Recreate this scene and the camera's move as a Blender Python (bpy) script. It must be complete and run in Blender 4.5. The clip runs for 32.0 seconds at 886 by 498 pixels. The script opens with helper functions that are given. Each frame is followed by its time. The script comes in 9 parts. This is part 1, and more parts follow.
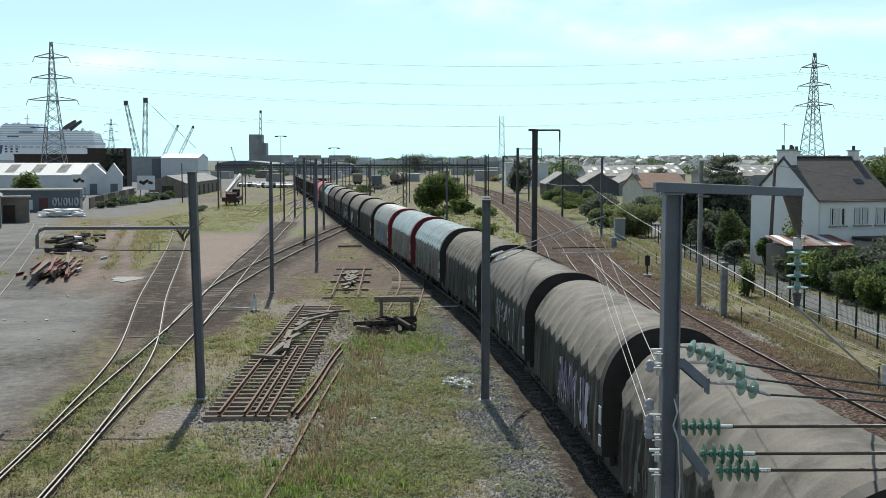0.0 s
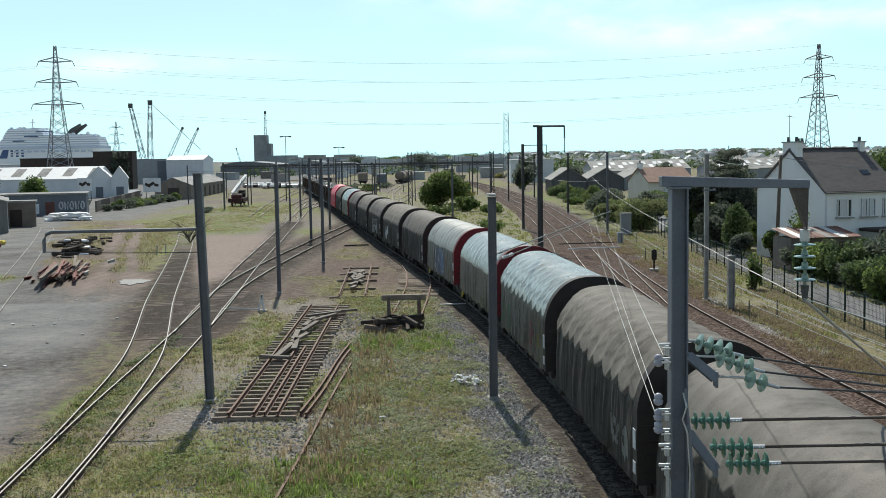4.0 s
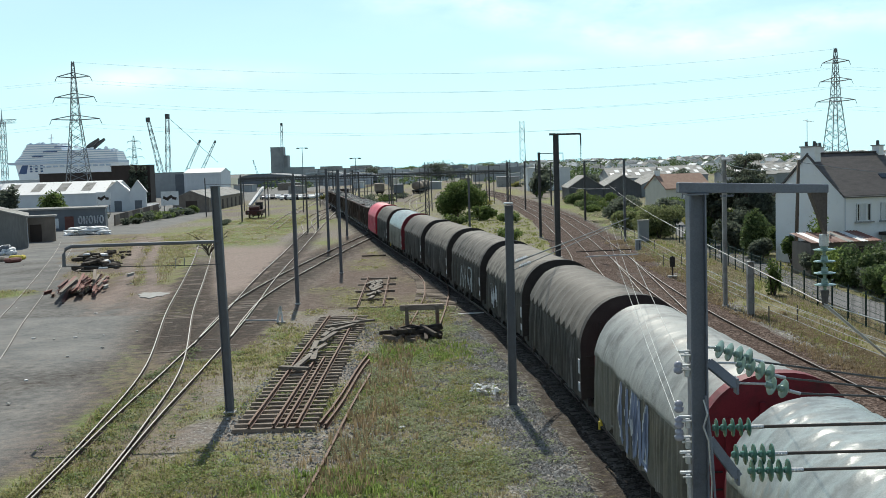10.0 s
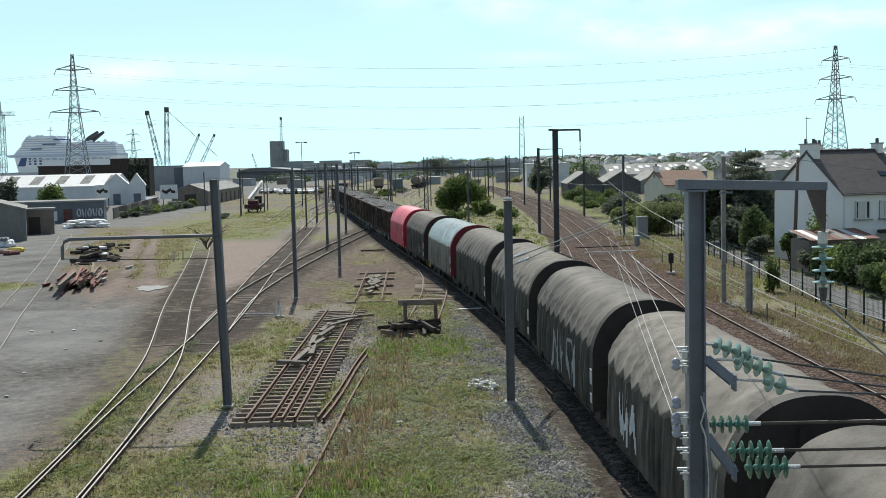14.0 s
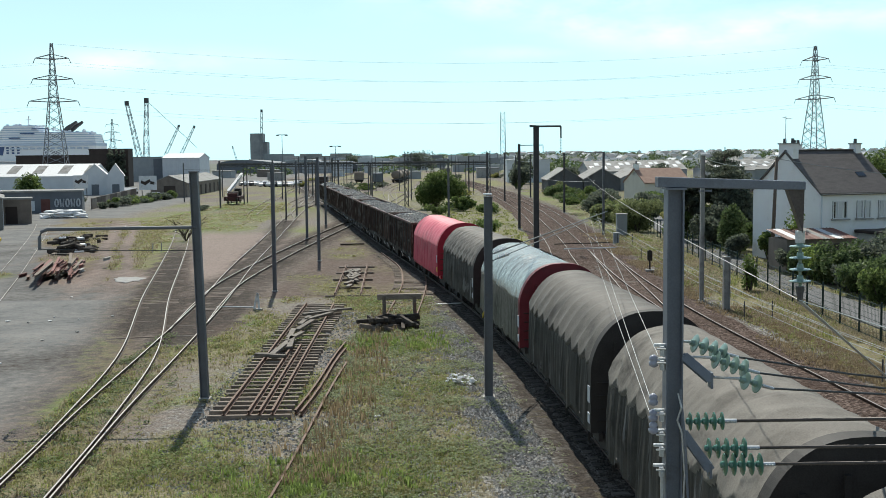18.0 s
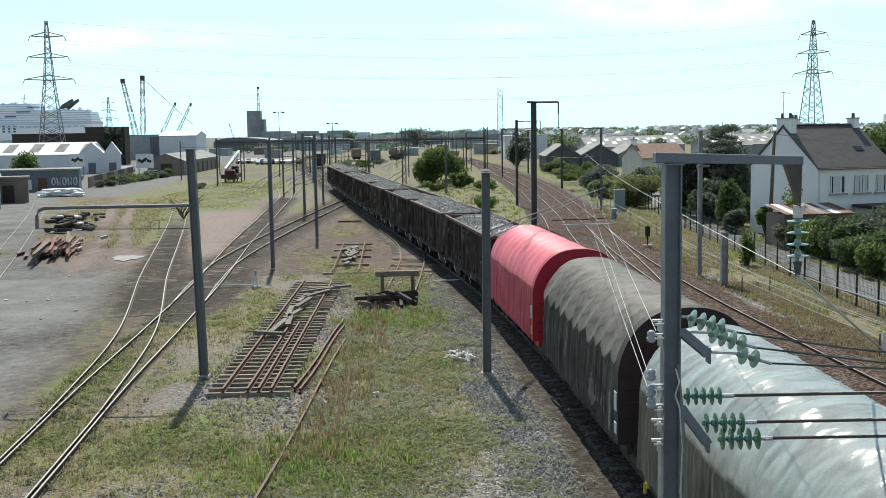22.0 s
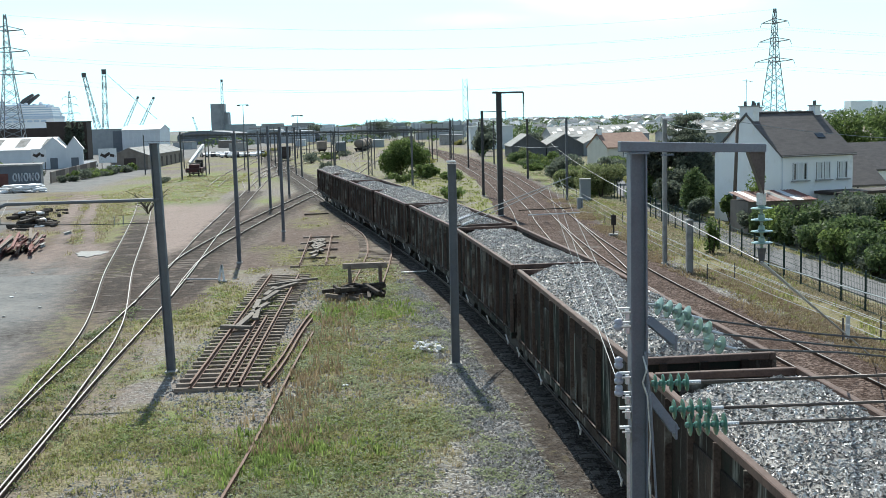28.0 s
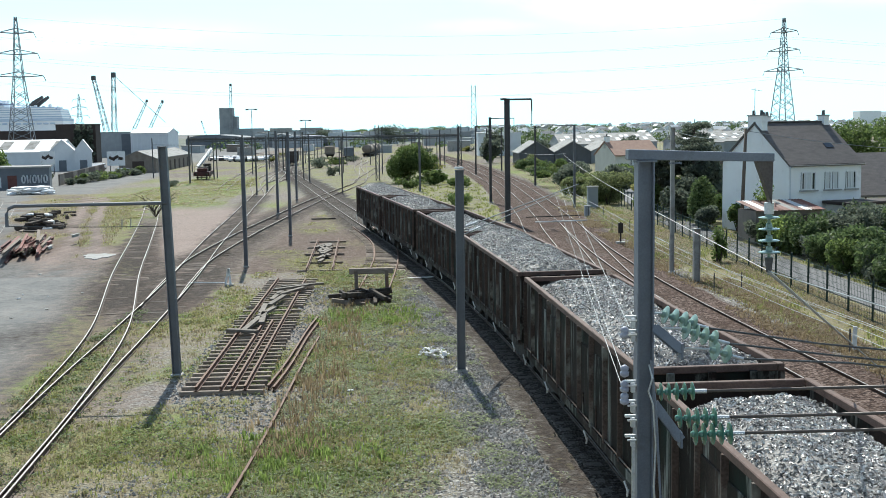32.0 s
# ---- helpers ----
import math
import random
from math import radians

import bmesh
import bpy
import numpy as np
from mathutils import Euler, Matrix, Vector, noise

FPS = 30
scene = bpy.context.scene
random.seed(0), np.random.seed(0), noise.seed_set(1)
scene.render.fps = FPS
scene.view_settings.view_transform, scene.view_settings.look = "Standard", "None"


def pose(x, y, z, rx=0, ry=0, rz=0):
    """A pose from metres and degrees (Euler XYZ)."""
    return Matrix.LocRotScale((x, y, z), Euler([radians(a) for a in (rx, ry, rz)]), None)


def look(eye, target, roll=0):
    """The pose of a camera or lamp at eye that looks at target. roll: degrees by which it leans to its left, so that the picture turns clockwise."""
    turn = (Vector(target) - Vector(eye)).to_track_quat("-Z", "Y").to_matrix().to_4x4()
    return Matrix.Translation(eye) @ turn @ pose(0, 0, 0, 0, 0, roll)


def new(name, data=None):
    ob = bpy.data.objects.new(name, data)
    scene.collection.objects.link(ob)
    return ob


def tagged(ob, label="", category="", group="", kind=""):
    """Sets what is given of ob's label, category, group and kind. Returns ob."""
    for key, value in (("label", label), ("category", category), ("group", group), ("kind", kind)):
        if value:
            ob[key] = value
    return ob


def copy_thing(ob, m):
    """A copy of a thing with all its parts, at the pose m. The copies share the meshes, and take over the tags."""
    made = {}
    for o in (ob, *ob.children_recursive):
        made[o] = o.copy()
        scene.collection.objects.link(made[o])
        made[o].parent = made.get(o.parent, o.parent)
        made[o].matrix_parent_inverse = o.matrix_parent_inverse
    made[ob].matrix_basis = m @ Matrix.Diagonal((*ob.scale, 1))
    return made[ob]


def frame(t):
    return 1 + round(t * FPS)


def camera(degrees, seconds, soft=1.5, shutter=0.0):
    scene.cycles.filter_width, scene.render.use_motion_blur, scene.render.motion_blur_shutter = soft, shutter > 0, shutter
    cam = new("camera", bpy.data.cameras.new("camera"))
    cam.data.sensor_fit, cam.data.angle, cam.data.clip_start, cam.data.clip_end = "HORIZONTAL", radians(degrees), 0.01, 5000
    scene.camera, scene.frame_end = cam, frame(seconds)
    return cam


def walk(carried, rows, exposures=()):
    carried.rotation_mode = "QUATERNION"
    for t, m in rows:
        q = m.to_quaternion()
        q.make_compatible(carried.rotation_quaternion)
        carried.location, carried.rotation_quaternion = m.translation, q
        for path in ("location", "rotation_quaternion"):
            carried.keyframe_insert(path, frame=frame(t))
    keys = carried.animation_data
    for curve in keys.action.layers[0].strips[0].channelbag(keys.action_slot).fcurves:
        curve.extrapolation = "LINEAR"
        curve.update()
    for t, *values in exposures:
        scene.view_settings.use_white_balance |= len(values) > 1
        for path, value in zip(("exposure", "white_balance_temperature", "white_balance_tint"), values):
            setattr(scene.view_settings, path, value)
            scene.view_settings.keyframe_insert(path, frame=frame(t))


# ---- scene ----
# ---------------------------------------------------------------- camera
cam = camera(44.42, 32.0, soft=0.85)
EYE = (0.0, 0.0, 8.05)
TURNS = [
    (0, 85.24, 0.00, 0.00),
    (0.5, 85.19, -0.05, -0.03),
    (1, 85.12, 0.11, 0.02),
    (1.5, 85.12, 0.28, 0.18),
    (2, 85.18, 0.30, 0.32),
    (2.5, 85.14, 0.19, 0.36),
    (4.5, 85.12, 1.06, 0.24),
    (5, 85.41, 0.30, 0.34),
    (5.5, 85.51, -0.18, 0.62),
    (6, 85.42, -0.60, 0.81),
    (6.5, 85.42, -0.86, 0.56),
    (7, 85.07, -0.72, 0.51),
    (7.5, 84.64, -0.01, 0.25),
    (8, 84.69, 0.97, -0.22),
    (8.5, 84.81, 1.09, -0.52),
    (9, 85.02, 1.31, -0.51),
    (9.5, 85.18, 1.45, 0.07),
    (10, 85.64, 1.71, 1.12),
    (10.5, 85.70, 1.45, 1.73),
    (11, 85.18, 1.90, 1.79),
    (11.5, 85.09, 1.83, 1.58),
    (12, 85.14, 1.50, 1.31),
    (12.5, 85.19, 1.45, 1.34),
    (13, 85.33, 1.26, 1.33),
    (13.5, 85.33, 1.35, 1.12),
    (14, 85.38, 1.35, 1.08),
    (14.5, 85.48, 1.23, 1.03),
    (16.5, 85.03, 1.01, 0.95),
    (17, 84.92, 1.10, 0.96),
    (17.5, 84.83, 0.92, 0.64),
    (18, 85.09, 0.59, 0.07),
    (18.5, 84.92, 0.93, -0.57),
    (19, 84.68, 0.85, -0.68),
    (19.5, 84.69, 0.85, -0.56),
    (20, 84.59, 0.70, -0.43),
    (20.5, 84.38, 0.92, -0.28),
    (21, 84.15, 1.01, -0.16),
    (21.5, 83.87, 0.88, -0.11),
    (22, 83.86, 0.87, -0.07),
    (22.5, 83.84, 0.91, -0.13),
    (23, 83.82, 0.88, -0.12),
    (23.5, 83.75, 0.79, -0.05),
    (24, 83.68, 1.37, -0.13),
    (24.5, 83.68, 1.27, -0.47),
    (25, 83.69, 0.96, -0.94),
    (25.5, 83.40, 1.43, -1.34),
    (27.5, 83.06, 1.37, -1.67),
    (28, 83.36, 1.44, -1.88),
    (28.5, 83.53, 1.11, -1.84),
    (29, 83.72, 0.74, -1.71),
    (29.5, 83.90, 0.92, -1.57),
    (30, 83.90, 0.66, -1.50),
    (30.5, 83.62, 0.57, -1.46),
    (31, 83.53, 0.62, -1.37),
    (31.5, 83.68, 0.92, -1.36),
    (32, 83.69, 0.89, -1.46),
]
walk(cam, [(t, pose(*EYE, a, b, c)) for t, a, b, c in TURNS],
     exposures=[(0.0, -0.5, 6350, 4), (17.0, -0.48, 6350, 4), (20.0, -0.36, 6370, 4), (22.0, -0.27, 6350, 3.5), (25.0, -0.21, 6180, 3.5), (27.0, -0.07, 6080, 3.5), (32.0, -0.03, 6080, 3.5)])

# ---------------------------------------------------------------- sky and sun
SUN_AZ, SUN_EL = -6.4, 48.5            # degrees left of straight ahead, and above the ground
world = bpy.data.worlds.new("sky")
scene.world = world
world.use_nodes = True
wt = world.node_tree
wt.nodes.clear()
w_out = wt.nodes.new("ShaderNodeOutputWorld")
w_bg = wt.nodes.new("ShaderNodeBackground")
w_sky = wt.nodes.new("ShaderNodeTexSky")
w_sky.sky_type = "NISHITA"
w_sky.sun_disc = False
w_sky.sun_elevation = radians(SUN_EL)
w_sky.sun_rotation = radians(SUN_AZ)
w_sky.air_density, w_sky.dust_density, w_sky.ozone_density = 1.0, 0.3, 1.6
w_co = wt.nodes.new("ShaderNodeTexCoord")
w_n = wt.nodes.new("ShaderNodeTexNoise")
w_n.inputs["Scale"].default_value = 9.0
w_n.inputs["Detail"].default_value = 8.0
w_n.inputs["Roughness"].default_value = 0.62
w_st = wt.nodes.new("ShaderNodeMapping")
w_st.inputs["Scale"].default_value = (1.0, 0.4, 2.6)
wt.links.new(w_co.outputs["Generated"], w_st.inputs[0])
wt.links.new(w_st.outputs[0], w_n.inputs["Vector"])


def w_math(op, a, b=None):
    n = wt.nodes.new("ShaderNodeMath")
    n.operation = op
    for k, v in enumerate((a, b)):
        if v is None:
            continue
        if isinstance(v, (int, float)):
            n.inputs[k].default_value = v
        else:
            wt.links.new(v, n.inputs[k])
    return n.outputs[0]


w_sep = wt.nodes.new("ShaderNodeSeparateXYZ")
wt.links.new(w_co.outputs["Generated"], w_sep.inputs[0])
w_depth = w_math("MAXIMUM", w_sep.outputs[1], 0.05)
w_u, w_v = w_math("DIVIDE", w_sep.outputs[0], w_depth), w_math("DIVIDE", w_sep.outputs[2], w_depth)
# thin summer clouds: place across and up (tangents), half width, half height, strength, slope
CLOUDS = [(0.03, 0.142, 0.075, 0.016, 0.9, -0.22), (0.13, 0.118, 0.075, 0.018, 0.8, -0.2), (0.215, 0.108, 0.075, 0.016, 1.0, -0.12), (0.275, 0.112, 0.06, 0.017, 1.0, 0.05),
          (0.33, 0.124, 0.07, 0.013, 1.0, 0.1), (0.42, 0.122, 0.07, 0.012, 0.7, 0.0), (0.17, 0.148, 0.08, 0.022, 0.8, 0.0), (-0.04, 0.150, 0.06, 0.010, 0.6, 0.0),
          (-0.27, 0.088, 0.085, 0.011, 0.75, 0.0), (0.24, 0.20, 0.25, 0.05, 0.8, 0.1), (-0.3, 0.24, 0.3, 0.05, 0.6, 0.05), (0.06, 0.093, 0.05, 0.006, 0.4, 0.0)]
w_sum = None
for cu, cv, cw, ch, cs, slope in CLOUDS:
    du = w_math("SUBTRACT", w_u, cu)
    dv = w_math("SUBTRACT", w_math("SUBTRACT", w_v, cv), w_math("MULTIPLY", du, slope))
    r2 = w_math("ADD", w_math("POWER", w_math("ABSOLUTE", w_math("DIVIDE", du, cw)), 2.0), w_math("POWER", w_math("ABSOLUTE", w_math("DIVIDE", dv, ch)), 2.0))
    g = w_math("MULTIPLY", w_math("POWER", 2.718, w_math("MULTIPLY", r2, -1.0)), cs)
    w_sum = g if w_sum is None else w_math("MAXIMUM", w_sum, g)
w_soft = w_math("MULTIPLY", w_sum, w_math("MULTIPLY", w_math("SUBTRACT", w_n.outputs[0], 0.28), 3.0))
w_fac = wt.nodes.new("ShaderNodeClamp")
wt.links.new(w_soft, w_fac.inputs[0])
w_fac.inputs[2].default_value = 0.92
# unseen thin cloud added overhead and behind, to raise the fill light
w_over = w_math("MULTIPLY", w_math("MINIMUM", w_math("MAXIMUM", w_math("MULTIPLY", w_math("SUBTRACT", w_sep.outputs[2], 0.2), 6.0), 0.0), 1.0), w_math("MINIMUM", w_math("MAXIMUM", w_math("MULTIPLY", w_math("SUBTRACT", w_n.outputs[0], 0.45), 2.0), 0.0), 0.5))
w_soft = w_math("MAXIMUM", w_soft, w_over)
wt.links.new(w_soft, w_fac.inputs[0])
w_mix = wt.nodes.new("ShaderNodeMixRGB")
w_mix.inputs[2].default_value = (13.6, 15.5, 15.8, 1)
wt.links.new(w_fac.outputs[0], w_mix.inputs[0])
# pale summer haze low over the horizon
w_haze = wt.nodes.new("ShaderNodeMixRGB")
w_haze.inputs[2].default_value = (8.9, 13.4, 14.6, 1)
wt.links.new(w_math("MULTIPLY", w_math("POWER", 2.718, w_math("MULTIPLY", w_math("ABSOLUTE", w_v), -4.0)), 0.95), w_haze.inputs[0])
wt.links.new(w_sky.outputs[0], w_haze.inputs[1])
wt.links.new(w_haze.outputs[0], w_mix.inputs[1])
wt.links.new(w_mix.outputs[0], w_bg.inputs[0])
wt.links.new(w_bg.outputs[0], w_out.inputs[0])
w_bg.inputs[1].default_value = 0.122

sun = new("sun", bpy.data.lights.new("sun", "SUN"))
sun.data.energy, sun.data.angle, sun.data.color = 6.6, radians(0.6), (1.0, 0.93, 0.83)
SUN_DIR = Vector((math.sin(radians(SUN_AZ)) * math.cos(radians(SUN_EL)), math.cos(radians(SUN_AZ)) * math.cos(radians(SUN_EL)), math.sin(radians(SUN_EL))))
sun.matrix_world = look(SUN_DIR * 200, (0, 0, 0))


# ---------------------------------------------------------------- materials
def surf(name, a, b, scale=3.0, rough=0.8, bump=0.2, fine=40.0, metal=0.0, stretch=(1, 1, 1), dirt=None, dirt_amount=0.0, per_piece=0.0, spec=0.4):
    """A surface of two tones in large and small noise, with relief, and stains of a third tone."""
    m = bpy.data.materials.new(name)
    m.use_nodes = True
    nt = m.node_tree
    sh = nt.nodes["Principled BSDF"]
    co = nt.nodes.new("ShaderNodeTexCoord")
    mp = nt.nodes.new("ShaderNodeMapping")
    mp.inputs["Scale"].default_value = stretch
    nt.links.new(co.outputs["Object"], mp.inputs[0])
    vec = mp.outputs[0]
    if per_piece:
        info = nt.nodes.new("ShaderNodeObjectInfo")
        add = nt.nodes.new("ShaderNodeVectorMath")
        sc = nt.nodes.new("ShaderNodeVectorMath")
        sc.operation = "SCALE"
        sc.inputs[0].default_value = (37, 53, 71)
        nt.links.new(info.outputs["Random"], sc.inputs["Scale"])
        nt.links.new(vec, add.inputs[0])
        nt.links.new(sc.outputs[0], add.inputs[1])
        vec = add.outputs[0]
    n1 = nt.nodes.new("ShaderNodeTexNoise")
    n1.inputs["Scale"].default_value, n1.inputs["Detail"].default_value = scale, 6.0
    n2 = nt.nodes.new("ShaderNodeTexNoise")
    n2.inputs["Scale"].default_value, n2.inputs["Detail"].default_value = fine, 4.0
    nt.links.new(vec, n1.inputs["Vector"])
    nt.links.new(vec, n2.inputs["Vector"])
    r = nt.nodes.new("ShaderNodeValToRGB")
    r.color_ramp.elements[0].position, r.color_ramp.elements[1].position = 0.33, 0.67
    r.color_ramp.elements[0].color, r.color_ramp.elements[1].color = (*a, 1), (*b, 1)
    mixn = nt.nodes.new("ShaderNodeMath")
    mixn.operation = "MULTIPLY_ADD"
    mixn.inputs[1].default_value = 0.45
    half = nt.nodes.new("ShaderNodeMath")
    half.operation = "MULTIPLY"
    half.inputs[1].default_value = 0.55
    nt.links.new(n1.outputs[0], half.inputs[0])
    nt.links.new(n2.outputs[0], mixn.inputs[0])
    nt.links.new(half.outputs[0], mixn.inputs[2])
    nt.links.new(mixn.outputs[0], r.inputs[0])
    colour = r.outputs[0]
    if per_piece:
        hsv = nt.nodes.new("ShaderNodeHueSaturation")
        mr = nt.nodes.new("ShaderNodeMapRange")
        mr.inputs[3].default_value, mr.inputs[4].default_value = 1 - per_piece, 1 + per_piece
        nt.links.new(info.outputs["Random"], mr.inputs[0])
        nt.links.new(mr.outputs[0], hsv.inputs["Value"])
        nt.links.new(colour, hsv.inputs["Color"])
        colour = hsv.outputs[0]
    if dirt:
        n3 = nt.nodes.new("ShaderNodeTexNoise")
        n3.inputs["Scale"].default_value, n3.inputs["Detail"].default_value, n3.inputs["Roughness"].default_value = scale * 0.6, 8.0, 0.65
        mp3 = nt.nodes.new("ShaderNodeMapping")
        mp3.inputs["Location"].default_value = (9.2, 4.1, 7.7)
        nt.links.new(vec, mp3.inputs[0])
        nt.links.new(mp3.outputs[0], n3.inputs["Vector"])
        r3 = nt.nodes.new("ShaderNodeValToRGB")
        e = r3.color_ramp.elements
        e[0].position, e[1].position = 0.62 - 0.3 * dirt_amount, 0.75 - 0.2 * dirt_amount
        mx = nt.nodes.new("ShaderNodeMixRGB")
        mx.inputs[2].default_value = (*dirt, 1)
        nt.links.new(n3.outputs[0], r3.inputs[0])
        nt.links.new(r3.outputs[0], mx.inputs[0])
        nt.links.new(colour, mx.inputs[1])
        colour = mx.outputs[0]
    nt.links.new(colour, sh.inputs["Base Color"])
    sh.inputs["Roughness"].default_value = rough
    sh.inputs["Metallic"].default_value = metal
    sh.inputs["Specular IOR Level"].default_value = spec
    if bump:
        bp = nt.nodes.new("ShaderNodeBump")
        bp.inputs["Strength"].default_value = bump
        bp.inputs["Distance"].default_value = 0.02
        nt.links.new(mixn.outputs[0], bp.inputs["Height"])
        nt.links.new(bp.outputs[0], sh.inputs["Normal"])
    return m


def leaf_mat(name, a, b, through_light=0.35):
    """Leaves that differ one by one and let some light through."""
    m = bpy.data.materials.new(name)
    m.use_nodes = True
    nt = m.node_tree
    sh = nt.nodes["Principled BSDF"]
    geo = nt.nodes.new("ShaderNodeNewGeometry")
    r = nt.nodes.new("ShaderNodeValToRGB")
    r.color_ramp.elements[0].color, r.color_ramp.elements[1].color = (*a, 1), (*b, 1)
    nt.links.new(geo.outputs["Random Per Island"], r.inputs[0])
    nt.links.new(r.outputs[0], sh.inputs["Base Color"])
    sh.inputs["Roughness"].default_value = 0.6
    sh.inputs["Specular IOR Level"].default_value = 0.25
    tr = nt.nodes.new("ShaderNodeBsdfTranslucent")
    mx = nt.nodes.new("ShaderNodeMixShader")
    mx.inputs[0].default_value = through_light
    nt.links.new(r.outputs[0], tr.inputs[0])
    nt.links.new(sh.outputs[0], mx.inputs[1])
    nt.links.new(tr.outputs[0], mx.inputs[2])
    nt.links.new(mx.outputs[0], nt.nodes["Material Output"].inputs[0])
    return m


def glass_mat(name, tint, rough=0.05):
    m = bpy.data.materials.new(name)
    m.use_nodes = True
    sh = m.node_tree.nodes["Principled BSDF"]
    sh.inputs["Base Color"].default_value = (*tint, 1)
    sh.inputs["Roughness"].default_value = rough
    sh.inputs["IOR"].default_value = 1.5
    sh.inputs["Specular IOR Level"].default_value = 0.8
    return m


def ground_mat():
    """Soil, stones, weeds, dust and the train's painted shadow, mixed by the cover painted on the ground's points and
    by noise.
    """
    m = bpy.data.materials.new("yard_ground")
    m.use_nodes = True
    nt = m.node_tree
    sh = nt.nodes["Principled BSDF"]
    co = nt.nodes.new("ShaderNodeTexCoord")
    at = nt.nodes.new("ShaderNodeAttribute")
    at.attribute_name = "cover"
    sep = nt.nodes.new("ShaderNodeSeparateColor")
    nt.links.new(at.outputs["Color"], sep.inputs[0])

    def noise_of(scale, detail=6.0, rough=0.6):
        n = nt.nodes.new("ShaderNodeTexNoise")
        n.inputs["Scale"].default_value, n.inputs["Detail"].default_value, n.inputs["Roughness"].default_value = scale, detail, rough
        nt.links.new(co.outputs["Object"], n.inputs["Vector"])
        return n.outputs[0]

    def ramp(src, stops):
        r = nt.nodes.new("ShaderNodeValToRGB")
        while len(r.color_ramp.elements) < len(stops):
            r.color_ramp.elements.new(0.5)
        for e, (p, c) in zip(r.color_ramp.elements, stops):
            e.position, e.color = p, (*c, 1)
        nt.links.new(src, r.inputs[0])
        return r.outputs[0]

    def mix(f, a, b):
        x = nt.nodes.new("ShaderNodeMixRGB")
        nt.links.new(f, x.inputs[0])
        nt.links.new(a, x.inputs[1])
        nt.links.new(b, x.inputs[2])
        return x.outputs[0]

    def edge(mask, n, width=0.5):
        """The mask with an edge broken up by noise."""
        s = nt.nodes.new("ShaderNodeMath")
        s.operation = "SUBTRACT"
        s.inputs[1].default_value = 0.5
        nt.links.new(n, s.inputs[0])
        k = nt.nodes.new("ShaderNodeMath")
        k.operation = "MULTIPLY_ADD"
        k.inputs[1].default_value = 1.6
        nt.links.new(s.outputs[0], k.inputs[0])
        nt.links.new(mask, k.inputs[2])
        r = nt.nodes.new("ShaderNodeMapRange")
        r.inputs[1].default_value, r.inputs[2].default_value = 0.5 - width / 2, 0.5 + width / 2
        nt.links.new(k.outputs[0], r.inputs[0])
        return r.outputs[0]

    tone = nt.nodes.new("ShaderNodeAttribute")
    tone.attribute_name = "tone"
    tsep = nt.nodes.new("ShaderNodeSeparateColor")
    nt.links.new(tone.outputs["Color"], tsep.inputs[0])
    vor = nt.nodes.new("ShaderNodeTexVoronoi")
    vor.inputs["Scale"].default_value = 13.0
    nt.links.new(co.outputs["Object"], vor.inputs["Vector"])
    vsep = nt.nodes.new("ShaderNodeSeparateColor")
    nt.links.new(vor.outputs["Color"], vsep.inputs[0])
    n_big, n_mid, n_small, n_fine = noise_of(0.35), noise_of(2.2), noise_of(7.0, 8.0, 0.7), noise_of(26.0, 5.0, 0.75)
    stones = ramp(vsep.outputs[0], [(0.0, (0.07, 0.063, 0.056)), (0.5, (0.20, 0.187, 0.17)), (0.8, (0.33, 0.315, 0.295)), (1.0, (0.46, 0.445, 0.42))])
    soil = ramp(n_small, [(0.3, (0.14, 0.11, 0.088)), (0.5, (0.225, 0.183, 0.152)), (0.7, (0.33, 0.282, 0.245))])
    dry = ramp(n_fine, [(0.3, (0.13, 0.112, 0.062)), (0.5, (0.235, 0.205, 0.117)), (0.7, (0.36, 0.315, 0.20))])
    lush = ramp(n_fine, [(0.3, (0.085, 0.11, 0.032)), (0.5, (0.175, 0.215, 0.07)), (0.7, (0.29, 0.335, 0.135))])
    rust = ramp(n_small, [(0.3, (0.088, 0.058, 0.046)), (0.7, (0.18, 0.13, 0.105))])
    # dark soil of the sidings, and the shadow tone painted beside the train
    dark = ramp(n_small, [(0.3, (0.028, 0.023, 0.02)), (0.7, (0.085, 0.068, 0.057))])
    pale = ramp(n_small, [(0.3, (0.23, 0.175, 0.15)), (0.7, (0.38, 0.31, 0.275))])
    lot = ramp(n_small, [(0.3, (0.125, 0.127, 0.127)), (0.5, (0.18, 0.179, 0.174)), (0.72, (0.24, 0.235, 0.226))])
    dust = ramp(n_big, [(0.35, (0.103, 0.107, 0.111)), (0.5, (0.193, 0.19, 0.183)), (0.68, (0.295, 0.28, 0.258))])
    half = nt.nodes.new("ShaderNodeMixRGB")
    half.inputs[0].default_value = 0.45
    nt.links.new(lot, half.inputs[1])
    nt.links.new(dust, half.inputs[2])
    c = mix(edge(sep.outputs[1], n_mid), soil, stones)
    c = mix(edge(sep.outputs[2], n_mid, 0.7), c, rust)
    c = mix(edge(tsep.outputs[0], n_mid, 0.8), c, pale)
    c = mix(edge(at.outputs["Alpha"], n_mid, 0.8), c, half.outputs[0])
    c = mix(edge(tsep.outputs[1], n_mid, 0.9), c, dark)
    c = mix(edge(sep.outputs[0], noise_of(1.6, 8.0, 0.7), 0.5), c, mix(edge(tsep.outputs[2], n_mid, 0.8), dry, lush))
    nt.links.new(c, sh.inputs["Base Color"])
    sh.inputs["Roughness"].default_value = 0.95
    sh.inputs["Specular IOR Level"].default_value = 0.15
    bp = nt.nodes.new("ShaderNodeBump")
    bp.inputs["Strength"].default_value, bp.inputs["Distance"].default_value = 1.0, 0.045
    hgt = nt.nodes.new("ShaderNodeMath")
    hgt.operation = "ADD"
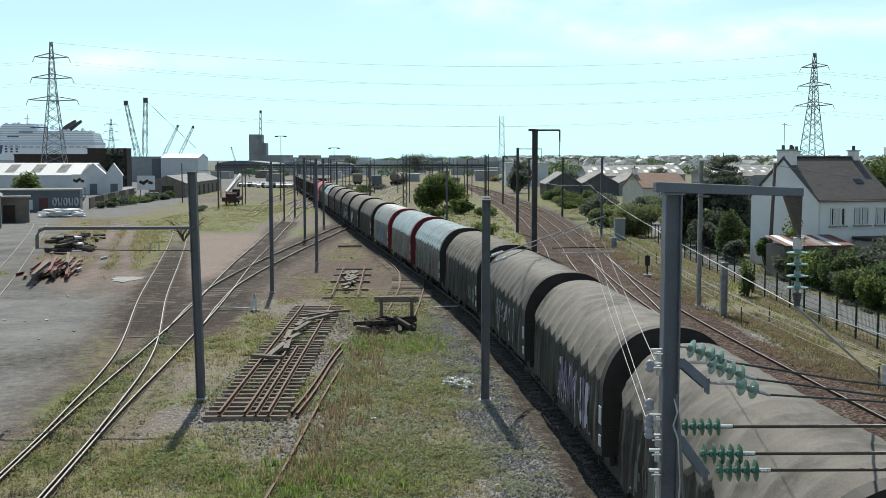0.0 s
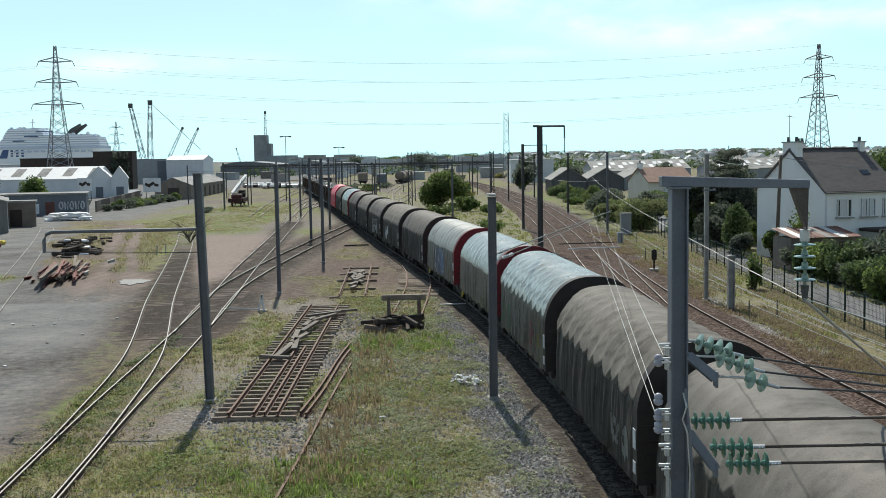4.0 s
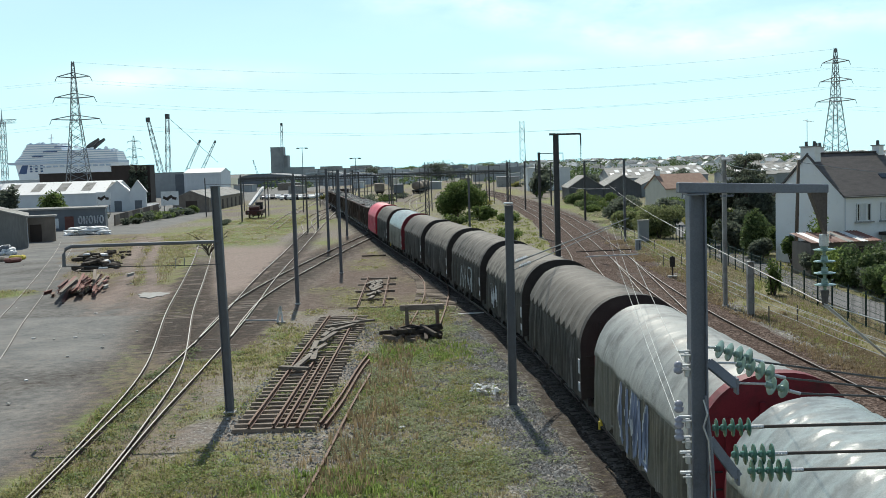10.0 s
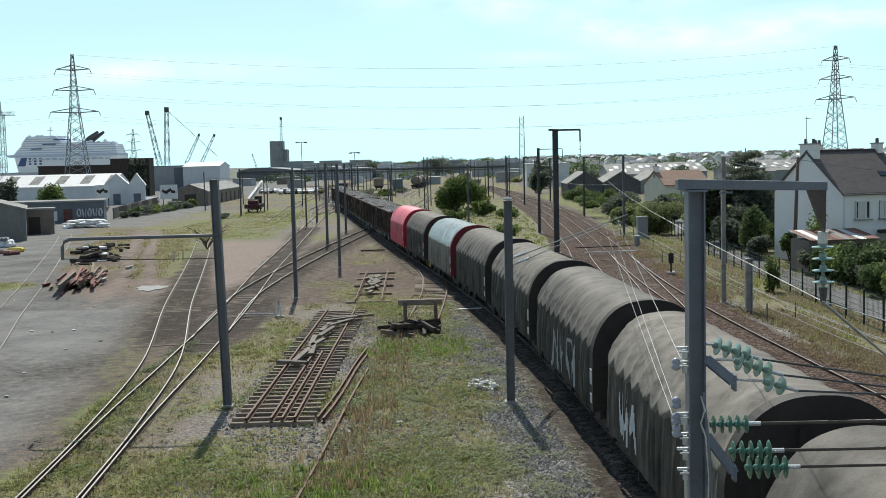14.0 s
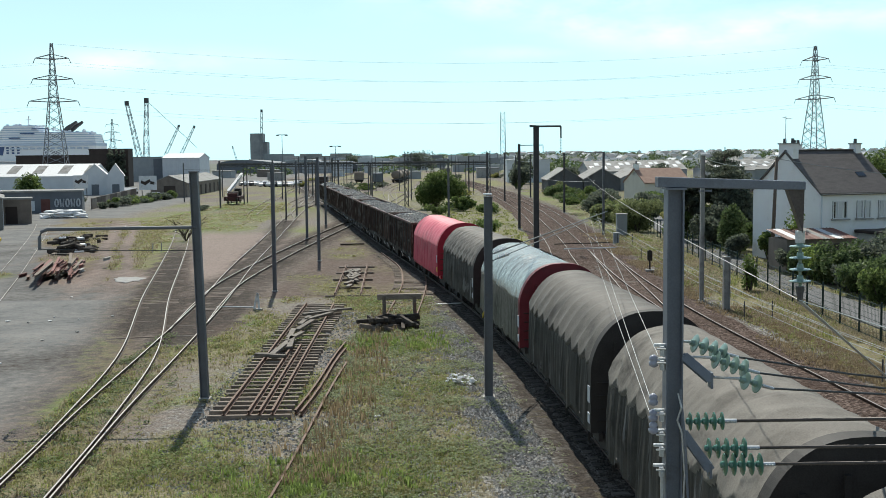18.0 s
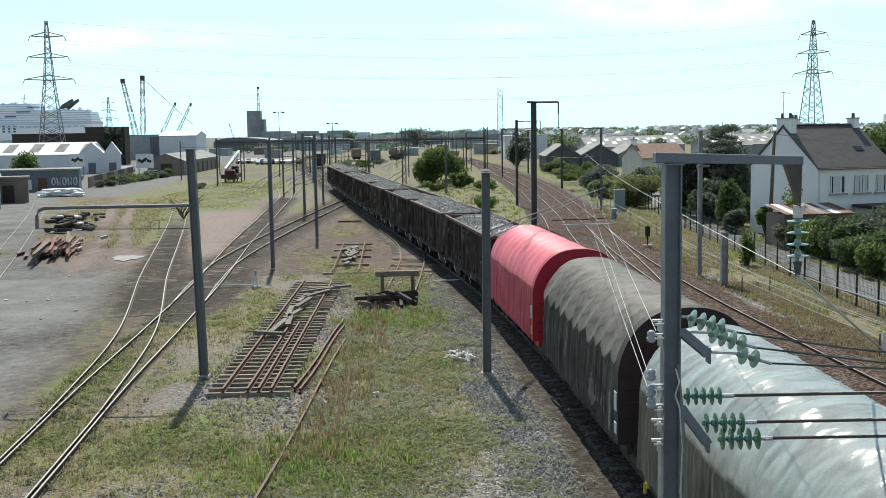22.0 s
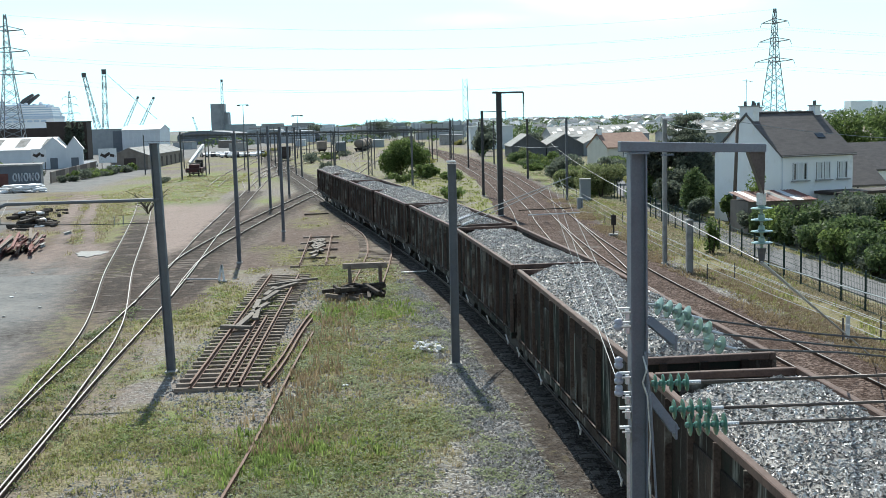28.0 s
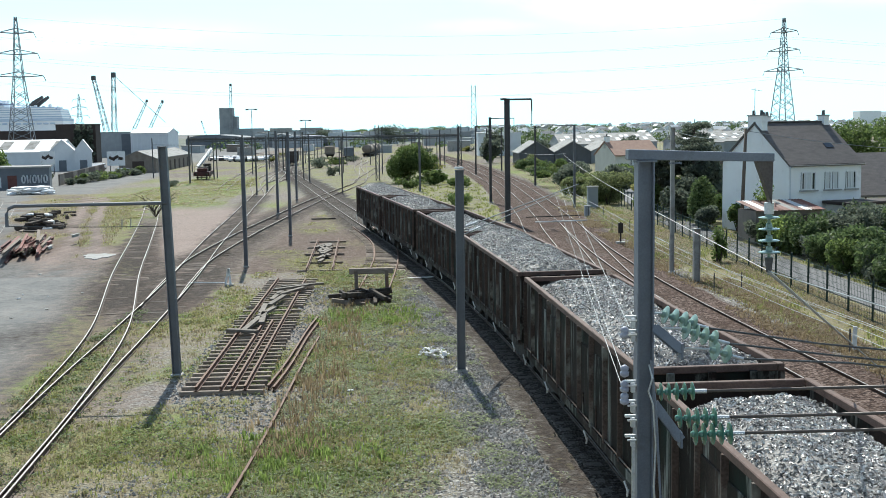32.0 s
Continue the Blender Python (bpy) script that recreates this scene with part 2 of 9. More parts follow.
    nt.links.new(vor.outputs["Distance"], hgt.inputs[0])
    nt.links.new(n_small, hgt.inputs[1])
    worn = nt.nodes.new("ShaderNodeMapRange")
    worn.inputs[1].default_value, worn.inputs[2].default_value, worn.inputs[3].default_value, worn.inputs[4].default_value = 0.3, 0.8, 1.0, 0.18
    nt.links.new(at.outputs["Alpha"], worn.inputs[0])
    nt.links.new(worn.outputs[0], bp.inputs["Strength"])
    nt.links.new(hgt.outputs[0], bp.inputs["Height"])
    nt.links.new(bp.outputs[0], sh.inputs["Normal"])
    return m


GROUND = ground_mat()
LANE = surf("lane_asphalt", (0.115, 0.115, 0.118), (0.18, 0.18, 0.183), 0.8, 0.9, 0.2, 20.0)


def stone_mat(name, dark, mid, light, scale, stain, stain_amount):
    """Loose stones, each of its own tone, with stained patches."""
    m = bpy.data.materials.new(name)
    m.use_nodes = True
    nt = m.node_tree
    sh = nt.nodes["Principled BSDF"]
    co = nt.nodes.new("ShaderNodeTexCoord")
    vor = nt.nodes.new("ShaderNodeTexVoronoi")
    vor.inputs["Scale"].default_value = scale
    n = nt.nodes.new("ShaderNodeTexNoise")
    n.inputs["Scale"].default_value, n.inputs["Detail"].default_value = 0.5, 7.0
    for node in (vor, n):
        nt.links.new(co.outputs["Object"], node.inputs["Vector"])
    sep = nt.nodes.new("ShaderNodeSeparateColor")
    nt.links.new(vor.outputs["Color"], sep.inputs[0])
    r = nt.nodes.new("ShaderNodeValToRGB")
    r.color_ramp.elements.new(0.5)
    for e, (p, c) in zip(r.color_ramp.elements, ((0.0, dark), (0.5, mid), (1.0, light))):
        e.position, e.color = p, (*c, 1)
    nt.links.new(sep.outputs[0], r.inputs[0])
    k = nt.nodes.new("ShaderNodeMapRange")
    k.inputs[1].default_value, k.inputs[2].default_value = 0.62 - 0.3 * stain_amount, 0.75 - 0.2 * stain_amount
    nt.links.new(n.outputs[0], k.inputs[0])
    mx = nt.nodes.new("ShaderNodeMixRGB")
    mx.blend_type = "MIX"
    mx.inputs[2].default_value = (*stain, 1)
    half = nt.nodes.new("ShaderNodeMath")
    half.operation = "MULTIPLY"
    half.inputs[1].default_value = 0.6
    nt.links.new(k.outputs[0], half.inputs[0])
    nt.links.new(half.outputs[0], mx.inputs[0])
    nt.links.new(r.outputs[0], mx.inputs[1])
    nt.links.new(mx.outputs[0], sh.inputs["Base Color"])
    sh.inputs["Roughness"].default_value, sh.inputs["Specular IOR Level"].default_value = 0.95, 0.12
    bp = nt.nodes.new("ShaderNodeBump")
    bp.inputs["Strength"].default_value, bp.inputs["Distance"].default_value = 1.0, 0.06
    nt.links.new(vor.outputs["Distance"], bp.inputs["Height"])
    nt.links.new(bp.outputs[0], sh.inputs["Normal"])
    return m


BALLAST = stone_mat("rusty_ballast_stones", (0.028, 0.018, 0.014), (0.083, 0.054, 0.043), (0.22, 0.165, 0.14), 12.0, (0.055, 0.033, 0.024), 0.5)
# grey stones with stains, all tones lowered to blacken the train's shadow strip
BALLAST_GREY_SHADED = stone_mat("shadow_darkened_grey_ballast", (0.022, 0.018, 0.015), (0.066, 0.054, 0.046), (0.16, 0.14, 0.124), 13.0, (0.05, 0.035, 0.028), 0.4)
RAIL_RUST = surf("rusty_rail", (0.095, 0.05, 0.032), (0.20, 0.11, 0.072), 6.0, 0.75, 0.2, 60.0)
TRACK_RAIL = surf("dark_brown_rail", (0.045, 0.03, 0.023), (0.115, 0.075, 0.055), 6.0, 0.75, 0.2, 60.0)
RAIL_TOP = surf("polished_rail_head", (0.30, 0.285, 0.265), (0.46, 0.44, 0.415), 8.0, 0.45, 0.05, 60.0, metal=0.4)
SLEEPER = surf("old_sleeper_wood", (0.05, 0.042, 0.036), (0.15, 0.125, 0.105), 3.0, 0.9, 0.5, 30.0, stretch=(1, 6, 6), per_piece=0.35)
SLEEPER_SOIL = surf("soil_stained_sleeper", (0.085, 0.066, 0.055), (0.19, 0.15, 0.125), 3.0, 0.95, 0.4, 30.0, stretch=(1, 6, 6), per_piece=0.35)
SLEEPER_GREY = surf("weathered_sleeper_wood", (0.155, 0.124, 0.10), (0.335, 0.275, 0.225), 3.0, 0.9, 0.5, 30.0, stretch=(1, 6, 6), per_piece=0.3)
WOOD = surf("dark_rotten_wood", (0.03, 0.024, 0.02), (0.095, 0.075, 0.06), 4.0, 0.9, 0.6, 30.0, per_piece=0.4)
PLANK = surf("grey_plank", (0.10, 0.085, 0.072), (0.26, 0.225, 0.19), 4.0, 0.85, 0.4, 30.0, per_piece=0.2)
STEEL_POST = surf("painted_steel_post", (0.125, 0.13, 0.142), (0.19, 0.195, 0.208), 2.0, 0.55, 0.08, 50.0, dirt=(0.16, 0.14, 0.13), dirt_amount=0.1)
GANTRY_BLUE = surf("galvanised_blue_grey_steel", (0.15, 0.165, 0.20), (0.22, 0.235, 0.27), 2.5, 0.5, 0.06, 60.0, metal=0.25, dirt=(0.12, 0.12, 0.13), dirt_amount=0.25)
DARK_STEEL = surf("dark_lattice_steel", (0.06, 0.06, 0.065), (0.12, 0.115, 0.11), 2.0, 0.6, 0.1)
PYLON = surf("pylon_steel", (0.16, 0.167, 0.177), (0.25, 0.26, 0.27), 2.0, 0.6, 0.0)
CONCRETE = surf("weathered_concrete", (0.30, 0.29, 0.27), (0.46, 0.45, 0.42), 2.0, 0.9, 0.2, 40.0, dirt=(0.22, 0.21, 0.19), dirt_amount=0.3)
WOOD_POLE = surf("wooden_pole", (0.10, 0.075, 0.06), (0.18, 0.14, 0.11), 3.0, 0.9, 0.3, 30.0, stretch=(6, 6, 1))
WIRE = surf("pale_wire", (0.26, 0.27, 0.27), (0.42, 0.43, 0.42), 3.0, 0.45, 0.0, metal=0.5)
WIRE_DARK = surf("dark_wire", (0.05, 0.05, 0.05), (0.10, 0.10, 0.10), 3.0, 0.5, 0.0)
ROD = surf("brown_steel_tube", (0.075, 0.06, 0.055), (0.13, 0.11, 0.10), 3.0, 0.5, 0.05, metal=0.3)
CLAMP = surf("zinc_clamp", (0.45, 0.46, 0.47), (0.68, 0.69, 0.70), 10.0, 0.4, 0.05, metal=0.6)
GREEN_GLASS = glass_mat("green_insulator_glass", (0.10, 0.24, 0.19), 0.12)
PALE_GLASS = glass_mat("pale_insulator_glass", (0.21, 0.31, 0.26), 0.16)
PORCELAIN = surf("lilac_grey_porcelain", (0.30, 0.30, 0.36), (0.42, 0.42, 0.48), 8.0, 0.25, 0.0)


def tarp_mat(name, a, b, dirt, streak, streak_at, rough, spec, side=True, piece=0.12):
    """Tarpaulin: cloth of two tones with blotches, dark runs and pale streaks down its sides."""
    m = surf(name, a, b, 1.1, rough, 0.35, 34.0, dirt=dirt, dirt_amount=0.35, per_piece=piece, spec=spec)
    nt = m.node_tree
    sh = nt.nodes["Principled BSDF"]
    base = sh.inputs["Base Color"].links[0].from_socket
    co = nt.nodes.new("ShaderNodeTexCoord")
    info = nt.nodes.new("ShaderNodeObjectInfo")
    runs = ((0.6, 3.2, 0.35), (0.7, 5.5, 0.25)) if side else ((1.6, 0.9, 1.6), (2.4, 1.6, 2.4))
    for scale, tint, lo, hi, amount in ((runs[0], streak, streak_at, streak_at + 0.12, 0.75 if side else 0.4), (runs[1], dirt, 0.54, 0.70, 0.7 if side else 0.5), ((9.0, 9.0, 9.0), dirt, 0.60, 0.74, 0.5)):
        mp = nt.nodes.new("ShaderNodeMapping")
        mp.inputs["Scale"].default_value = scale
        nt.links.new(co.outputs["Object"], mp.inputs[0])
        off = nt.nodes.new("ShaderNodeVectorMath")
        mul = nt.nodes.new("ShaderNodeVectorMath")
        mul.operation = "SCALE"
        mul.inputs[0].default_value = (31, 47, 59)
        nt.links.new(info.outputs["Random"], mul.inputs["Scale"])
        nt.links.new(mp.outputs[0], off.inputs[0])
        nt.links.new(mul.outputs[0], off.inputs[1])
        n = nt.nodes.new("ShaderNodeTexNoise")
        n.inputs["Scale"].default_value, n.inputs["Detail"].default_value, n.inputs["Roughness"].default_value = 1.0, 7.0, 0.68
        nt.links.new(off.outputs[0], n.inputs["Vector"])
        k = nt.nodes.new("ShaderNodeMapRange")
        k.inputs[1].default_value, k.inputs[2].default_value, k.inputs[4].default_value = lo, hi, amount
        nt.links.new(n.outputs[0], k.inputs[0])
        mx = nt.nodes.new("ShaderNodeMixRGB")
        mx.inputs[2].default_value = (*tint, 1)
        nt.links.new(k.outputs[0], mx.inputs[0])
        nt.links.new(base, mx.inputs[1])
        base = mx.outputs[0]
    nt.links.new(base, sh.inputs["Base Color"])
    return m


# side cloths are dirtier fabric, darkened further to hold the sides' shade
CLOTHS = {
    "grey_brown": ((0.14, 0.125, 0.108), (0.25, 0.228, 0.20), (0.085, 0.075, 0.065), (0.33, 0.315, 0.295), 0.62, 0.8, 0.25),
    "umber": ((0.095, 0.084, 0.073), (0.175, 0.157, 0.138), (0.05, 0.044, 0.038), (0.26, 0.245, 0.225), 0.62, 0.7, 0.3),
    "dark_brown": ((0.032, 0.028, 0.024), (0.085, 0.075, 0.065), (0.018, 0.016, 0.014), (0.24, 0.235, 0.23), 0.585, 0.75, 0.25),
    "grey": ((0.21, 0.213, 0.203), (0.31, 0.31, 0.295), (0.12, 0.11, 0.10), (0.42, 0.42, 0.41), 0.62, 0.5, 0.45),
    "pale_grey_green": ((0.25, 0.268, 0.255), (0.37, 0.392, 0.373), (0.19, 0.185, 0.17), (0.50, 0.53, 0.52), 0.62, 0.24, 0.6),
    "soiled_shaded_grey_green": ((0.05, 0.048, 0.042), (0.135, 0.13, 0.118), (0.028, 0.025, 0.021), (0.36, 0.375, 0.365), 0.60, 0.4, 0.5),
    # one red cloth: sunlit tone for the top, shaded tone for the sides
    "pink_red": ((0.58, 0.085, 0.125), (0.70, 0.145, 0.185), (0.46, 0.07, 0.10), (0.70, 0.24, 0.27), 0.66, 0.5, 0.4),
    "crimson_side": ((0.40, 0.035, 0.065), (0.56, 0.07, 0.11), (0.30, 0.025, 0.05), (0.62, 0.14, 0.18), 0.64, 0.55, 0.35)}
TARP, TARP_SIDE = tarp_mat("grey_brown_tarpaulin", *CLOTHS["grey_brown"], side=False), tarp_mat("shaded_brown_side_tarpaulin", *CLOTHS["dark_brown"])
TARP_MID, TARP_MID_SIDE = tarp_mat("grey_tarpaulin", *CLOTHS["grey"], side=False), tarp_mat("shaded_grey_side_tarpaulin", *CLOTHS["soiled_shaded_grey_green"])
TARP_LIGHT, TARP_LIGHT_SIDE = tarp_mat("pale_grey_green_tarpaulin", *CLOTHS["pale_grey_green"], side=False), tarp_mat("soiled_shaded_pale_side_tarpaulin", *CLOTHS["soiled_shaded_grey_green"])
TARP_UMBER, TARP_UMBER_SIDE = tarp_mat("umber_tarpaulin", *CLOTHS["umber"], side=False), tarp_mat("shaded_umber_side_tarpaulin", *CLOTHS["dark_brown"])
TARP_RED, TARP_RED_SIDE = tarp_mat("pink_red_tarpaulin", *CLOTHS["pink_red"], side=False), tarp_mat("shaded_red_side_tarpaulin", *CLOTHS["crimson_side"])
END_DARK = surf("dark_wagon_end", (0.022, 0.018, 0.016), (0.05, 0.042, 0.038), 2.0, 0.7, 0.2)
END_MAROON = surf("maroon_wagon_end", (0.13, 0.012, 0.02), (0.20, 0.025, 0.035), 2.0, 0.6, 0.15, dirt=(0.06, 0.02, 0.02), dirt_amount=0.25)
DULL_MAROON = surf("dull_maroon_paint", (0.05, 0.014, 0.016), (0.11, 0.035, 0.035), 2.0, 0.7, 0.15, dirt=(0.03, 0.02, 0.02), dirt_amount=0.35)
END_RED = surf("bright_red_wagon_end", (0.36, 0.012, 0.03), (0.46, 0.025, 0.05), 2.0, 0.5, 0.1)
FRAME_BLACK = surf("greasy_black_underframe", (0.02, 0.018, 0.016), (0.055, 0.045, 0.04), 4.0, 0.8, 0.3)
WAGON_SIDE = tarp_mat("dark_rusted_wagon_side", (0.012, 0.0095, 0.008), (0.048, 0.033, 0.027), (0.014, 0.022, 0.017), (0.33, 0.335, 0.295), 0.535, 0.8, 0.12, piece=0.5)
WAGON_RIB = surf("rust_worn_rib", (0.03, 0.022, 0.018), (0.12, 0.085, 0.07), 1.4, 0.8, 0.25, 24.0, dirt=(0.27, 0.26, 0.225), dirt_amount=0.3, per_piece=0.35, spec=0.15)
WAGON_RIM = surf("rust_brown_rim", (0.07, 0.042, 0.033), (0.155, 0.098, 0.078), 3.0, 0.75, 0.2, 30.0)
CHALK = surf("chalky_paint", (0.45, 0.46, 0.48), (0.62, 0.63, 0.66), 2.0, 0.7, 0.1)
FADED_YELLOW = surf("faded_yellow_paint", (0.15, 0.135, 0.05), (0.22, 0.20, 0.08), 2.0, 0.7, 0.1)
CURTAIN = surf("pale_curtain", (0.60, 0.61, 0.60), (0.74, 0.74, 0.72), 6.0, 0.9, 0.2, stretch=(6, 1, 0.3))
# pale bluish base colour stands in for air haze on far things
FAR_ROOF = surf("haze_tinted_far_roof", (0.24, 0.25, 0.265), (0.38, 0.385, 0.39), 0.05, 0.8, 0.0, 0.2, per_piece=0.3)
YELLOW = surf("yellow_paint", (0.55, 0.42, 0.05), (0.65, 0.52, 0.08), 2.0, 0.7, 0.1)
PURPLE = surf("faded_violet_paint", (0.16, 0.11, 0.20), (0.25, 0.19, 0.30), 2.0, 0.7, 0.1)
PINK = surf("faded_pink_paint", (0.19, 0.05, 0.055), (0.27, 0.09, 0.09), 2.0, 0.7, 0.1)
WORN_GREY = surf("worn_grey_paint", (0.11, 0.108, 0.102), (0.21, 0.205, 0.195), 2.0, 0.7, 0.1)
PALE_BLUE = surf("pale_blue_paint", (0.16, 0.19, 0.30), (0.26, 0.30, 0.42), 2.0, 0.7, 0.1)
FADED_GREEN = surf("faded_green_paint", (0.07, 0.095, 0.065), (0.12, 0.15, 0.10), 2.0, 0.7, 0.1)
SCRAP = surf("shredded_scrap", (0.05, 0.046, 0.042), (0.30, 0.285, 0.27), 6.0, 0.6, 0.8, 22.0, metal=0.0)
RENDER_WHITE = surf("white_render", (0.88, 0.87, 0.85), (0.94, 0.935, 0.92), 0.9, 0.9, 0.1, 30.0, dirt=(0.72, 0.71, 0.68), dirt_amount=0.12)
RENDER_CREAM = surf("cream_render", (0.60, 0.57, 0.50), (0.70, 0.67, 0.60), 0.9, 0.9, 0.1, 30.0)
SLATE = surf("dark_slate", (0.07, 0.06, 0.056), (0.135, 0.117, 0.108), 1.5, 0.6, 0.35, 9.0, stretch=(1, 1, 4))
TILE_ORANGE = surf("brown_roof_tile", (0.25, 0.155, 0.115), (0.36, 0.235, 0.18), 1.5, 0.85, 0.3, 8.0)
ROOF_GREY = surf("fibre_cement_roof", (0.24, 0.235, 0.225), (0.36, 0.35, 0.335), 0.8, 0.9, 0.2, 8.0, dirt=(0.17, 0.16, 0.14), dirt_amount=0.4)
ROOF_PALE = surf("pale_sheet_roof", (0.52, 0.53, 0.54), (0.66, 0.67, 0.68), 0.8, 0.6, 0.1, 8.0)
RUST_SHEET = surf("rusty_corrugated_sheet", (0.15, 0.078, 0.062), (0.28, 0.165, 0.135), 1.2, 0.8, 0.2, 9.0, dirt=(0.48, 0.43, 0.40), dirt_amount=0.35)
CLAD_SLATE = surf("dark_grey_cladding", (0.085, 0.085, 0.088), (0.14, 0.14, 0.145), 0.6, 0.8, 0.1)
CLAD_DARK = surf("dark_brown_cladding", (0.045, 0.033, 0.028), (0.075, 0.055, 0.047), 0.6, 0.8, 0.1)
SHEET_DULL = surf("dull_weathered_sheet", (0.15, 0.148, 0.14), (0.25, 0.245, 0.23), 0.5, 0.85, 0.15, 6.0, stretch=(1, 1, 0.2), dirt=(0.09, 0.08, 0.07), dirt_amount=0.4)
CLAD_BLUE = surf("blue_grey_cladding", (0.12, 0.135, 0.155), (0.175, 0.19, 0.21), 0.6, 0.7, 0.1)
CLAD_GREY = surf("grey_cladding", (0.28, 0.30, 0.31), (0.38, 0.40, 0.41), 0.6, 0.7, 0.1)
CLAD_WHITE = surf("white_cladding", (0.62, 0.64, 0.66), (0.74, 0.76, 0.78), 0.6, 0.7, 0.05)
SHED_WOOD = surf("brown_shed_boards", (0.17, 0.14, 0.115), (0.28, 0.24, 0.205), 1.0, 0.9, 0.2)
WINDOW = glass_mat("window_pane", (0.025, 0.03, 0.035), 0.06)
FRAME_WHITE = surf("white_window_frame", (0.72, 0.72, 0.72), (0.8, 0.8, 0.8), 2.0, 0.5, 0.0)
SHIP_WHITE = surf("white_ship_paint", (0.92, 0.93, 0.94), (0.96, 0.96, 0.97), 0.05, 0.5, 0.0)
CRANE = surf("grey_crane_steel", (0.26, 0.27, 0.285), (0.40, 0.41, 0.42), 0.3, 0.5, 0.0)
SHIP_DECK = surf("ship_balcony_row", (0.50, 0.57, 0.68), (0.62, 0.69, 0.80), 0.05, 0.5, 0.0)
SHIP_BLUE = surf("blue_ship_glass", (0.05, 0.09, 0.20), (0.08, 0.13, 0.28), 0.05, 0.3, 0.0)
FENCE_GREEN = surf("dark_green_fence_paint", (0.012, 0.028, 0.022), (0.025, 0.05, 0.04), 2.0, 0.6, 0.0)
BARK = surf("bark", (0.05, 0.04, 0.03), (0.11, 0.09, 0.07), 5.0, 0.9, 0.5)
LEAF_DARK = leaf_mat("dark_leaves", (0.072, 0.088, 0.068), (0.185, 0.21, 0.155), 0.58)
LEAF_OLIVE = leaf_mat("olive_bush_leaves", (0.11, 0.13, 0.055), (0.28, 0.31, 0.145), 0.55)
LEAF_HEDGE = leaf_mat("grey_green_hedge_leaves", (0.05, 0.08, 0.03), (0.17, 0.225, 0.095), 0.5)
LEAF_MID = leaf_mat("green_leaves", (0.06, 0.095, 0.03), (0.20, 0.26, 0.085), 0.58)
LEAF_BRIGHT = leaf_mat("bright_green_leaves", (0.12, 0.175, 0.045), (0.32, 0.40, 0.12), 0.58)
WEED_PALE = leaf_mat("grey_green_weeds", (0.19, 0.225, 0.115), (0.42, 0.46, 0.26), 0.58)
WEED_OLIVE = leaf_mat("olive_weeds", (0.17, 0.17, 0.055), (0.40, 0.38, 0.15), 0.58)
WEED_DARK = leaf_mat("dark_green_weeds", (0.06, 0.09, 0.03), (0.17, 0.22, 0.07), 0.4)
GRASS_GREEN = leaf_mat("green_grass", (0.17, 0.19, 0.06), (0.42, 0.43, 0.17), 0.5)
GRASS_DRY = leaf_mat("dry_grass", (0.24, 0.20, 0.12), (0.50, 0.43, 0.29), 0.45)
GRASS_BROWN = leaf_mat("brown_dead_grass", (0.20, 0.15, 0.09), (0.37, 0.29, 0.18), 0.5)
CAR_WHITE = surf("white_car_paint", (0.7, 0.7, 0.71), (0.78, 0.78, 0.79), 1.0, 0.25, 0.0)
CAR_DARK = surf("dark_car_paint", (0.06, 0.06, 0.07), (0.10, 0.10, 0.11), 1.0, 0.25, 0.0)
TYRE = surf("rubber", (0.015, 0.015, 0.015), (0.03, 0.03, 0.03), 4.0, 0.8, 0.0)
WHITE_PAINT = surf("white_paint", (0.70, 0.70, 0.70), (0.80, 0.80, 0.80), 3.0, 0.6, 0.1, dirt=(0.5, 0.48, 0.45), dirt_amount=0.2)
RED_BEAM = surf("dull_red_primer", (0.13, 0.05, 0.042), (0.23, 0.10, 0.08), 2.0, 0.8, 0.2, per_piece=0.35)
# far walls, with distance haze mixed into their base colour
FAR_TOWN = surf("haze_tinted_far_render", (0.36, 0.38, 0.41), (0.60, 0.61, 0.62), 0.02, 0.9, 0.0, 0.1, per_piece=0.5)


# ---------------------------------------------------------------- mesh tools
def part(name, bm, material, parent, label="", smooth=False):
    """Links a bmesh as one mesh object under a thing or a part."""
    me = bpy.data.meshes.new(name)
    bm.to_mesh(me)
    bm.free()
    return mesh_part(name, me, material, parent, label, smooth)


def mesh_part(name, me, material, parent, label="", smooth=False):
    if not me.materials:
        me.materials.append(material)
    if smooth:
        me.shade_smooth()
    ob = new(name, me)
    ob.parent = parent
    return tagged(ob, label)


def thing(name, m, label, category, group="", kind=""):
    ob = new(name)
    ob.empty_display_size = 0.2
    ob.matrix_world = m
    return tagged(ob, label, category, group, kind)


def solid(name, bm, material, m, label, category, group="", kind="", smooth=False):
    """A thing of one mesh."""
    ob = part(name, bm, material, None, "", smooth)
    ob.matrix_world = m
    return tagged(ob, label, category, group, kind)


def box(c, s, rz=0.0, bm=None, bevel=0.0, m=None):
    """A box about c of size s, turned rz degrees."""
    bm = bm or bmesh.new()
    mat = (m or Matrix()) @ pose(*c, 0, 0, rz) @ Matrix.Diagonal((*s, 1))
    r = bmesh.ops.create_cube(bm, size=1.0, matrix=mat)
    if bevel:
        edges = list({e for v in r["verts"] for e in v.link_edges})
        bmesh.ops.bevel(bm, geom=edges, offset=bevel, segments=1, affect="EDGES")
    return bm


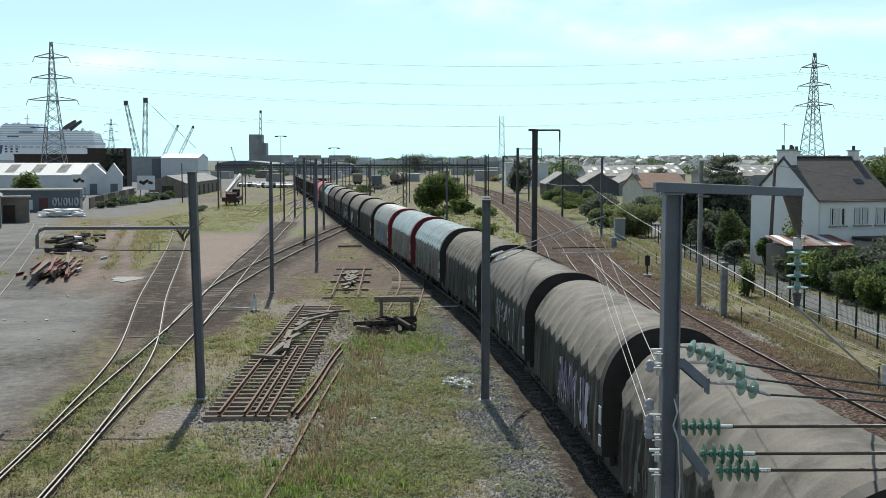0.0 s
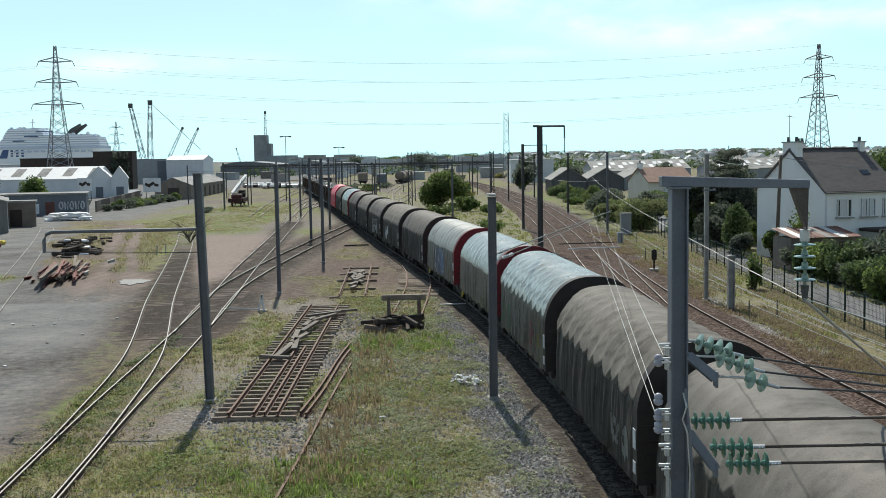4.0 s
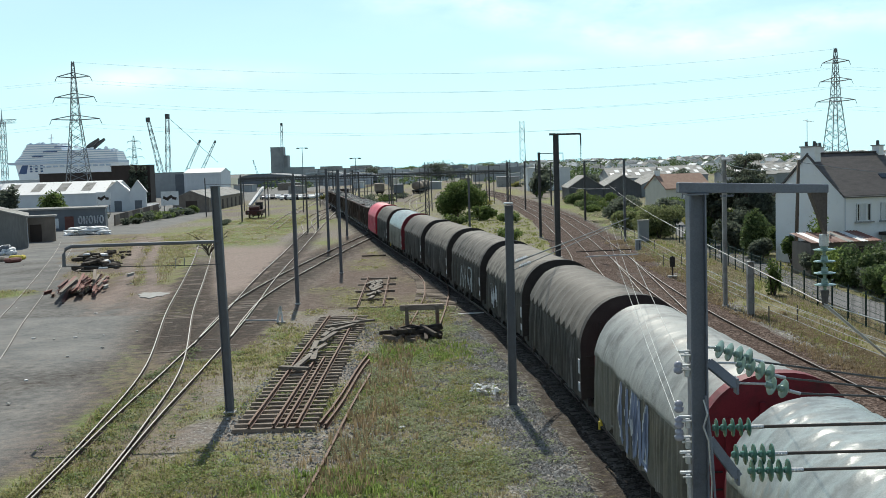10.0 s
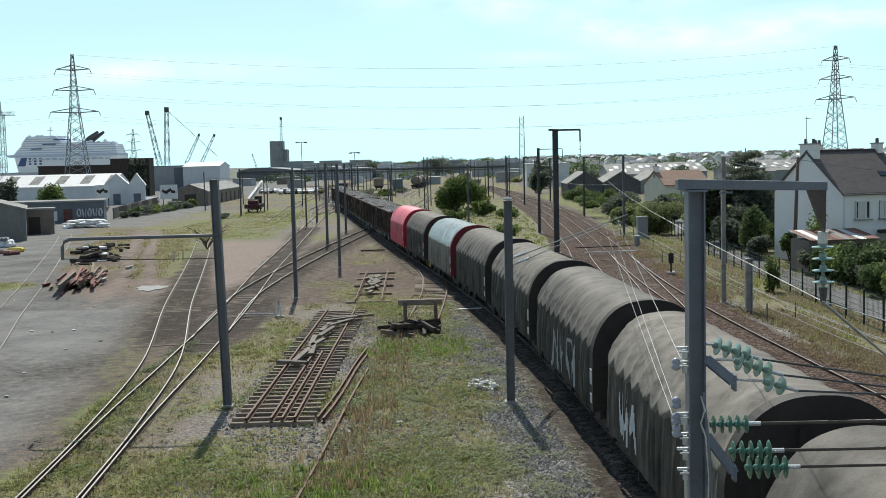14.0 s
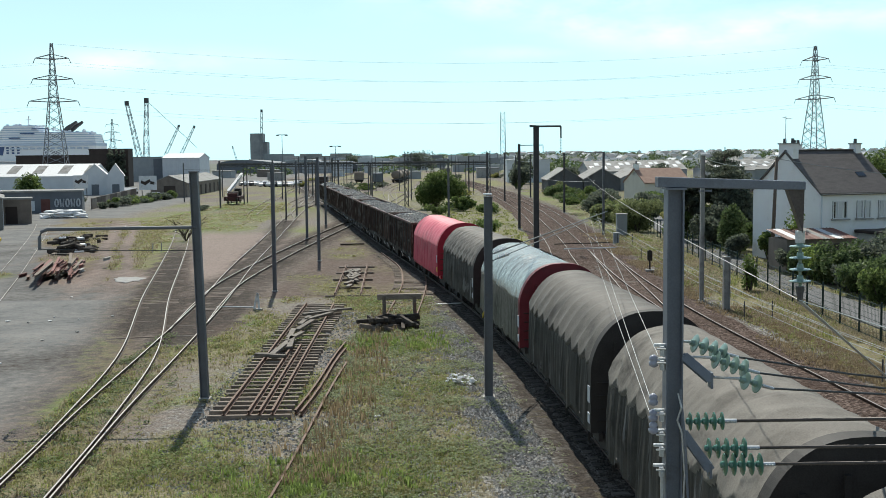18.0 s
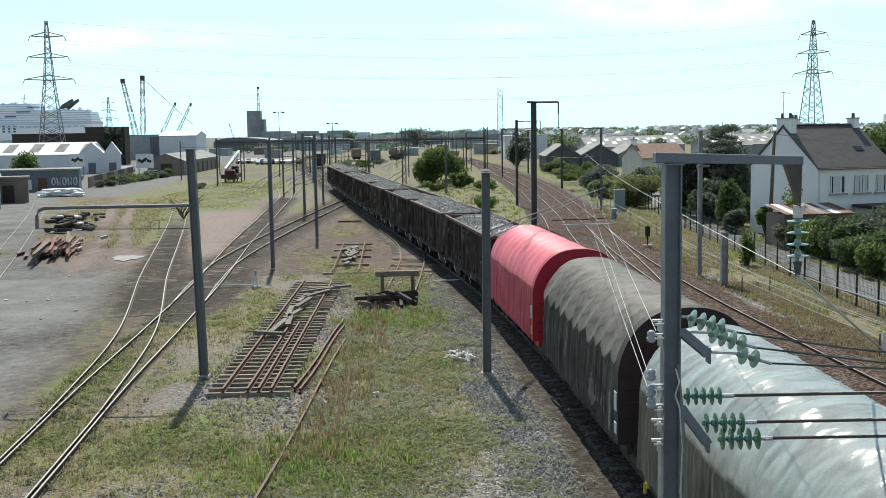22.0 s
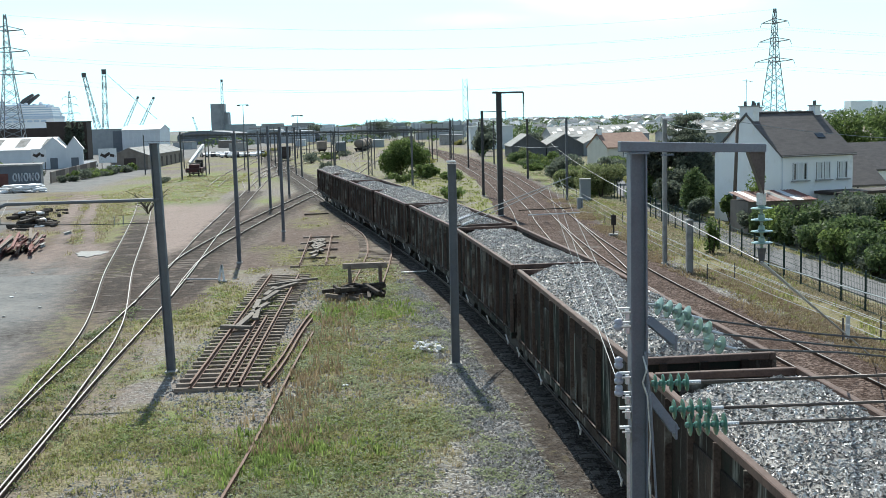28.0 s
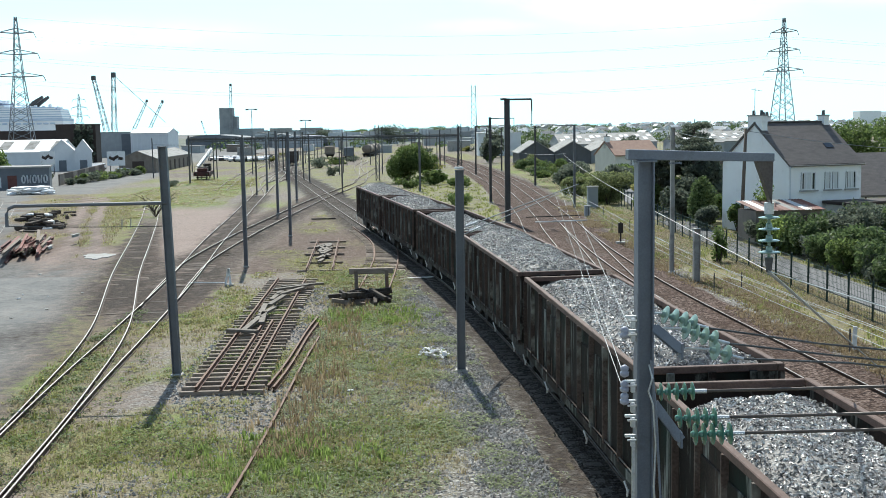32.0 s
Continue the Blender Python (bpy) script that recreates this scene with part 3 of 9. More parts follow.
def rod(p, q, r0, r1=None, n=8, bm=None, caps=True):
    """A round bar from p to q."""
    bm = bm or bmesh.new()
    p, q = Vector(p), Vector(q)
    d = q - p
    m = Matrix.Translation((p + q) / 2) @ d.to_track_quat("Z", "Y").to_matrix().to_4x4()
    bmesh.ops.create_cone(bm, cap_ends=caps, segments=n, radius1=r0, radius2=r0 if r1 is None else r1, depth=d.length, matrix=m)
    return bm


def strip(pts, r, n=5, bm=None):
    """One tube along several points."""
    bm = bm or bmesh.new()
    p = [Vector(a) for a in pts]
    rings = []
    for i, c in enumerate(p):
        d = (p[min(i + 1, len(p) - 1)] - p[max(i - 1, 0)]).normalized()
        u = d.cross(Vector((0, 0, 1)) if abs(d.z) < 0.9 else Vector((1, 0, 0))).normalized()
        v = d.cross(u)
        rings.append([bm.verts.new(c + (u * math.cos(2 * math.pi * k / n) + v * math.sin(2 * math.pi * k / n)) * r) for k in range(n)])
    for a, b in zip(rings, rings[1:]):
        for k in range(n):
            bm.faces.new((a[k], a[(k + 1) % n], b[(k + 1) % n], b[k]))
    bm.faces.new(rings[0][::-1])
    bm.faces.new(rings[-1])
    return bm


def prism(profile, y0, y1, bm=None, m=None):
    """A closed outline of (x, z) drawn out along y."""
    bm = bm or bmesh.new()
    m = m or Matrix()
    a = [bm.verts.new(m @ Vector((x, y0, z))) for x, z in profile]
    b = [bm.verts.new(m @ Vector((x, y1, z))) for x, z in profile]
    n = len(a)
    bm.faces.new(a)
    bm.faces.new(b[::-1])
    for i in range(n):
        bm.faces.new((a[i], b[i], b[(i + 1) % n], a[(i + 1) % n]))
    bmesh.ops.recalc_face_normals(bm, faces=bm.faces)
    return bm


def lathe(profile, axis_m, n=14, bm=None):
    """A body turned about the z axis of axis_m from (radius, height) pairs."""
    bm = bm or bmesh.new()
    rings = []
    for r, z in profile:
        rings.append([bm.verts.new(axis_m @ Vector((r * math.cos(2 * math.pi * i / n), r * math.sin(2 * math.pi * i / n), z))) for i in range(n)])
    for a, b in zip(rings, rings[1:]):
        for i in range(n):
            bm.faces.new((a[i], a[(i + 1) % n], b[(i + 1) % n], b[i]))
    bm.faces.new(rings[0][::-1])
    bm.faces.new(rings[-1])
    return bm


def raw(name, verts, faces):
    me = bpy.data.meshes.new(name)
    me.from_pydata([tuple(map(float, v)) for v in verts], [], [tuple(int(i) for i in f) for f in faces])
    me.update()
    return me


def spline(pts, step=1.0):
    """Points along a smooth line through a few points (x, y)."""
    p = [Vector((*a, 0)) for a in pts]
    p = [2 * p[0] - p[1], *p, 2 * p[-1] - p[-2]]
    out = []
    for i in range(1, len(p) - 2):
        n = max(2, int((p[i + 1] - p[i]).length / step))
        for k in range(n):
            u = k / n
            a, b, c, d = p[i - 1], p[i], p[i + 1], p[i + 2]
            out.append(0.5 * (2 * b + (c - a) * u + (2 * a - 5 * b + 4 * c - d) * u * u + (3 * b - a - 3 * c + d) * u ** 3))
    out.append(p[-2])
    return out


def along(line, step):
    """Even points on a line: place and direction."""
    out, left = [], 0.0
    for a, b in zip(line, line[1:]):
        d = (b - a).length
        while left <= d:
            out.append((a.lerp(b, left / d), (b - a).normalized()))
            left += step
        left -= d
    return out


def leaves(blobs, n, size, seed, flat=0.0, shell=0.45, thin=1.0):
    """Many small quads spread through the outer part of some ellipsoids (x, y, z, rx, ry, rz)."""
    g = np.random.default_rng(seed)
    w = np.array([b[3] * b[4] + b[3] * b[5] + b[4] * b[5] for b in blobs])
    pick = g.choice(len(blobs), n, p=w / w.sum())
    bl = np.array(blobs, float)[pick]
    d = g.normal(size=(n, 3))
    d /= np.linalg.norm(d, axis=1)[:, None]
    r = shell + (1.08 - shell) * g.random(n) ** 0.7
    c = bl[:, :3] + d * r[:, None] * bl[:, 3:]
    u = g.normal(size=(n, 3))
    u[:, 2] *= 1 - flat
    u /= np.linalg.norm(u, axis=1)[:, None]
    v = np.cross(u, g.normal(size=(n, 3)))
    v /= np.linalg.norm(v, axis=1)[:, None]
    s = size * (0.6 + 0.8 * g.random(n))[:, None]
    verts = np.stack([c - u * s, c - v * s * 0.5 * thin, c + u * s, c + v * s * 0.5 * thin], 1).reshape(-1, 3)
    f = np.arange(4 * n).reshape(-1, 4)
    return raw("leaves", verts, f)


# ---------------------------------------------------------------- the line of the train
KNOTS = [(-260.0, 5.0), (-120.0, 5.4), (-20.0, 5.79), (5.0, 6.01), (20.0, 5.48), (32.0, 4.71), (44.0, 3.61), (56.0, 2.07), (68.0, 0.15),
         (80.0, -1.95), (95.0, -4.62), (112.0, -7.58), (130.0, -10.62), (150.0, -13.98), (175.0, -18.23), (210.0, -24.26), (330.0, -45.0)]
LINE = spline([(x, y) for y, x in KNOTS], 1.0)
_d = np.array([0.0] + [(b - a).length for a, b in zip(LINE, LINE[1:])]).cumsum()
_x, _y = np.array([p.x for p in LINE]), np.array([p.y for p in LINE])
_d -= np.interp(0.0, _y, _d)


def on_line(s):
    return Vector((np.interp(s, _d, _x), np.interp(s, _d, _y), 0.0))


def train_at(t):
    """How far along its line the near end of the red wagon is."""
    u = max(0.0, min(1.0, (t - 20.0) / 8.0))
    return 180.51 + 1.2 * u * u * (3 - 2 * u) - 6.81366 * t + 0.0475295 * t ** 2 - 0.00260721 * t ** 3 + 0.0000365559 * t ** 4


def wagon_pose(s0, s1, half):
    """A wagon between s0 and s1, held by its two bogies."""
    mid = (s0 + s1) / 2
    a, b = on_line(mid - half), on_line(mid + half)
    yaw = math.degrees(math.atan2(-(b.x - a.x), b.y - a.y))
    c = (a + b) / 2
    return pose(c.x, c.y, 0.17, 0, 0, yaw)


# ---------------------------------------------------------------- ground
def lot_edge(y):
    """x of the right edge of the dusty lot."""
    return float(np.interp(y, [-50, 29, 37, 55, 80, 104, 130, 160, 210, 260], [-11.0, -12.4, -13.1, -16.8, -21.5, -27.0, -38.0, -46.0, -48.0, -60.0]))


def near(x, y, cx, cy, r):
    return max(0.0, 1.0 - math.hypot(x - cx, y - cy) / r)


def line_x(pts, y):
    return float(np.interp(y, [p[1] for p in pts], [p[0] for p in pts]))


T1 = [(-8.9, 12.0), (-10.2, 26.0), (-10.95, 34.0), (-11.75, 45.0), (-13.0, 60.0), (-15.0, 80.0), (-16.9, 103.0), (-18.8, 125.0), (-23.0, 176.0), (-26.3, 217.0), (-33.0, 300.0)]
T2 = [(-9.06, 12.0), (-9.75, 19.5), (-10.34, 26.0), (-11.08, 33.0), (-12.75, 44.5), (-16.65, 61.8), (-20.4, 80.0), (-24.6, 100.0), (-29.5, 122.0)]
T3 = [(-12.1, 50.0), (-13.0, 58.5), (-13.7, 69.0), (-13.5, 85.0), (-12.7, 105.0), (-11.5, 128.0), (-9.6, 153.0), (-8.7, 168.0), (-9.4, 195.0), (-11.4, 236.0), (-14.0, 300.0)]
T4 = [(-2.35, 50.5), (-2.15, 56.0), (-2.0, 62.0), (-2.0, 69.0), (-2.6, 78.0), (-4.6, 90.0)]
T6 = [(8.0, 20.0), (7.8, 45.0), (8.1, 60.0), (8.65, 74.0), (9.15, 85.0), (9.85, 97.0), (10.6, 120.0), (11.2, 155.0), (10.6, 200.0), (9.0, 270.0), (4.0, 340.0)]
T7 = [(13.7, 12.0), (12.95, 29.0), (12.35, 40.0), (11.9, 50.0), (11.75, 60.0), (11.95, 73.0), (12.55, 88.0), (13.5, 113.0), (14.2, 140.0), (14.4, 165.0), (13.4, 210.0), (11.2, 270.0), (6.5, 340.0)]


def from_line(pts, x, y):
    """Distance from a place to a broken line."""
    best = 1e9
    for (ax, ay), (bx, by) in zip(pts, pts[1:]):
        dx, dy = bx - ax, by - ay
        k = max(0.0, min(1.0, ((x - ax) * dx + (y - ay) * dy) / (dx * dx + dy * dy)))
        best = min(best, math.hypot(x - ax - k * dx, y - ay - k * dy))
    return best


WHEEL_PATHS = ([(-19.5, 60), (-22.3, 75), (-25.4, 86.6), (-28.8, 97), (-31.2, 106.6), (-34.0, 118), (-40, 140)],
               [(-22.0, 62), (-24.6, 76), (-27.6, 88), (-30.9, 98), (-33.4, 107.5), (-36.0, 118), (-42, 140)])


def step(v, a, b):
    return max(0.0, min(1.0, (v - a) / (b - a)))


def cover(x, y):
    """At a place: how much it is grown over, stony, brown, paved; and pale, dark and lush."""
    xt = float(np.interp(y, _y, _x))
    big = noise.noise(Vector((x * 0.12, y * 0.07, 1.3)))
    mid = noise.noise(Vector((x * 0.35, y * 0.2, 5.1)))
    t1, t2, t3 = line_x(T1, y), line_x(T2, y), line_x(T3, y)
    t6, t7 = line_x(T6, y), line_x(T7, y)
    green, stony, rust, lot, pale, dark, lush = 0.42 + 0.45 * big + 0.25 * mid, 0.5, 0.05, 0.0, 0.0, 0.0, 0.3
    # between the sidings and the goods line
    if y < 62:
        green = 0.50 + 0.3 * big + 0.55 * mid
        stony = 0.5 + 0.4 * step(x, -4.5, -1.5)
        green -= 0.16 * step(x, -3.0, 1.5) + 0.45 * near(x, y, -8.9, 33.4, 2.6)
        green += 0.5 * near(x, y, -4.0, 26.0, 3.5) + 0.6 * near(x, y, -1.8, 45.5, 2.6) + 0.35 * near(x, y, -8.5, 27, 4) + 0.4 * near(x, y, -9.0, 46, 5)
        green += 0.30 * step(x, -4.2, -3.0) * (1 - step(x, 0.4, 2.2)) * (1 - step(y, 40, 54))
        lush = 0.25 + 0.9 * mid + near(x, y, -4.0, 26.0, 3.0) + near(x, y, -1.8, 45.5, 2.6) + 0.6 * near(x, y, -10.0, 36, 5)
    elif y < 105:
        green = 0.36 + 0.3 * big + 0.5 * mid + 0.3 * near(x, y, -5.0, 66.0, 4)
        stony, rust, dark = 0.6, 0.72, 0.22 + 0.5 * mid
    elif y < 200:
        green = 0.34 + 0.6 * big + 0.25 * mid
        lush = 0.35 + 0.5 * big
    else:
        green, lush, stony, rust = 0.42 + 0.9 * big + 0.6 * mid, 0.3 + 0.5 * mid, 0.6, 0.4
    wide = 4.4 - 1.2 * step(y, 30, 60)
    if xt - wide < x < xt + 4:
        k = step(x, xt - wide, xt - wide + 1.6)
        # dark here is painted along and under the train to deepen its shadow
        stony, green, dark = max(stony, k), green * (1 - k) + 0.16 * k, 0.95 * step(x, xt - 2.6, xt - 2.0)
    # sidings: weeds near, oily brown soil further off
    if x < t1 + 1.8 and y < 130:
        if y < 47:
            green = max(green, 0.54 + 0.4 * mid)
            stony, dark = 0.3, 0.35 + 0.5 * mid
        if 46 < y < 110 and x > t2 - 1.4:
            k = step(y, 46, 52)
            green, stony = green * (1 - k) + (0.22 + 0.45 * big) * k, 0.35
            rust = 0.75 * k * (1 - step(y, 85, 105))
            dark = 0.95 * k * min(1.0, max(0.0, 1.6 - abs(x - t2) / 1.4)) * (1 - step(y, 85, 110)) + 0.1 + 0.3 * mid
        if 66 < y < 108 and t2 + 1.2 < x < t3 - 1.2:
            pale = 0.95 * step(x, t2 + 1.2, t2 + 2.4) + 0.3 * mid
            rust = 0.3
    if 48 < y < 84 and t2 + 0.5 < x < t3 + 2.4:
        k = step(y, 48, 54) * (1 - step(y, 68, 76))
        dark, rust = max(dark, (0.8 + 0.5 * mid) * k), 0.8
        green *= 1 - 0.7 * k
    if abs(x - t3) < 3.0 and 56 < y < 150:
        k = 1 - step(abs(x - t3), 1.4, 3.0)
        dark, rust, green = max(dark, (0.85 + 0.4 * mid) * k), 0.6, green * (1 - k) + 0.12 * k
    if abs(x - t1) < 2.0 and 46 < y < 140:
        k = 1 - step(abs(x - t1), 1.0, 2.0)
        dark, green = max(dark, 0.9 * k), green * (1 - 0.6 * k)
    # the lawn beside the far sidings
    if 90 < y < 200 and t2 - 9 < x < t1 - 3:
        k = step(y + 22 * mid + 10 * big, 98, 124)
        green, lush = max(green, (0.72 + 0.4 * big) * k), 0.75 + 0.5 * big + 0.3 * mid
    # bare pale soil where the sidings part
    if 70 < y < 124 and t2 + 0.8 < x < min(t1, t3 if y < 95 else t1) - 0.8:
        k = step(y, 70, 78) * (1 - step(y, 112, 124)) * step(x, t2 + 0.8, t2 + 2.0) * (0.85 + 0.5 * mid)
        pale, green, dark = max(pale, k), green * (1 - 0.8 * k), dark * (1 - 0.9 * k)
    # the lot and its soft edge
    e = lot_edge(y) - x
    lot = step(e, -1.6, 2.2) * (0.92 + 0.2 * mid)
    green *= 1 - 0.95 * step(e, -1.0, 1.5)
    if e > -3.0 and y < 62:
        rust = max(rust, 0.7 * (1 - step(abs(e), 0.5, 3.2)))
        dark = max(dark, 0.5 * (1 - step(abs(e + 0.5), 0.3, 1.8)) * step(y, 26, 36) + 0.25 * near(x, y, -16, 58, 8))
    # the dry field round the scrap heaps, with two wheel paths through it
    if 62 < y < 150 and x < t2 - 1.0:
        wp = from_line(WHEEL_PATHS[0], x, y), from_line(WHEEL_PATHS[1], x, y)
        left = -24.5 - 0.325 * (y - 62) + 1.5 * mid * 3
        field = step(x, left - 1, left + 1.5) * step(y, 64, 71)
        lot *= 1 - 0.85 * field
        right = x > WHEEL_PATHS[0][0][0] - 0.27 * (y - 60)
        if field > 0:
            green = field * (0.56 + 0.5 * mid + 0.4 * big + (0.2 if right else 0.0))
            lush, stony, rust = (0.45 if right else 0.1) + 0.3 * mid, 0.35, 0.7
            pale = 0.1 + 0.4 * mid
        wheel = 1 - step(min(wp), 0.3, 0.75)
        if wheel > 0:
            green, pale, lot = green * (1 - wheel), max(pale, 0.8 * wheel), lot * 0.6
        if near(x, y, -21.2, 72.0, 7.0) > 0:
            pale = max(pale, 0.8 * near(x, y, -21.2, 72.0, 7.0) + 0.2)
            green *= 0.4
    if x < -26 and 62 < y < 84:
        k = near(x, y, -33.5, 75.0, 4.5)
        if k > 0:
            green, lush, lot = max(green, 1.3 * k), 0.8, lot * (1 - k)
    # the main lines and the strip along the fence
    if x > xt + 3.0 and y < 240:
        if x < t7 + 2.2:
            rust, stony, green, dark = 0.7, 0.6, 0.06, 0.55
            if y > 60 and x < t6 - 1.9:
                green, rust, dark, lush = 0.58 + 0.6 * mid, 0.2, 0.15, 0.35
        elif x < 19.4:
            green, stony, rust = min(0.75, 0.05 + 0.42 * (x - t7 - 2.2)) + 0.35 * mid, 0.9, 0.0
            lush = 0.05 + 0.6 * mid + 0.45 * step(y, 60, 90)
            rust, dark = 0.5 * step(y, 55, 80), 0.3 * step(y, 55, 80)
        else:
            green, lush, dark = 0.55 + 0.4 * mid, 0.4, 0.35
    return green, stony, rust, lot, pale, dark, lush


def axis(parts):
    out = []
    for a, b, s in parts:
        out += list(np.arange(a, b, s))
    return np.array(out + [parts[-1][1]])


def build_ground():
    xs = axis([(-3200, -400, 400), (-400, -100, 30), (-100, -60, 4), (-60, -36, 1.2), (-36, 28, 0.7), (28, 100, 4), (100, 400, 30), (400, 3200, 400)])
    ys = axis([(-400, -20, 40), (-20, 16, 4), (16, 66, 0.6), (66, 130, 1.0), (130, 200, 2.5), (200, 260, 5), (260, 800, 40), (800, 4600, 400)])
    verts, cols, more = [], [], []
    for y in ys:
        for x in xs:
            z = 0.0
            if -36 < x < 28 and 16 < y < 130:
                z = 0.05 * noise.noise(Vector((x * 0.5, y * 0.5, 0))) + 0.02 * noise.noise(Vector((x * 2, y * 2, 3))) - 0.02
            verts.append((x, y, z))
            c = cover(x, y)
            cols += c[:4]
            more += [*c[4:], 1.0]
    nx = len(xs)
    faces = [(j * nx + i, j * nx + i + 1, (j + 1) * nx + i + 1, (j + 1) * nx + i) for j in range(len(ys) - 1) for i in range(nx - 1)]
    me = raw("ground", verts, faces)
    at = me.color_attributes.new("cover", "FLOAT_COLOR", "POINT")
    at.data.foreach_set("color", np.clip(np.array(cols), 0, 1))
    at = me.color_attributes.new("tone", "FLOAT_COLOR", "POINT")
    at.data.foreach_set("color", np.clip(np.array(more), 0, 1))
    me.shade_smooth()
    ob = mesh_part("ground", me, GROUND, None)
    tagged(ob, "stony railway yard and dusty lot with patches of weeds", "ground", kind="structure")


def sheet(name, left, right, z, material, label, category, thick=0.3):
    """A flat slab between two lines of (x, y), its top at z."""
    a, b = left, right
    v = [(x, y, z) for x, y in a] + [(x, y, z) for x, y in b]
    n = len(a)
    f = [(i, n + i, n + i + 1, i + 1) for i in range(n - 1)]
    k = len(v)
    v += [(x, y, z - thick) for x, y, z in v]
    ring = list(range(n)) + list(range(2 * n - 1, n - 1, -1))
    f += [(ring[i], ring[(i + 1) % len(ring)], k + ring[(i + 1) % len(ring)], k + ring[i]) for i in range(len(ring))]
    me = raw(name, v, f)
    ob = mesh_part(name, me, material, None)
    return tagged(ob, label, category, kind="structure")


def build_sheets():
    ys = list(range(20, 160, 6))
    sheet("lane", [(19.6 + 0.0009 * (y - 60) ** 2, y) for y in ys], [(22.0 + 0.0009 * (y - 60) ** 2, y) for y in ys], 0.05, LANE, "narrow grey asphalt lane behind the green fence", "lane")


# ---------------------------------------------------------------- tracks
RAIL_PROFILE = [(-0.065, 0.0), (0.065, 0.0), (0.065, 0.012), (0.012, 0.035), (0.012, 0.105), (0.034, 0.12), (0.034, 0.15), (-0.034, 0.15), (-0.034, 0.12), (-0.012, 0.105), (-0.012, 0.035), (-0.065, 0.012)]


def rail_mesh(line, off, top_only=False):
    """A rail at a distance off to the right of a line."""
    ring = RAIL_PROFILE if not top_only else [(-0.016, 0.150), (0.016, 0.150), (0.016, 0.1525), (-0.016, 0.1525)]
    verts, faces, n = [], [], len(ring)
    for i, p in enumerate(line):
        d = (line[min(i + 1, len(line) - 1)] - line[max(i - 1, 0)]).normalized()
        rt = Vector((d.y, -d.x, 0))
        for x, z in ring:
            q = p + rt * (off + x)
            verts.append((q.x, q.y, z))
        if i:
            a, b = (i - 1) * n, i * n
            faces += [(a + k, a + (k + 1) % n, b + (k + 1) % n, b + k) for k in range(n)]
    return raw("rail", verts, faces)




def sleeper_mesh(material, length=2.6, width=0.25):
    bm = box((0, 0, 0), (length, width, 0.14), bevel=0.015)
    me = bpy.data.meshes.new("sleeper")
    bm.to_mesh(me)
    bm.free()
    me.materials.append(material)
    return me


def track(name, pts, label, shiny=0.0, sleepers=(0, 0), sleeper_mat=None, ballast=0.0, sink=0.05, spacing=0.62, gap=0.0):
    """Two rails on sleepers, on a bed of stones where ballast is wide."""
    line = spline(pts, 1.5)
    t = thing(name, Matrix(), label, "railway track", "yard tracks", "structure")
    for off in (-0.752, 0.752):
        r = mesh_part("rail", rail_mesh(line, off), TRACK_RAIL if shiny else RAIL_RUST, t)
        if shiny:
            mesh_part("rail_head", rail_mesh(line, off, True), RAIL_TOP, r, "worn bright running surface")
    if ballast:
        ins = []
        for i, p in enumerate(line):
            d = (line[min(i + 1, len(line) - 1)] - line[max(i - 1, 0)]).normalized()
            rt = Vector((d.y, -d.x, 0))
            row = []
            for u, z in ((-ballast - 0.5, -0.1), (-ballast, 0.025), (-0.8, 0.05), (0, 0.045), (0.8, 0.05), (ballast, 0.025), (ballast + 0.5, -0.1)):
                q = p + rt * (u + 0.12 * noise.noise(Vector((p.x, p.y * 0.9, u))))
                row.append((q.x, q.y, z + 0.02 * noise.noise(Vector((q.x * 3, q.y * 3, 0)))))
            ins.append(row)
        verts = [v for row in ins for v in row]
        faces = [(i * 7 + k, i * 7 + k + 1, i * 7 + k + 8, i * 7 + k + 7) for i in range(len(ins) - 1) for k in range(6)]
        # the goods line's bed carries the train's shadow in its stone colour
        mesh_part("ballast_bed", raw("ballast_bed", verts, faces), BALLAST if name == "main_line" else BALLAST_GREY_SHADED, t, "rust-stained ballast stones" if name == "main_line" else "grey ballast stones darkened for the train's shadow")
    if sleepers[1] > sleepers[0]:
        me = sleeper_mesh(sleeper_mat or SLEEPER)
        for p, d in along(line, spacing):
            if sleepers[0] < p.y < sleepers[1] and random.random() >= gap:
                s = new("sleeper", me)
                s.parent = t
                yaw = math.degrees(math.atan2(d.y, d.x)) - 90
                s.matrix_local = pose(p.x + random.uniform(-0.03, 0.03), p.y, 0.02 - sink + random.uniform(-0.01, 0.01), 0, 0, yaw + random.uniform(-0.8, 0.8))
    return t


T0 = [(-15.5, 27.0), (-21.8, 47.6), (-25.85, 60.1), (-31.7, 79.0), (-41.3, 108.9), (-47.0, 126.0), (-50.5, 136.0)]


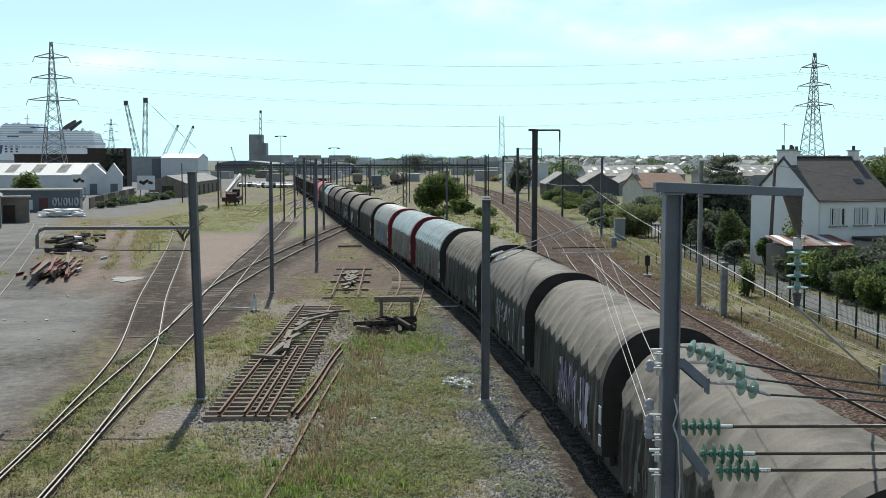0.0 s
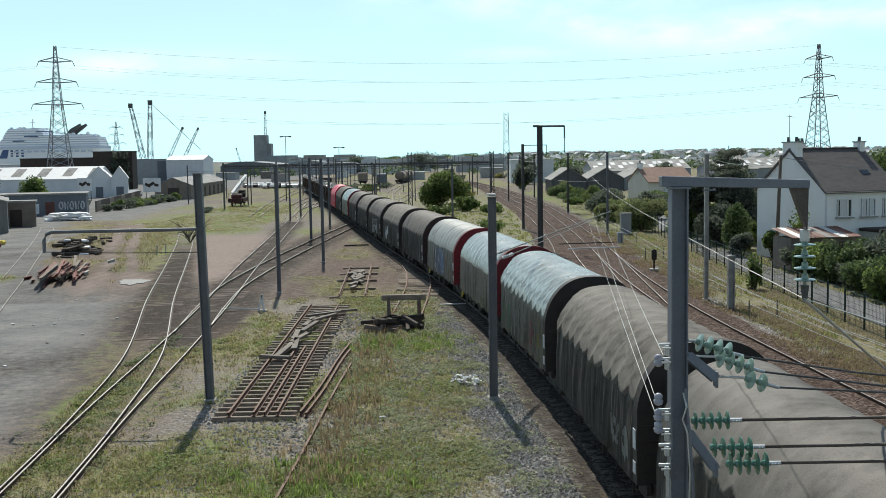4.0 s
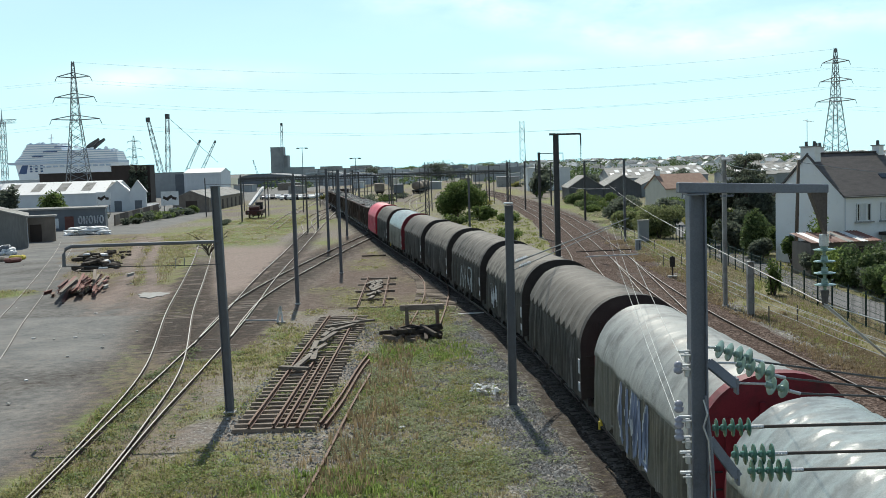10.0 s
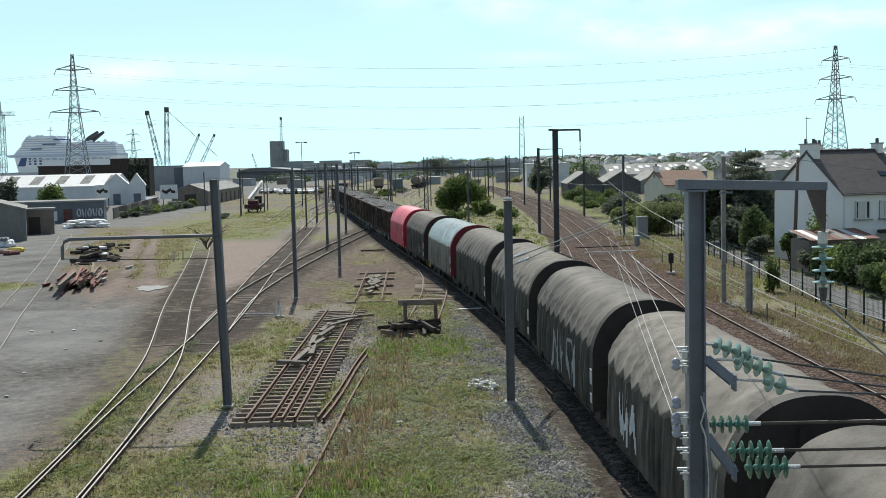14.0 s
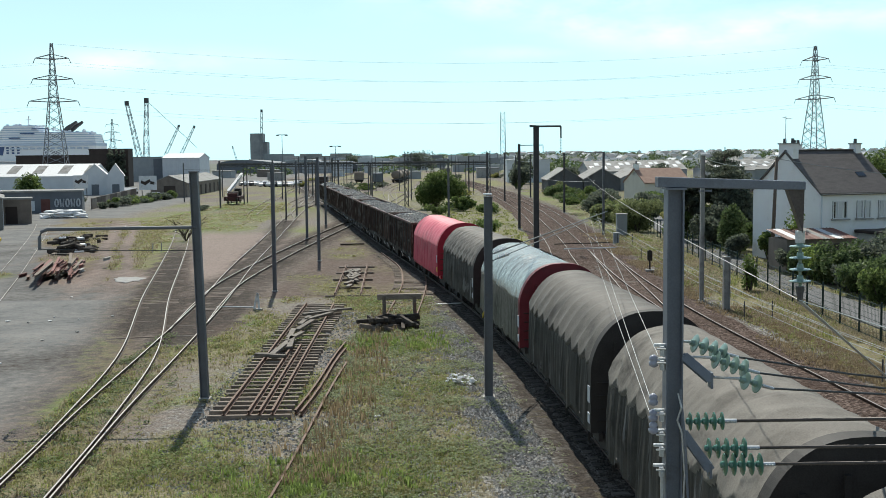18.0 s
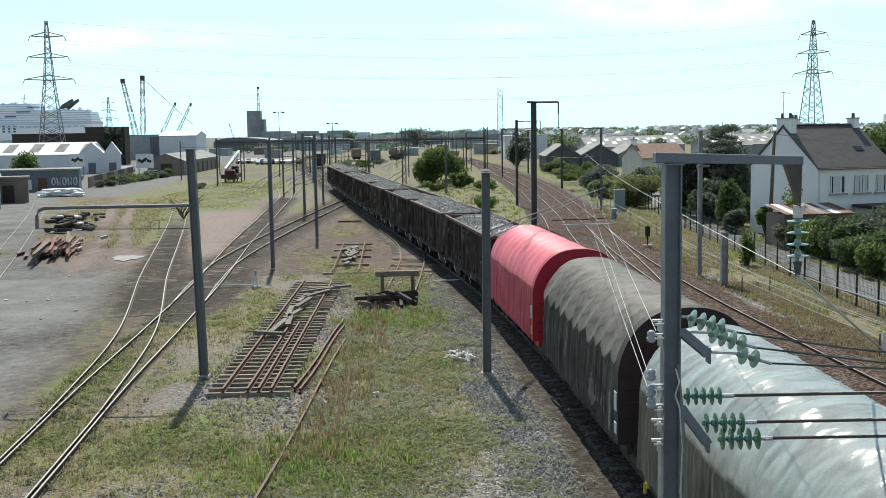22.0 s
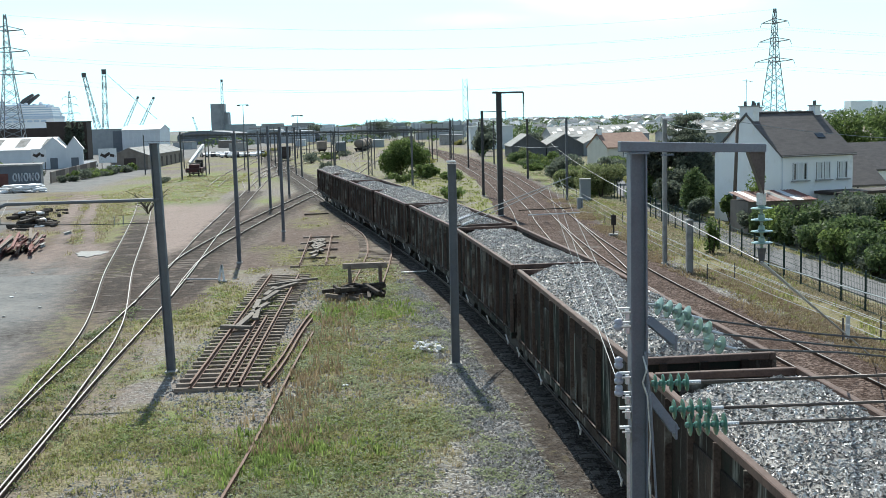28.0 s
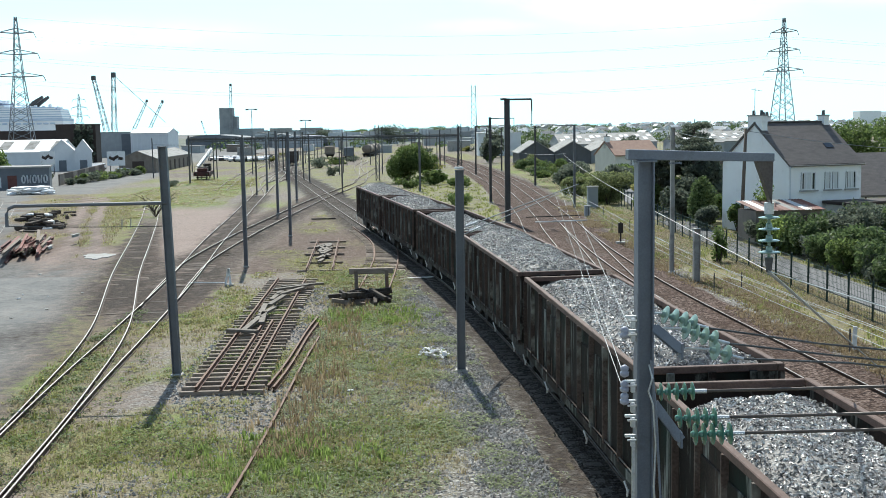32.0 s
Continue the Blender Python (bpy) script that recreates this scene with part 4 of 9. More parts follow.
def build_tracks():
    track("siding", T1, "worn siding track half sunk in weeds and soil", 1, (18, 130), ballast=0, sink=0.115, gap=0.6)
    track("siding", T2, "rusty siding track curving away beside the lot", 1, (46, 100), SLEEPER_SOIL, sink=0.115, gap=0.55)
    track("siding", T3, "dark siding track crossing over to the train's line", 1, (55, 150), SLEEPER_SOIL, sink=0.1, gap=0.3)
    sunk = track("sunken_siding", T0, "old track with its rails sunk flush in the lot", 1)
    sunk.location.z = -0.125
    track("stub_siding", T4, "short stub track with old wooden sleepers behind the buffer stop", 0, (50, 88), SLEEPER_GREY, sink=0.07)
    track("goods_line", [(x, y) for y, x in KNOTS], "goods line on which the train runs", 1, (15, 175), ballast=1.25)
    track("main_line", T6, "rust-brown main line track in ballast", 1, (62, 160), ballast=1.9, sink=0.08)
    track("main_line", T7, "rust-brown main line track in ballast", 1, (24, 150), ballast=1.9, sink=0.08)
    track("crossover", [(12.5, 87.0), (11.8, 75.0), (11.0, 62.0), (10.2, 48.0), (9.7, 34.0), (9.5, 20.0)], "turnout track leaving the main line", 1, (22, 78))


# ---------------------------------------------------------------- the train
TARP_LEN, OPEN_LEN = 12.04, 14.04


def hood_profile(n=30):
    """Half outlines of the hood, from the left foot over the crown to the right foot: (x, z)."""
    out = []
    for i in range(n + 1):
        u = i / n
        if u < 0.22:
            out.append((-1.5, 1.0 + (2.5 - 1.0) * u / 0.22))
        elif u > 0.78:
            out.append((1.5, 1.0 + (2.5 - 1.0) * (1 - u) / 0.22))
        else:
            a = math.pi * (1 - (u - 0.22) / 0.56)
            c, s = math.cos(a), math.sin(a)
            across = abs(c) ** 0.8
            out.append((1.5 * math.copysign(across, c), 2.5 + 1.45 * max(0.0, 1 - across ** 2.5) ** 0.6))
    return out


HOOD_N, HOOD_ROWS, HOOD_LEN = 124, 236, 10.1


def ridge(x, y, z):
    """Noise folded into sharp crests."""
    return 1 - 2.4 * abs(noise.noise(Vector((x, y, z))))


def hood_mesh(seed, fold, rows, crinkle):
    """The tarpaulin: hoops under its top, rows of scalloped flaps along its shoulders, and a curtain hanging in sharp folds down each side."""
    prof = hood_profile(HOOD_N)
    verts, low = [], []
    # the way up along the cloth from its left or right foot
    arc = [0.0]
    for (ax, az), (bx, bz) in zip(prof, prof[1:]):
        arc.append(arc[-1] + math.hypot(bx - ax, bz - az))
    up = [min(v, arc[-1] - v) for v in arc]

    def bow_at(y, row):
        ph = (y / 0.92 + 0.5 * row + 0.25 * noise.noise(Vector((y * 0.8, row, seed)))) % 1.0
        return 1.86 + 0.46 * row - 0.24 * (1 - abs(2 * ph - 1) ** 1.6) + 0.07 * noise.noise(Vector((y * 1.1, row, seed)))

    for j in range(HOOD_ROWS + 1):
        y = HOOD_LEN * j / HOOD_ROWS
        between = abs(math.sin(math.pi * y / HOOD_LEN * 11))
        bows = [bow_at(y, row) for row in range(rows)]
        edge = bows[0] if rows else 1.62 + 0.05 * noise.noise(Vector((y * 0.7, 1, seed)))
        for i, (x, z) in enumerate(prof):
            a = up[i]
            nx, nz = x, max(0.0, z - 2.5)
            l = math.hypot(nx, nz) or 1.0
            nx, nz = nx / l, nz / l
            d = 0.02 * noise.noise(Vector((x * 1.5, y * 1.2, seed * 3.0)))
            way = 9.0 if x > 0 else 0.0
            if a < edge:
                hang = (edge - a) / edge
                lean = y + 0.25 * hang * noise.noise(Vector((y * 0.5, way, seed)))
                d += fold * (0.06 * ridge(lean * 1.05, seed * 7 + way, z * 0.10) + 0.04 * ridge(lean * 2.6, seed * 5 + way, z * 0.16)
                             + 0.03 * noise.noise(Vector((lean * 6.5, z * 0.5, seed + way)))) * min(1.0, 0.3 + 1.4 * hang) - 0.045
                d += crinkle * 0.8 * abs(noise.noise(Vector((y * 5, z * 4, seed))))
            else:
                d -= 0.028 * between * min(1.0, (a - edge) * 1.2)
                d += crinkle * (abs(noise.noise(Vector((x * 2.6 + y * 1.9, y * 3.1 - x, seed * 3.0 + z)))) + 0.7 * abs(noise.noise(Vector((x * 7 - y * 2.6, y * 5.6, seed + z * 3)))) - 0.3)
                for row, bow in enumerate(bows):
                    if a > bow:
                        d += (0.055 if row == 0 else 0.018) * max(0.0, 1 - (a - bow) / 0.5)
            low.append(a < edge)
            lift = 0.0
            if a < 0.16:
                lift = 0.16 * noise.noise(Vector((y * 1.1, seed + way, 2))) - 0.10 * abs(math.sin(math.pi * y / 1.26)) + 0.05
            verts.append((x + nx * d, y - HOOD_LEN / 2, z + nz * d + lift))
    n = HOOD_N + 1
    faces = [(j * n + i, j * n + i + 1, (j + 1) * n + i + 1, (j + 1) * n + i) for j in range(HOOD_ROWS) for i in range(HOOD_N)]
    me = raw("hood", verts, faces)
    # faces below the edge take the side cloth, with shade in its colour
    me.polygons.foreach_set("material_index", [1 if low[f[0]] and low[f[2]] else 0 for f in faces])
    me.shade_smooth()
    return me


def end_mesh():
    """The arched end wall, a little larger than the hood, with a rim."""
    bm = bmesh.new()
    prof = hood_profile(52)
    big = [(x * 1.045, z + (0.065 if z > 2.4 else 0.0)) for x, z in prof]
    prism(big, -0.17, 0.17, bm)
    me = bpy.data.meshes.new("end_wall")
    bm.to_mesh(me)
    bm.free()
    return me


def buffers(w, y0, way):
    for x in (-0.875, 0.875):
        bm = lathe([(0.11, 0.0), (0.11, 0.42), (0.22, 0.43), (0.2, 0.5)], pose(x, y0, 1.06, -90 * way, 0, 0), 12)
        part("buffer", bm, FRAME_BLACK, w)


def wheelset_mesh():
    bm = bmesh.new()
    for x in (-0.75, 0.75):
        w = math.copysign(1, x)
        rod((x - 0.065, 0, 0.45), (x + 0.065, 0, 0.45), 0.45, n=20, bm=bm)
        rod((x - 0.09 * w, 0, 0.45), (x - 0.06 * w, 0, 0.45), 0.48, n=20, bm=bm)
    rod((-1.0, 0, 0.45), (1.0, 0, 0.45), 0.08, n=8, bm=bm)
    me = bpy.data.meshes.new("wheelset")
    bm.to_mesh(me)
    bm.free()
    me.materials.append(FRAME_BLACK)
    return me


def bogie_frame_mesh():
    bm = bmesh.new()
    for x in (-1.02, 1.02):
        prism([(-1.25, 0.48), (-0.45, 0.36), (0.45, 0.36), (1.25, 0.48), (1.25, 0.66), (0.5, 0.78), (-0.5, 0.78), (-1.25, 0.66)], x - 0.05, x + 0.05, bm, m=pose(0, 0, 0, 0, 0, 90) @ pose(0, 0, 0))
    box((0, 0, 0.72), (1.9, 0.5, 0.22), bm=bm)
    me = bpy.data.meshes.new("bogie_frame")
    bm.to_mesh(me)
    bm.free()
    me.materials.append(FRAME_BLACK)
    return me


WHEELSET, BOGIE = wheelset_mesh(), bogie_frame_mesh()


def running_gear(w, half):
    for y in (-half, half):
        b = mesh_part("bogie", BOGIE, FRAME_BLACK, w)
        b.location = (0, y, 0)
        for dy in (-0.9, 0.9):
            s = mesh_part("wheelset", WHEELSET, FRAME_BLACK, b)
            s.location = (0, dy, 0)


HOODS = [hood_mesh(*v) for v in ((1, 1.0, 1, 0.004), (2, 1.2, 3, 0.02), (3, 1.25, 1, 0.010), (4, 0.75, 0, 0.03), (5, 0.9, 0, 0.012), (6, 1.1, 4, 0.008), (7, 1.3, 2, 0.012))]
END_ME = end_mesh()


def paint(parent, hood, material, inside, label):
    """A coat of paint that follows the folds of a hood's left side wherever inside(y, z) holds."""
    n = HOOD_N + 1
    co = np.empty(len(hood.vertices) * 3)
    hood.vertices.foreach_get("co", co)
    co = co.reshape(-1, n, 3)
    at, verts, faces = {}, [], []
    for j in range(HOOD_ROWS):
        for i in range(34):
            c = (co[j, i] + co[j + 1, i + 1]) / 2
            if not inside(c[1], c[2]):
                continue
            ring = []
            for k in ((j, i), (j, i + 1), (j + 1, i + 1), (j + 1, i)):
                if k not in at:
                    at[k] = len(verts)
                    x, y, z = co[k]
                    verts.append((x - 0.012, y, z))
                ring.append(at[k])
            faces.append(ring)
    if faces:
        ob = mesh_part("painted_scrawl", raw("painted_scrawl", verts, faces), material, parent, "", True)
        tagged(ob, label, kind="stuff")


def letters(y0, y1, z0, z1, count, thick, seed):
    """Fat crossing strokes side by side, like sprayed letters that cannot be read."""
    g = random.Random(seed)
    lines = []
    for k in range(count):
        a, b = y0 + (y1 - y0) * k / count, y0 + (y1 - y0) * (k + 1.1) / count
        p = [(g.uniform(a, b), g.choice((z0, z1, (z0 + z1) / 2)) + g.uniform(-0.1, 0.1)) for _ in range(4)]
        p[0], p[1] = (a + 0.1, z0), (a + 0.15 + g.uniform(0, 0.2), z1)
        lines += list(zip(p, p[1:]))

    def inside(y, z):
        for (ay, az), (by, bz) in lines:
            dy, dz = by - ay, bz - az
            u = max(0.0, min(1.0, ((y - ay) * dy + (z - az) * dz) / (dy * dy + dz * dz + 1e-6)))
            if math.hypot(y - ay - u * dy, z - az - u * dz) < thick * (0.75 + 0.5 * noise.noise(Vector((y * 2, z * 2, seed)))):
                return True
        return False
    return inside


def smear(y0, y1, z0, z1, level, seed, tall=0.12):
    """Worn ragged colour, drawn out up and down."""
    def inside(y, z):
        if not (y0 < y < y1 and z0 < z < z1):
            return False
        fade = min(y - y0, y1 - y, (z - z0) * 1.5, (z1 - z) * 1.5)
        return noise.noise(Vector((y * 2.6, z * tall * 2.6, seed))) + 0.5 * noise.noise(Vector((y * 9, z * 4, seed))) > level - min(0.5, fade)
    return inside


FAR_END = 1         # the end that looks away down the line stays inside the hood


# on the left side of a few hoods: from and to along it, from and to up it, letters, thickness or raggedness
PAINTED = {
    8: ((-1.4, 1.9, 1.2, 2.45, 5, 0.15, PALE_BLUE, "letters", "pale blue shade of a sprayed scrawl"), (-1.3, 2.0, 1.28, 2.5, 5, 0.085, CHALK, "letters", "white sprayed scrawl")),
    10: ((-4.9, -3.2, 1.1, 2.5, 1, 0.5, FADED_YELLOW, "smear", "faded yellow paint on the folds"), (-3.0, -1.7, 1.1, 2.4, 2, 0.5, PINK, "smear", "faded pink paint on the folds"),
         (-1.4, 1.6, 1.1, 2.4, 3, 0.55, WORN_GREY, "smear", "worn grey paint on the folds"), (2.0, 4.6, 1.1, 2.4, 4, 0.6, FADED_GREEN, "smear", "worn green paint on the folds")),
    11: ((-4.8, -1.0, 1.1, 2.1, 5, 0.55, WORN_GREY, "smear", "worn pale grey paint on the folds"),),
    5: ((-2.6, 1.8, 1.15, 2.3, 6, 0.07, CLAD_GREY, "letters", "faded grey sprayed scrawl"),),
    6: ((1.7, 3.6, 1.2, 2.2, 3, 0.08, CHALK, "letters", "chalky sprayed scrawl"),),
    1: ((-4.6, -1.5, 1.1, 2.0, 7, 0.6, WORN_GREY, "smear", "worn pale grey paint on the folds"),),
    12: ((-2.7, 1.7, 1.2, 2.3, 6, 0.06, CLAD_GREY, "letters", "faded grey sprayed scrawl"),),
    13: ((-3.6, 0.6, 1.2, 2.3, 6, 0.09, PURPLE, "letters", "faded violet sprayed scrawl"), (-3.4, 0.8, 1.2, 2.3, 6, 0.04, CHALK, "letters", "thin white outline of a sprayed scrawl")),
    14: ((-4.0, 4.0, 1.1, 2.2, 2, 0.6, WORN_GREY, "smear", "worn pale grey paint on the folds"),)}


def hooded_wagon(k, hood_mat, end_mat, label, variant):
    w = thing("hooded_wagon", Matrix(), label, "freight wagon", "wagons of the goods train")
    me = HOODS[variant].copy()
    me.materials.append(hood_mat)
    # second slot: the cloth with the side's shade in its colour
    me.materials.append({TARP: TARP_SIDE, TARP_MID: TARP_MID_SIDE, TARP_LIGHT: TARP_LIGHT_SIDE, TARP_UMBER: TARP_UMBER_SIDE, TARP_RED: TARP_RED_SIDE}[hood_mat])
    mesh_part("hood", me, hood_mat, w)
    for y0, y1, z0, z1, count, thick, mat, kind, text in PAINTED.get(k, ()):
        inside = letters(y0, y1, z0, z1, count, thick, k + count) if kind == "letters" else smear(y0, y1, z0, z1, thick, k + count)
        paint(w, me, mat, inside, text)
    for y in (-5.1, 5.1):
        em = END_ME.copy()
        em.materials.append(end_mat)
        e = mesh_part("end_wall", em, end_mat, w)
        e.location = (0, y, 0)
        if y * FAR_END > 0:
            e.scale = (0.93, 0.6, 0.965)
        for x in (-0.95, -0.32, 0.32, 0.95):
            part("stiffener", box((x, math.copysign(0.19, y), 2.25), (0.09, 0.07, 2.5 if abs(x) < 0.5 else 2.0)), end_mat, e)
    bm = box((0, 0, 0.92), (2.5, 11.1, 0.22))
    for x in (-1.36, 1.36):
        box((x, 0, 0.93), (0.1, 10.9, 0.2), bm=bm)
    part("underframe", bm, END_RED if end_mat is END_RED else FRAME_BLACK, w)
    buffers(w, -5.52, -1)
    buffers(w, 5.52, 1)
    for y in (-4.6, -1.5, 1.5, 4.6):
        bm = box((-1.42, y, 0.86), (0.06, 0.16, 0.22))
        box((-1.47, y, 0.74), (0.05, 0.05, 0.22), bm=bm)
        part("latch", bm, YELLOW if y > 4 and end_mat is END_MAROON else FRAME_BLACK, w)
    part("data_plate", box((-1.585, -5.1, 1.95), (0.02, 0.24, 0.42), bevel=0.004), CHALK, w, "small pale data plate")
    part("data_plate", box((-1.585, -5.1, 1.35), (0.02, 0.22, 0.26), bevel=0.004), YELLOW if end_mat is END_RED else CHALK, w, "small data plate")
    for z in (1.3, 1.62, 1.94, 2.26):
        part("ladder_rung", rod((-1.42, -5.3, z), (-1.05, -5.3, z), 0.018, n=5), FRAME_BLACK, w)
    for x in (-1.1, 1.1):
        part("brake_pipe", rod((x, -3.0, 0.72), (x, 3.0, 0.72), 0.05, n=6), FRAME_BLACK, w)
    part("brake_tank", rod((0.2, -0.9, 0.62), (0.2, 0.9, 0.62), 0.24, n=12), FRAME_BLACK, w)
    running_gear(w, 4.0)
    return w


def open_wagon():
    w = thing("open_wagon", Matrix(), "rusty dark open wagon with ribbed steel sides", "freight wagon", "wagons of the goods train")
    L = 12.8
    for x in (-1.0, 1.0):
        rim = box((x * 1.36, 0, 3.29), (0.13, L + 0.1, 0.14), bevel=0.015)
        part("top_rim", rim, WAGON_RIM, w, "rust-brown top rim")
        part("bottom_sill", box((x * 1.37, 0, 1.08), (0.14, L, 0.2)), WAGON_SIDE, w)
        part("rope_rail", rod((x * 1.43, -L / 2 + 0.2, 1.24), (x * 1.43, L / 2 - 0.2, 1.24), 0.02, n=5), WAGON_RIB, w)
        for i in range(10):
            y0, y1 = -L / 2 + L * i / 10, -L / 2 + L * (i + 1) / 10
            part("side_panel", box((x * 1.34, (y0 + y1) / 2, 2.2), (0.05, y1 - y0, 2.1)), WAGON_SIDE, w)
            if i in (2, 3, 6, 7):
                part("side_door", box((x * 1.375, (y0 + y1) / 2, 2.08), (0.035, y1 - y0 - 0.2, 1.6), bevel=0.012), WAGON_SIDE, w)
                part("door_bar", rod((x * 1.41, (y0 + y1) / 2 + 0.25, 1.2), (x * 1.41, (y0 + y1) / 2 + 0.25, 1.75), 0.022, n=5), WAGON_RIB, w)
        for i in range(11):
            y = -L / 2 + 0.06 + (L - 0.12) * i / 10
            bm = prism([(-0.06, 0), (0.06, 0), (0.025, 0.10), (-0.025, 0.10)], 1.15, 3.24, m=Matrix())
            bmesh.ops.transform(bm, matrix=pose(x * 1.365, y, 0, 0, 0, 0) @ (Matrix(((0, 0, x, 0), (1, 0, 0, 0), (0, 1, 0, 0), (0, 0, 0, 1)))), verts=bm.verts)
            bmesh.ops.recalc_face_normals(bm, faces=bm.faces)
            part("rib", bm, WAGON_RIB, w)
    for y in (-1, 1):
        part("end_panel", box((0, y * (L / 2 - 0.03), 2.2), (2.64, 0.06, 2.1)), WAGON_SIDE, w)
        part("top_rim", box((0, y * (L / 2 - 0.02), 3.29), (2.56, 0.13, 0.135), bevel=0.015), WAGON_RIM, w, "rust-brown top rim")
        for x in (-0.8, 0.0, 0.8):
            part("rib", box((x, y * (L / 2 + 0.06), 2.2), (0.14, 0.1, 2.1)), WAGON_SIDE, w)
    part("floor", box((0, 0, 1.12), (2.66, L, 0.1)), WAGON_SIDE, w)
    bm = box((0, 0, 0.92), (2.3, L, 0.22))
    part("underframe", bm, FRAME_BLACK, w)
    buffers(w, -6.42, -1)
    buffers(w, 6.42, 1)
    for y in (-6.0, -2.4, 2.4, 6.0):
        bm = strip([(-1.56, y, 1.05), (-1.5, y - 0.05, 0.85), (-1.48, y + 0.08, 0.72), (-1.44, y + 0.16, 0.82)], 0.022)
        part("hook", bm, WHITE_PAINT, w, "pale shunting hook")
    running_gear(w, 4.6)
    return w


def scrap_mesh(seed, level):
    """A heap of shredded metal: an uneven bed and thousands of chips lying on it."""
    g = np.random.default_rng(seed)
    L, W, nx, ny = 12.5, 2.58, 16, 74
    verts = []

    def top(x, y):
        e = min(1.0, (L / 2 - abs(y)) / 1.0) ** 0.7 * (0.68 + 0.32 * min(1.0, (W / 2 - abs(x)) / 0.7))
        hump = 0.35 * noise.noise(Vector((y * 0.33, x * 0.4, seed * 2.0))) + 0.10 * noise.noise(Vector((y * 1.3, x * 1.3, seed)))
        return level - 0.75 + 0.75 * e + hump * 0.6 + 0.05 * noise.noise(Vector((y * 5, x * 5, seed)))

    for j in range(ny + 1):
        for i in range(nx + 1):
            x, y = -W / 2 + W * i / nx, -L / 2 + L * j / ny
            verts.append((x, y, top(x, y)))
    k = nx + 1
    faces = [(j * k + i, j * k + i + 1, (j + 1) * k + i + 1, (j + 1) * k + i) for j in range(ny) for i in range(nx)]
    n = 36000
    xs, ys = g.uniform(-W / 2 + 0.05, W / 2 - 0.05, n), g.uniform(-L / 2 + 0.05, L / 2 - 0.05, n)
    u = g.normal(size=(n, 3))
    u[:, 2] *= 0.6
    u /= np.linalg.norm(u, axis=1)[:, None]
    v = np.cross(u, g.normal(size=(n, 3)))
    v /= np.linalg.norm(v, axis=1)[:, None]
    s = (0.010 + 0.046 * g.random(n) ** 3)[:, None]
    c = np.array([(x, y, top(x, y) + 0.02) for x, y in zip(xs, ys)])
    wv = np.cross(u, v) * s * 0.35
    q = np.stack([c - u * s, c - v * s * 0.42 + wv, c + u * s, c + v * s * 0.5 + wv], 1).reshape(-1, 3)
    base = len(verts)
    verts += [tuple(p) for p in q]
    faces += [(base + 4 * i, base + 4 * i + 1, base + 4 * i + 2, base + 4 * i + 3) for i in range(n)]
    me = raw("scrap_load", verts, faces)
    me.polygons.foreach_set("material_index", [1] * (nx * ny) + [0] * n)
    return me


def scrap_material():
    m = bpy.data.materials.new("shredded_scrap_chips")
    m.use_nodes = True
    nt = m.node_tree
    sh = nt.nodes["Principled BSDF"]
    geo = nt.nodes.new("ShaderNodeNewGeometry")
    r = nt.nodes.new("ShaderNodeValToRGB")
    stops = [(0.0, (0.08, 0.078, 0.075)), (0.26, (0.20, 0.19, 0.178)), (0.42, (0.42, 0.405, 0.385)), (0.60, (0.68, 0.665, 0.64)), (0.88, (0.88, 0.87, 0.85)), (1.0, (0.36, 0.27, 0.22))]
    while len(r.color_ramp.elements) < len(stops):
        r.color_ramp.elements.new(0.5)
    for e, (p, c) in zip(r.color_ramp.elements, stops):
        e.position, e.color = p, (*c, 1)
    nt.links.new(geo.outputs["Random Per Island"], r.inputs[0])
    nt.links.new(r.outputs[0], sh.inputs["Base Color"])
    sh.inputs["Roughness"].default_value = 0.42
    sh.inputs["Metallic"].default_value = 0.2
    return m


WAGONS = []          # each keyed thing: its offset along the train, its length and its half bogie distance


def build_train():
    light, mid = {2, 9, 10}, {8}
    maroon = {2, 8, 9}
    for k in range(0, 17):
        variant = 3 if k in light else 4 if k == 0 or k in mid else (6, 5, 2, 0, 6)[k % 5]
        if k == 10:
            variant = 1
        if k == 0:
            mat, end, label = TARP_RED, END_RED, "hooded wagon with a clean pink-red tarpaulin and red ends"
        elif k in light:
            mat, end, label = TARP_LIGHT, END_MAROON if k in maroon else END_DARK, "hooded wagon with a pale grey-green shiny tarpaulin"
        elif k in mid:
            mat, end, label = TARP_MID, END_MAROON, "hooded wagon with a grey tarpaulin and white scrawl on its side"
        else:
            mat, end, label = (TARP_UMBER if k in (1, 3, 5, 7, 12, 15) else TARP), END_DARK, "hooded wagon with a dirty grey-brown tarpaulin"
        w = hooded_wagon(k, mat, end, label, variant)
        WAGONS.append((w, -TARP_LEN * k, TARP_LEN, 4.0))
    first = open_wagon()
    scrap = scrap_material()
    loads = [scrap_mesh(s, lv) for s, lv in ((1, 3.42), (2, 3.5), (3, 3.38))]
    for me in loads:
        me.materials.append(scrap)
        me.materials.append(SCRAP)
    for j in range(8):
        w = first if j == 0 else copy_thing(first, Matrix())
        s = TARP_LEN + OPEN_LEN * j
        WAGONS.append((w, s, OPEN_LEN, 4.6))
        load = new("scrap_load", loads[j % 3])
        tagged(load, "heap of shredded pale metal scrap in an open wagon", "scrap metal", "scrap loads", "stuff")
        WAGONS.append((load, s, OPEN_LEN, 4.6))
    return first


def motions():
    """The train rolls towards the camera."""
    for ob, s, length, half in WAGONS:
        rows = []
        for i in range(33):
            t = float(i)
            a = train_at(t) + s
            rows.append((t, wagon_pose(a, a + length, half)))
        walk(ob, rows)


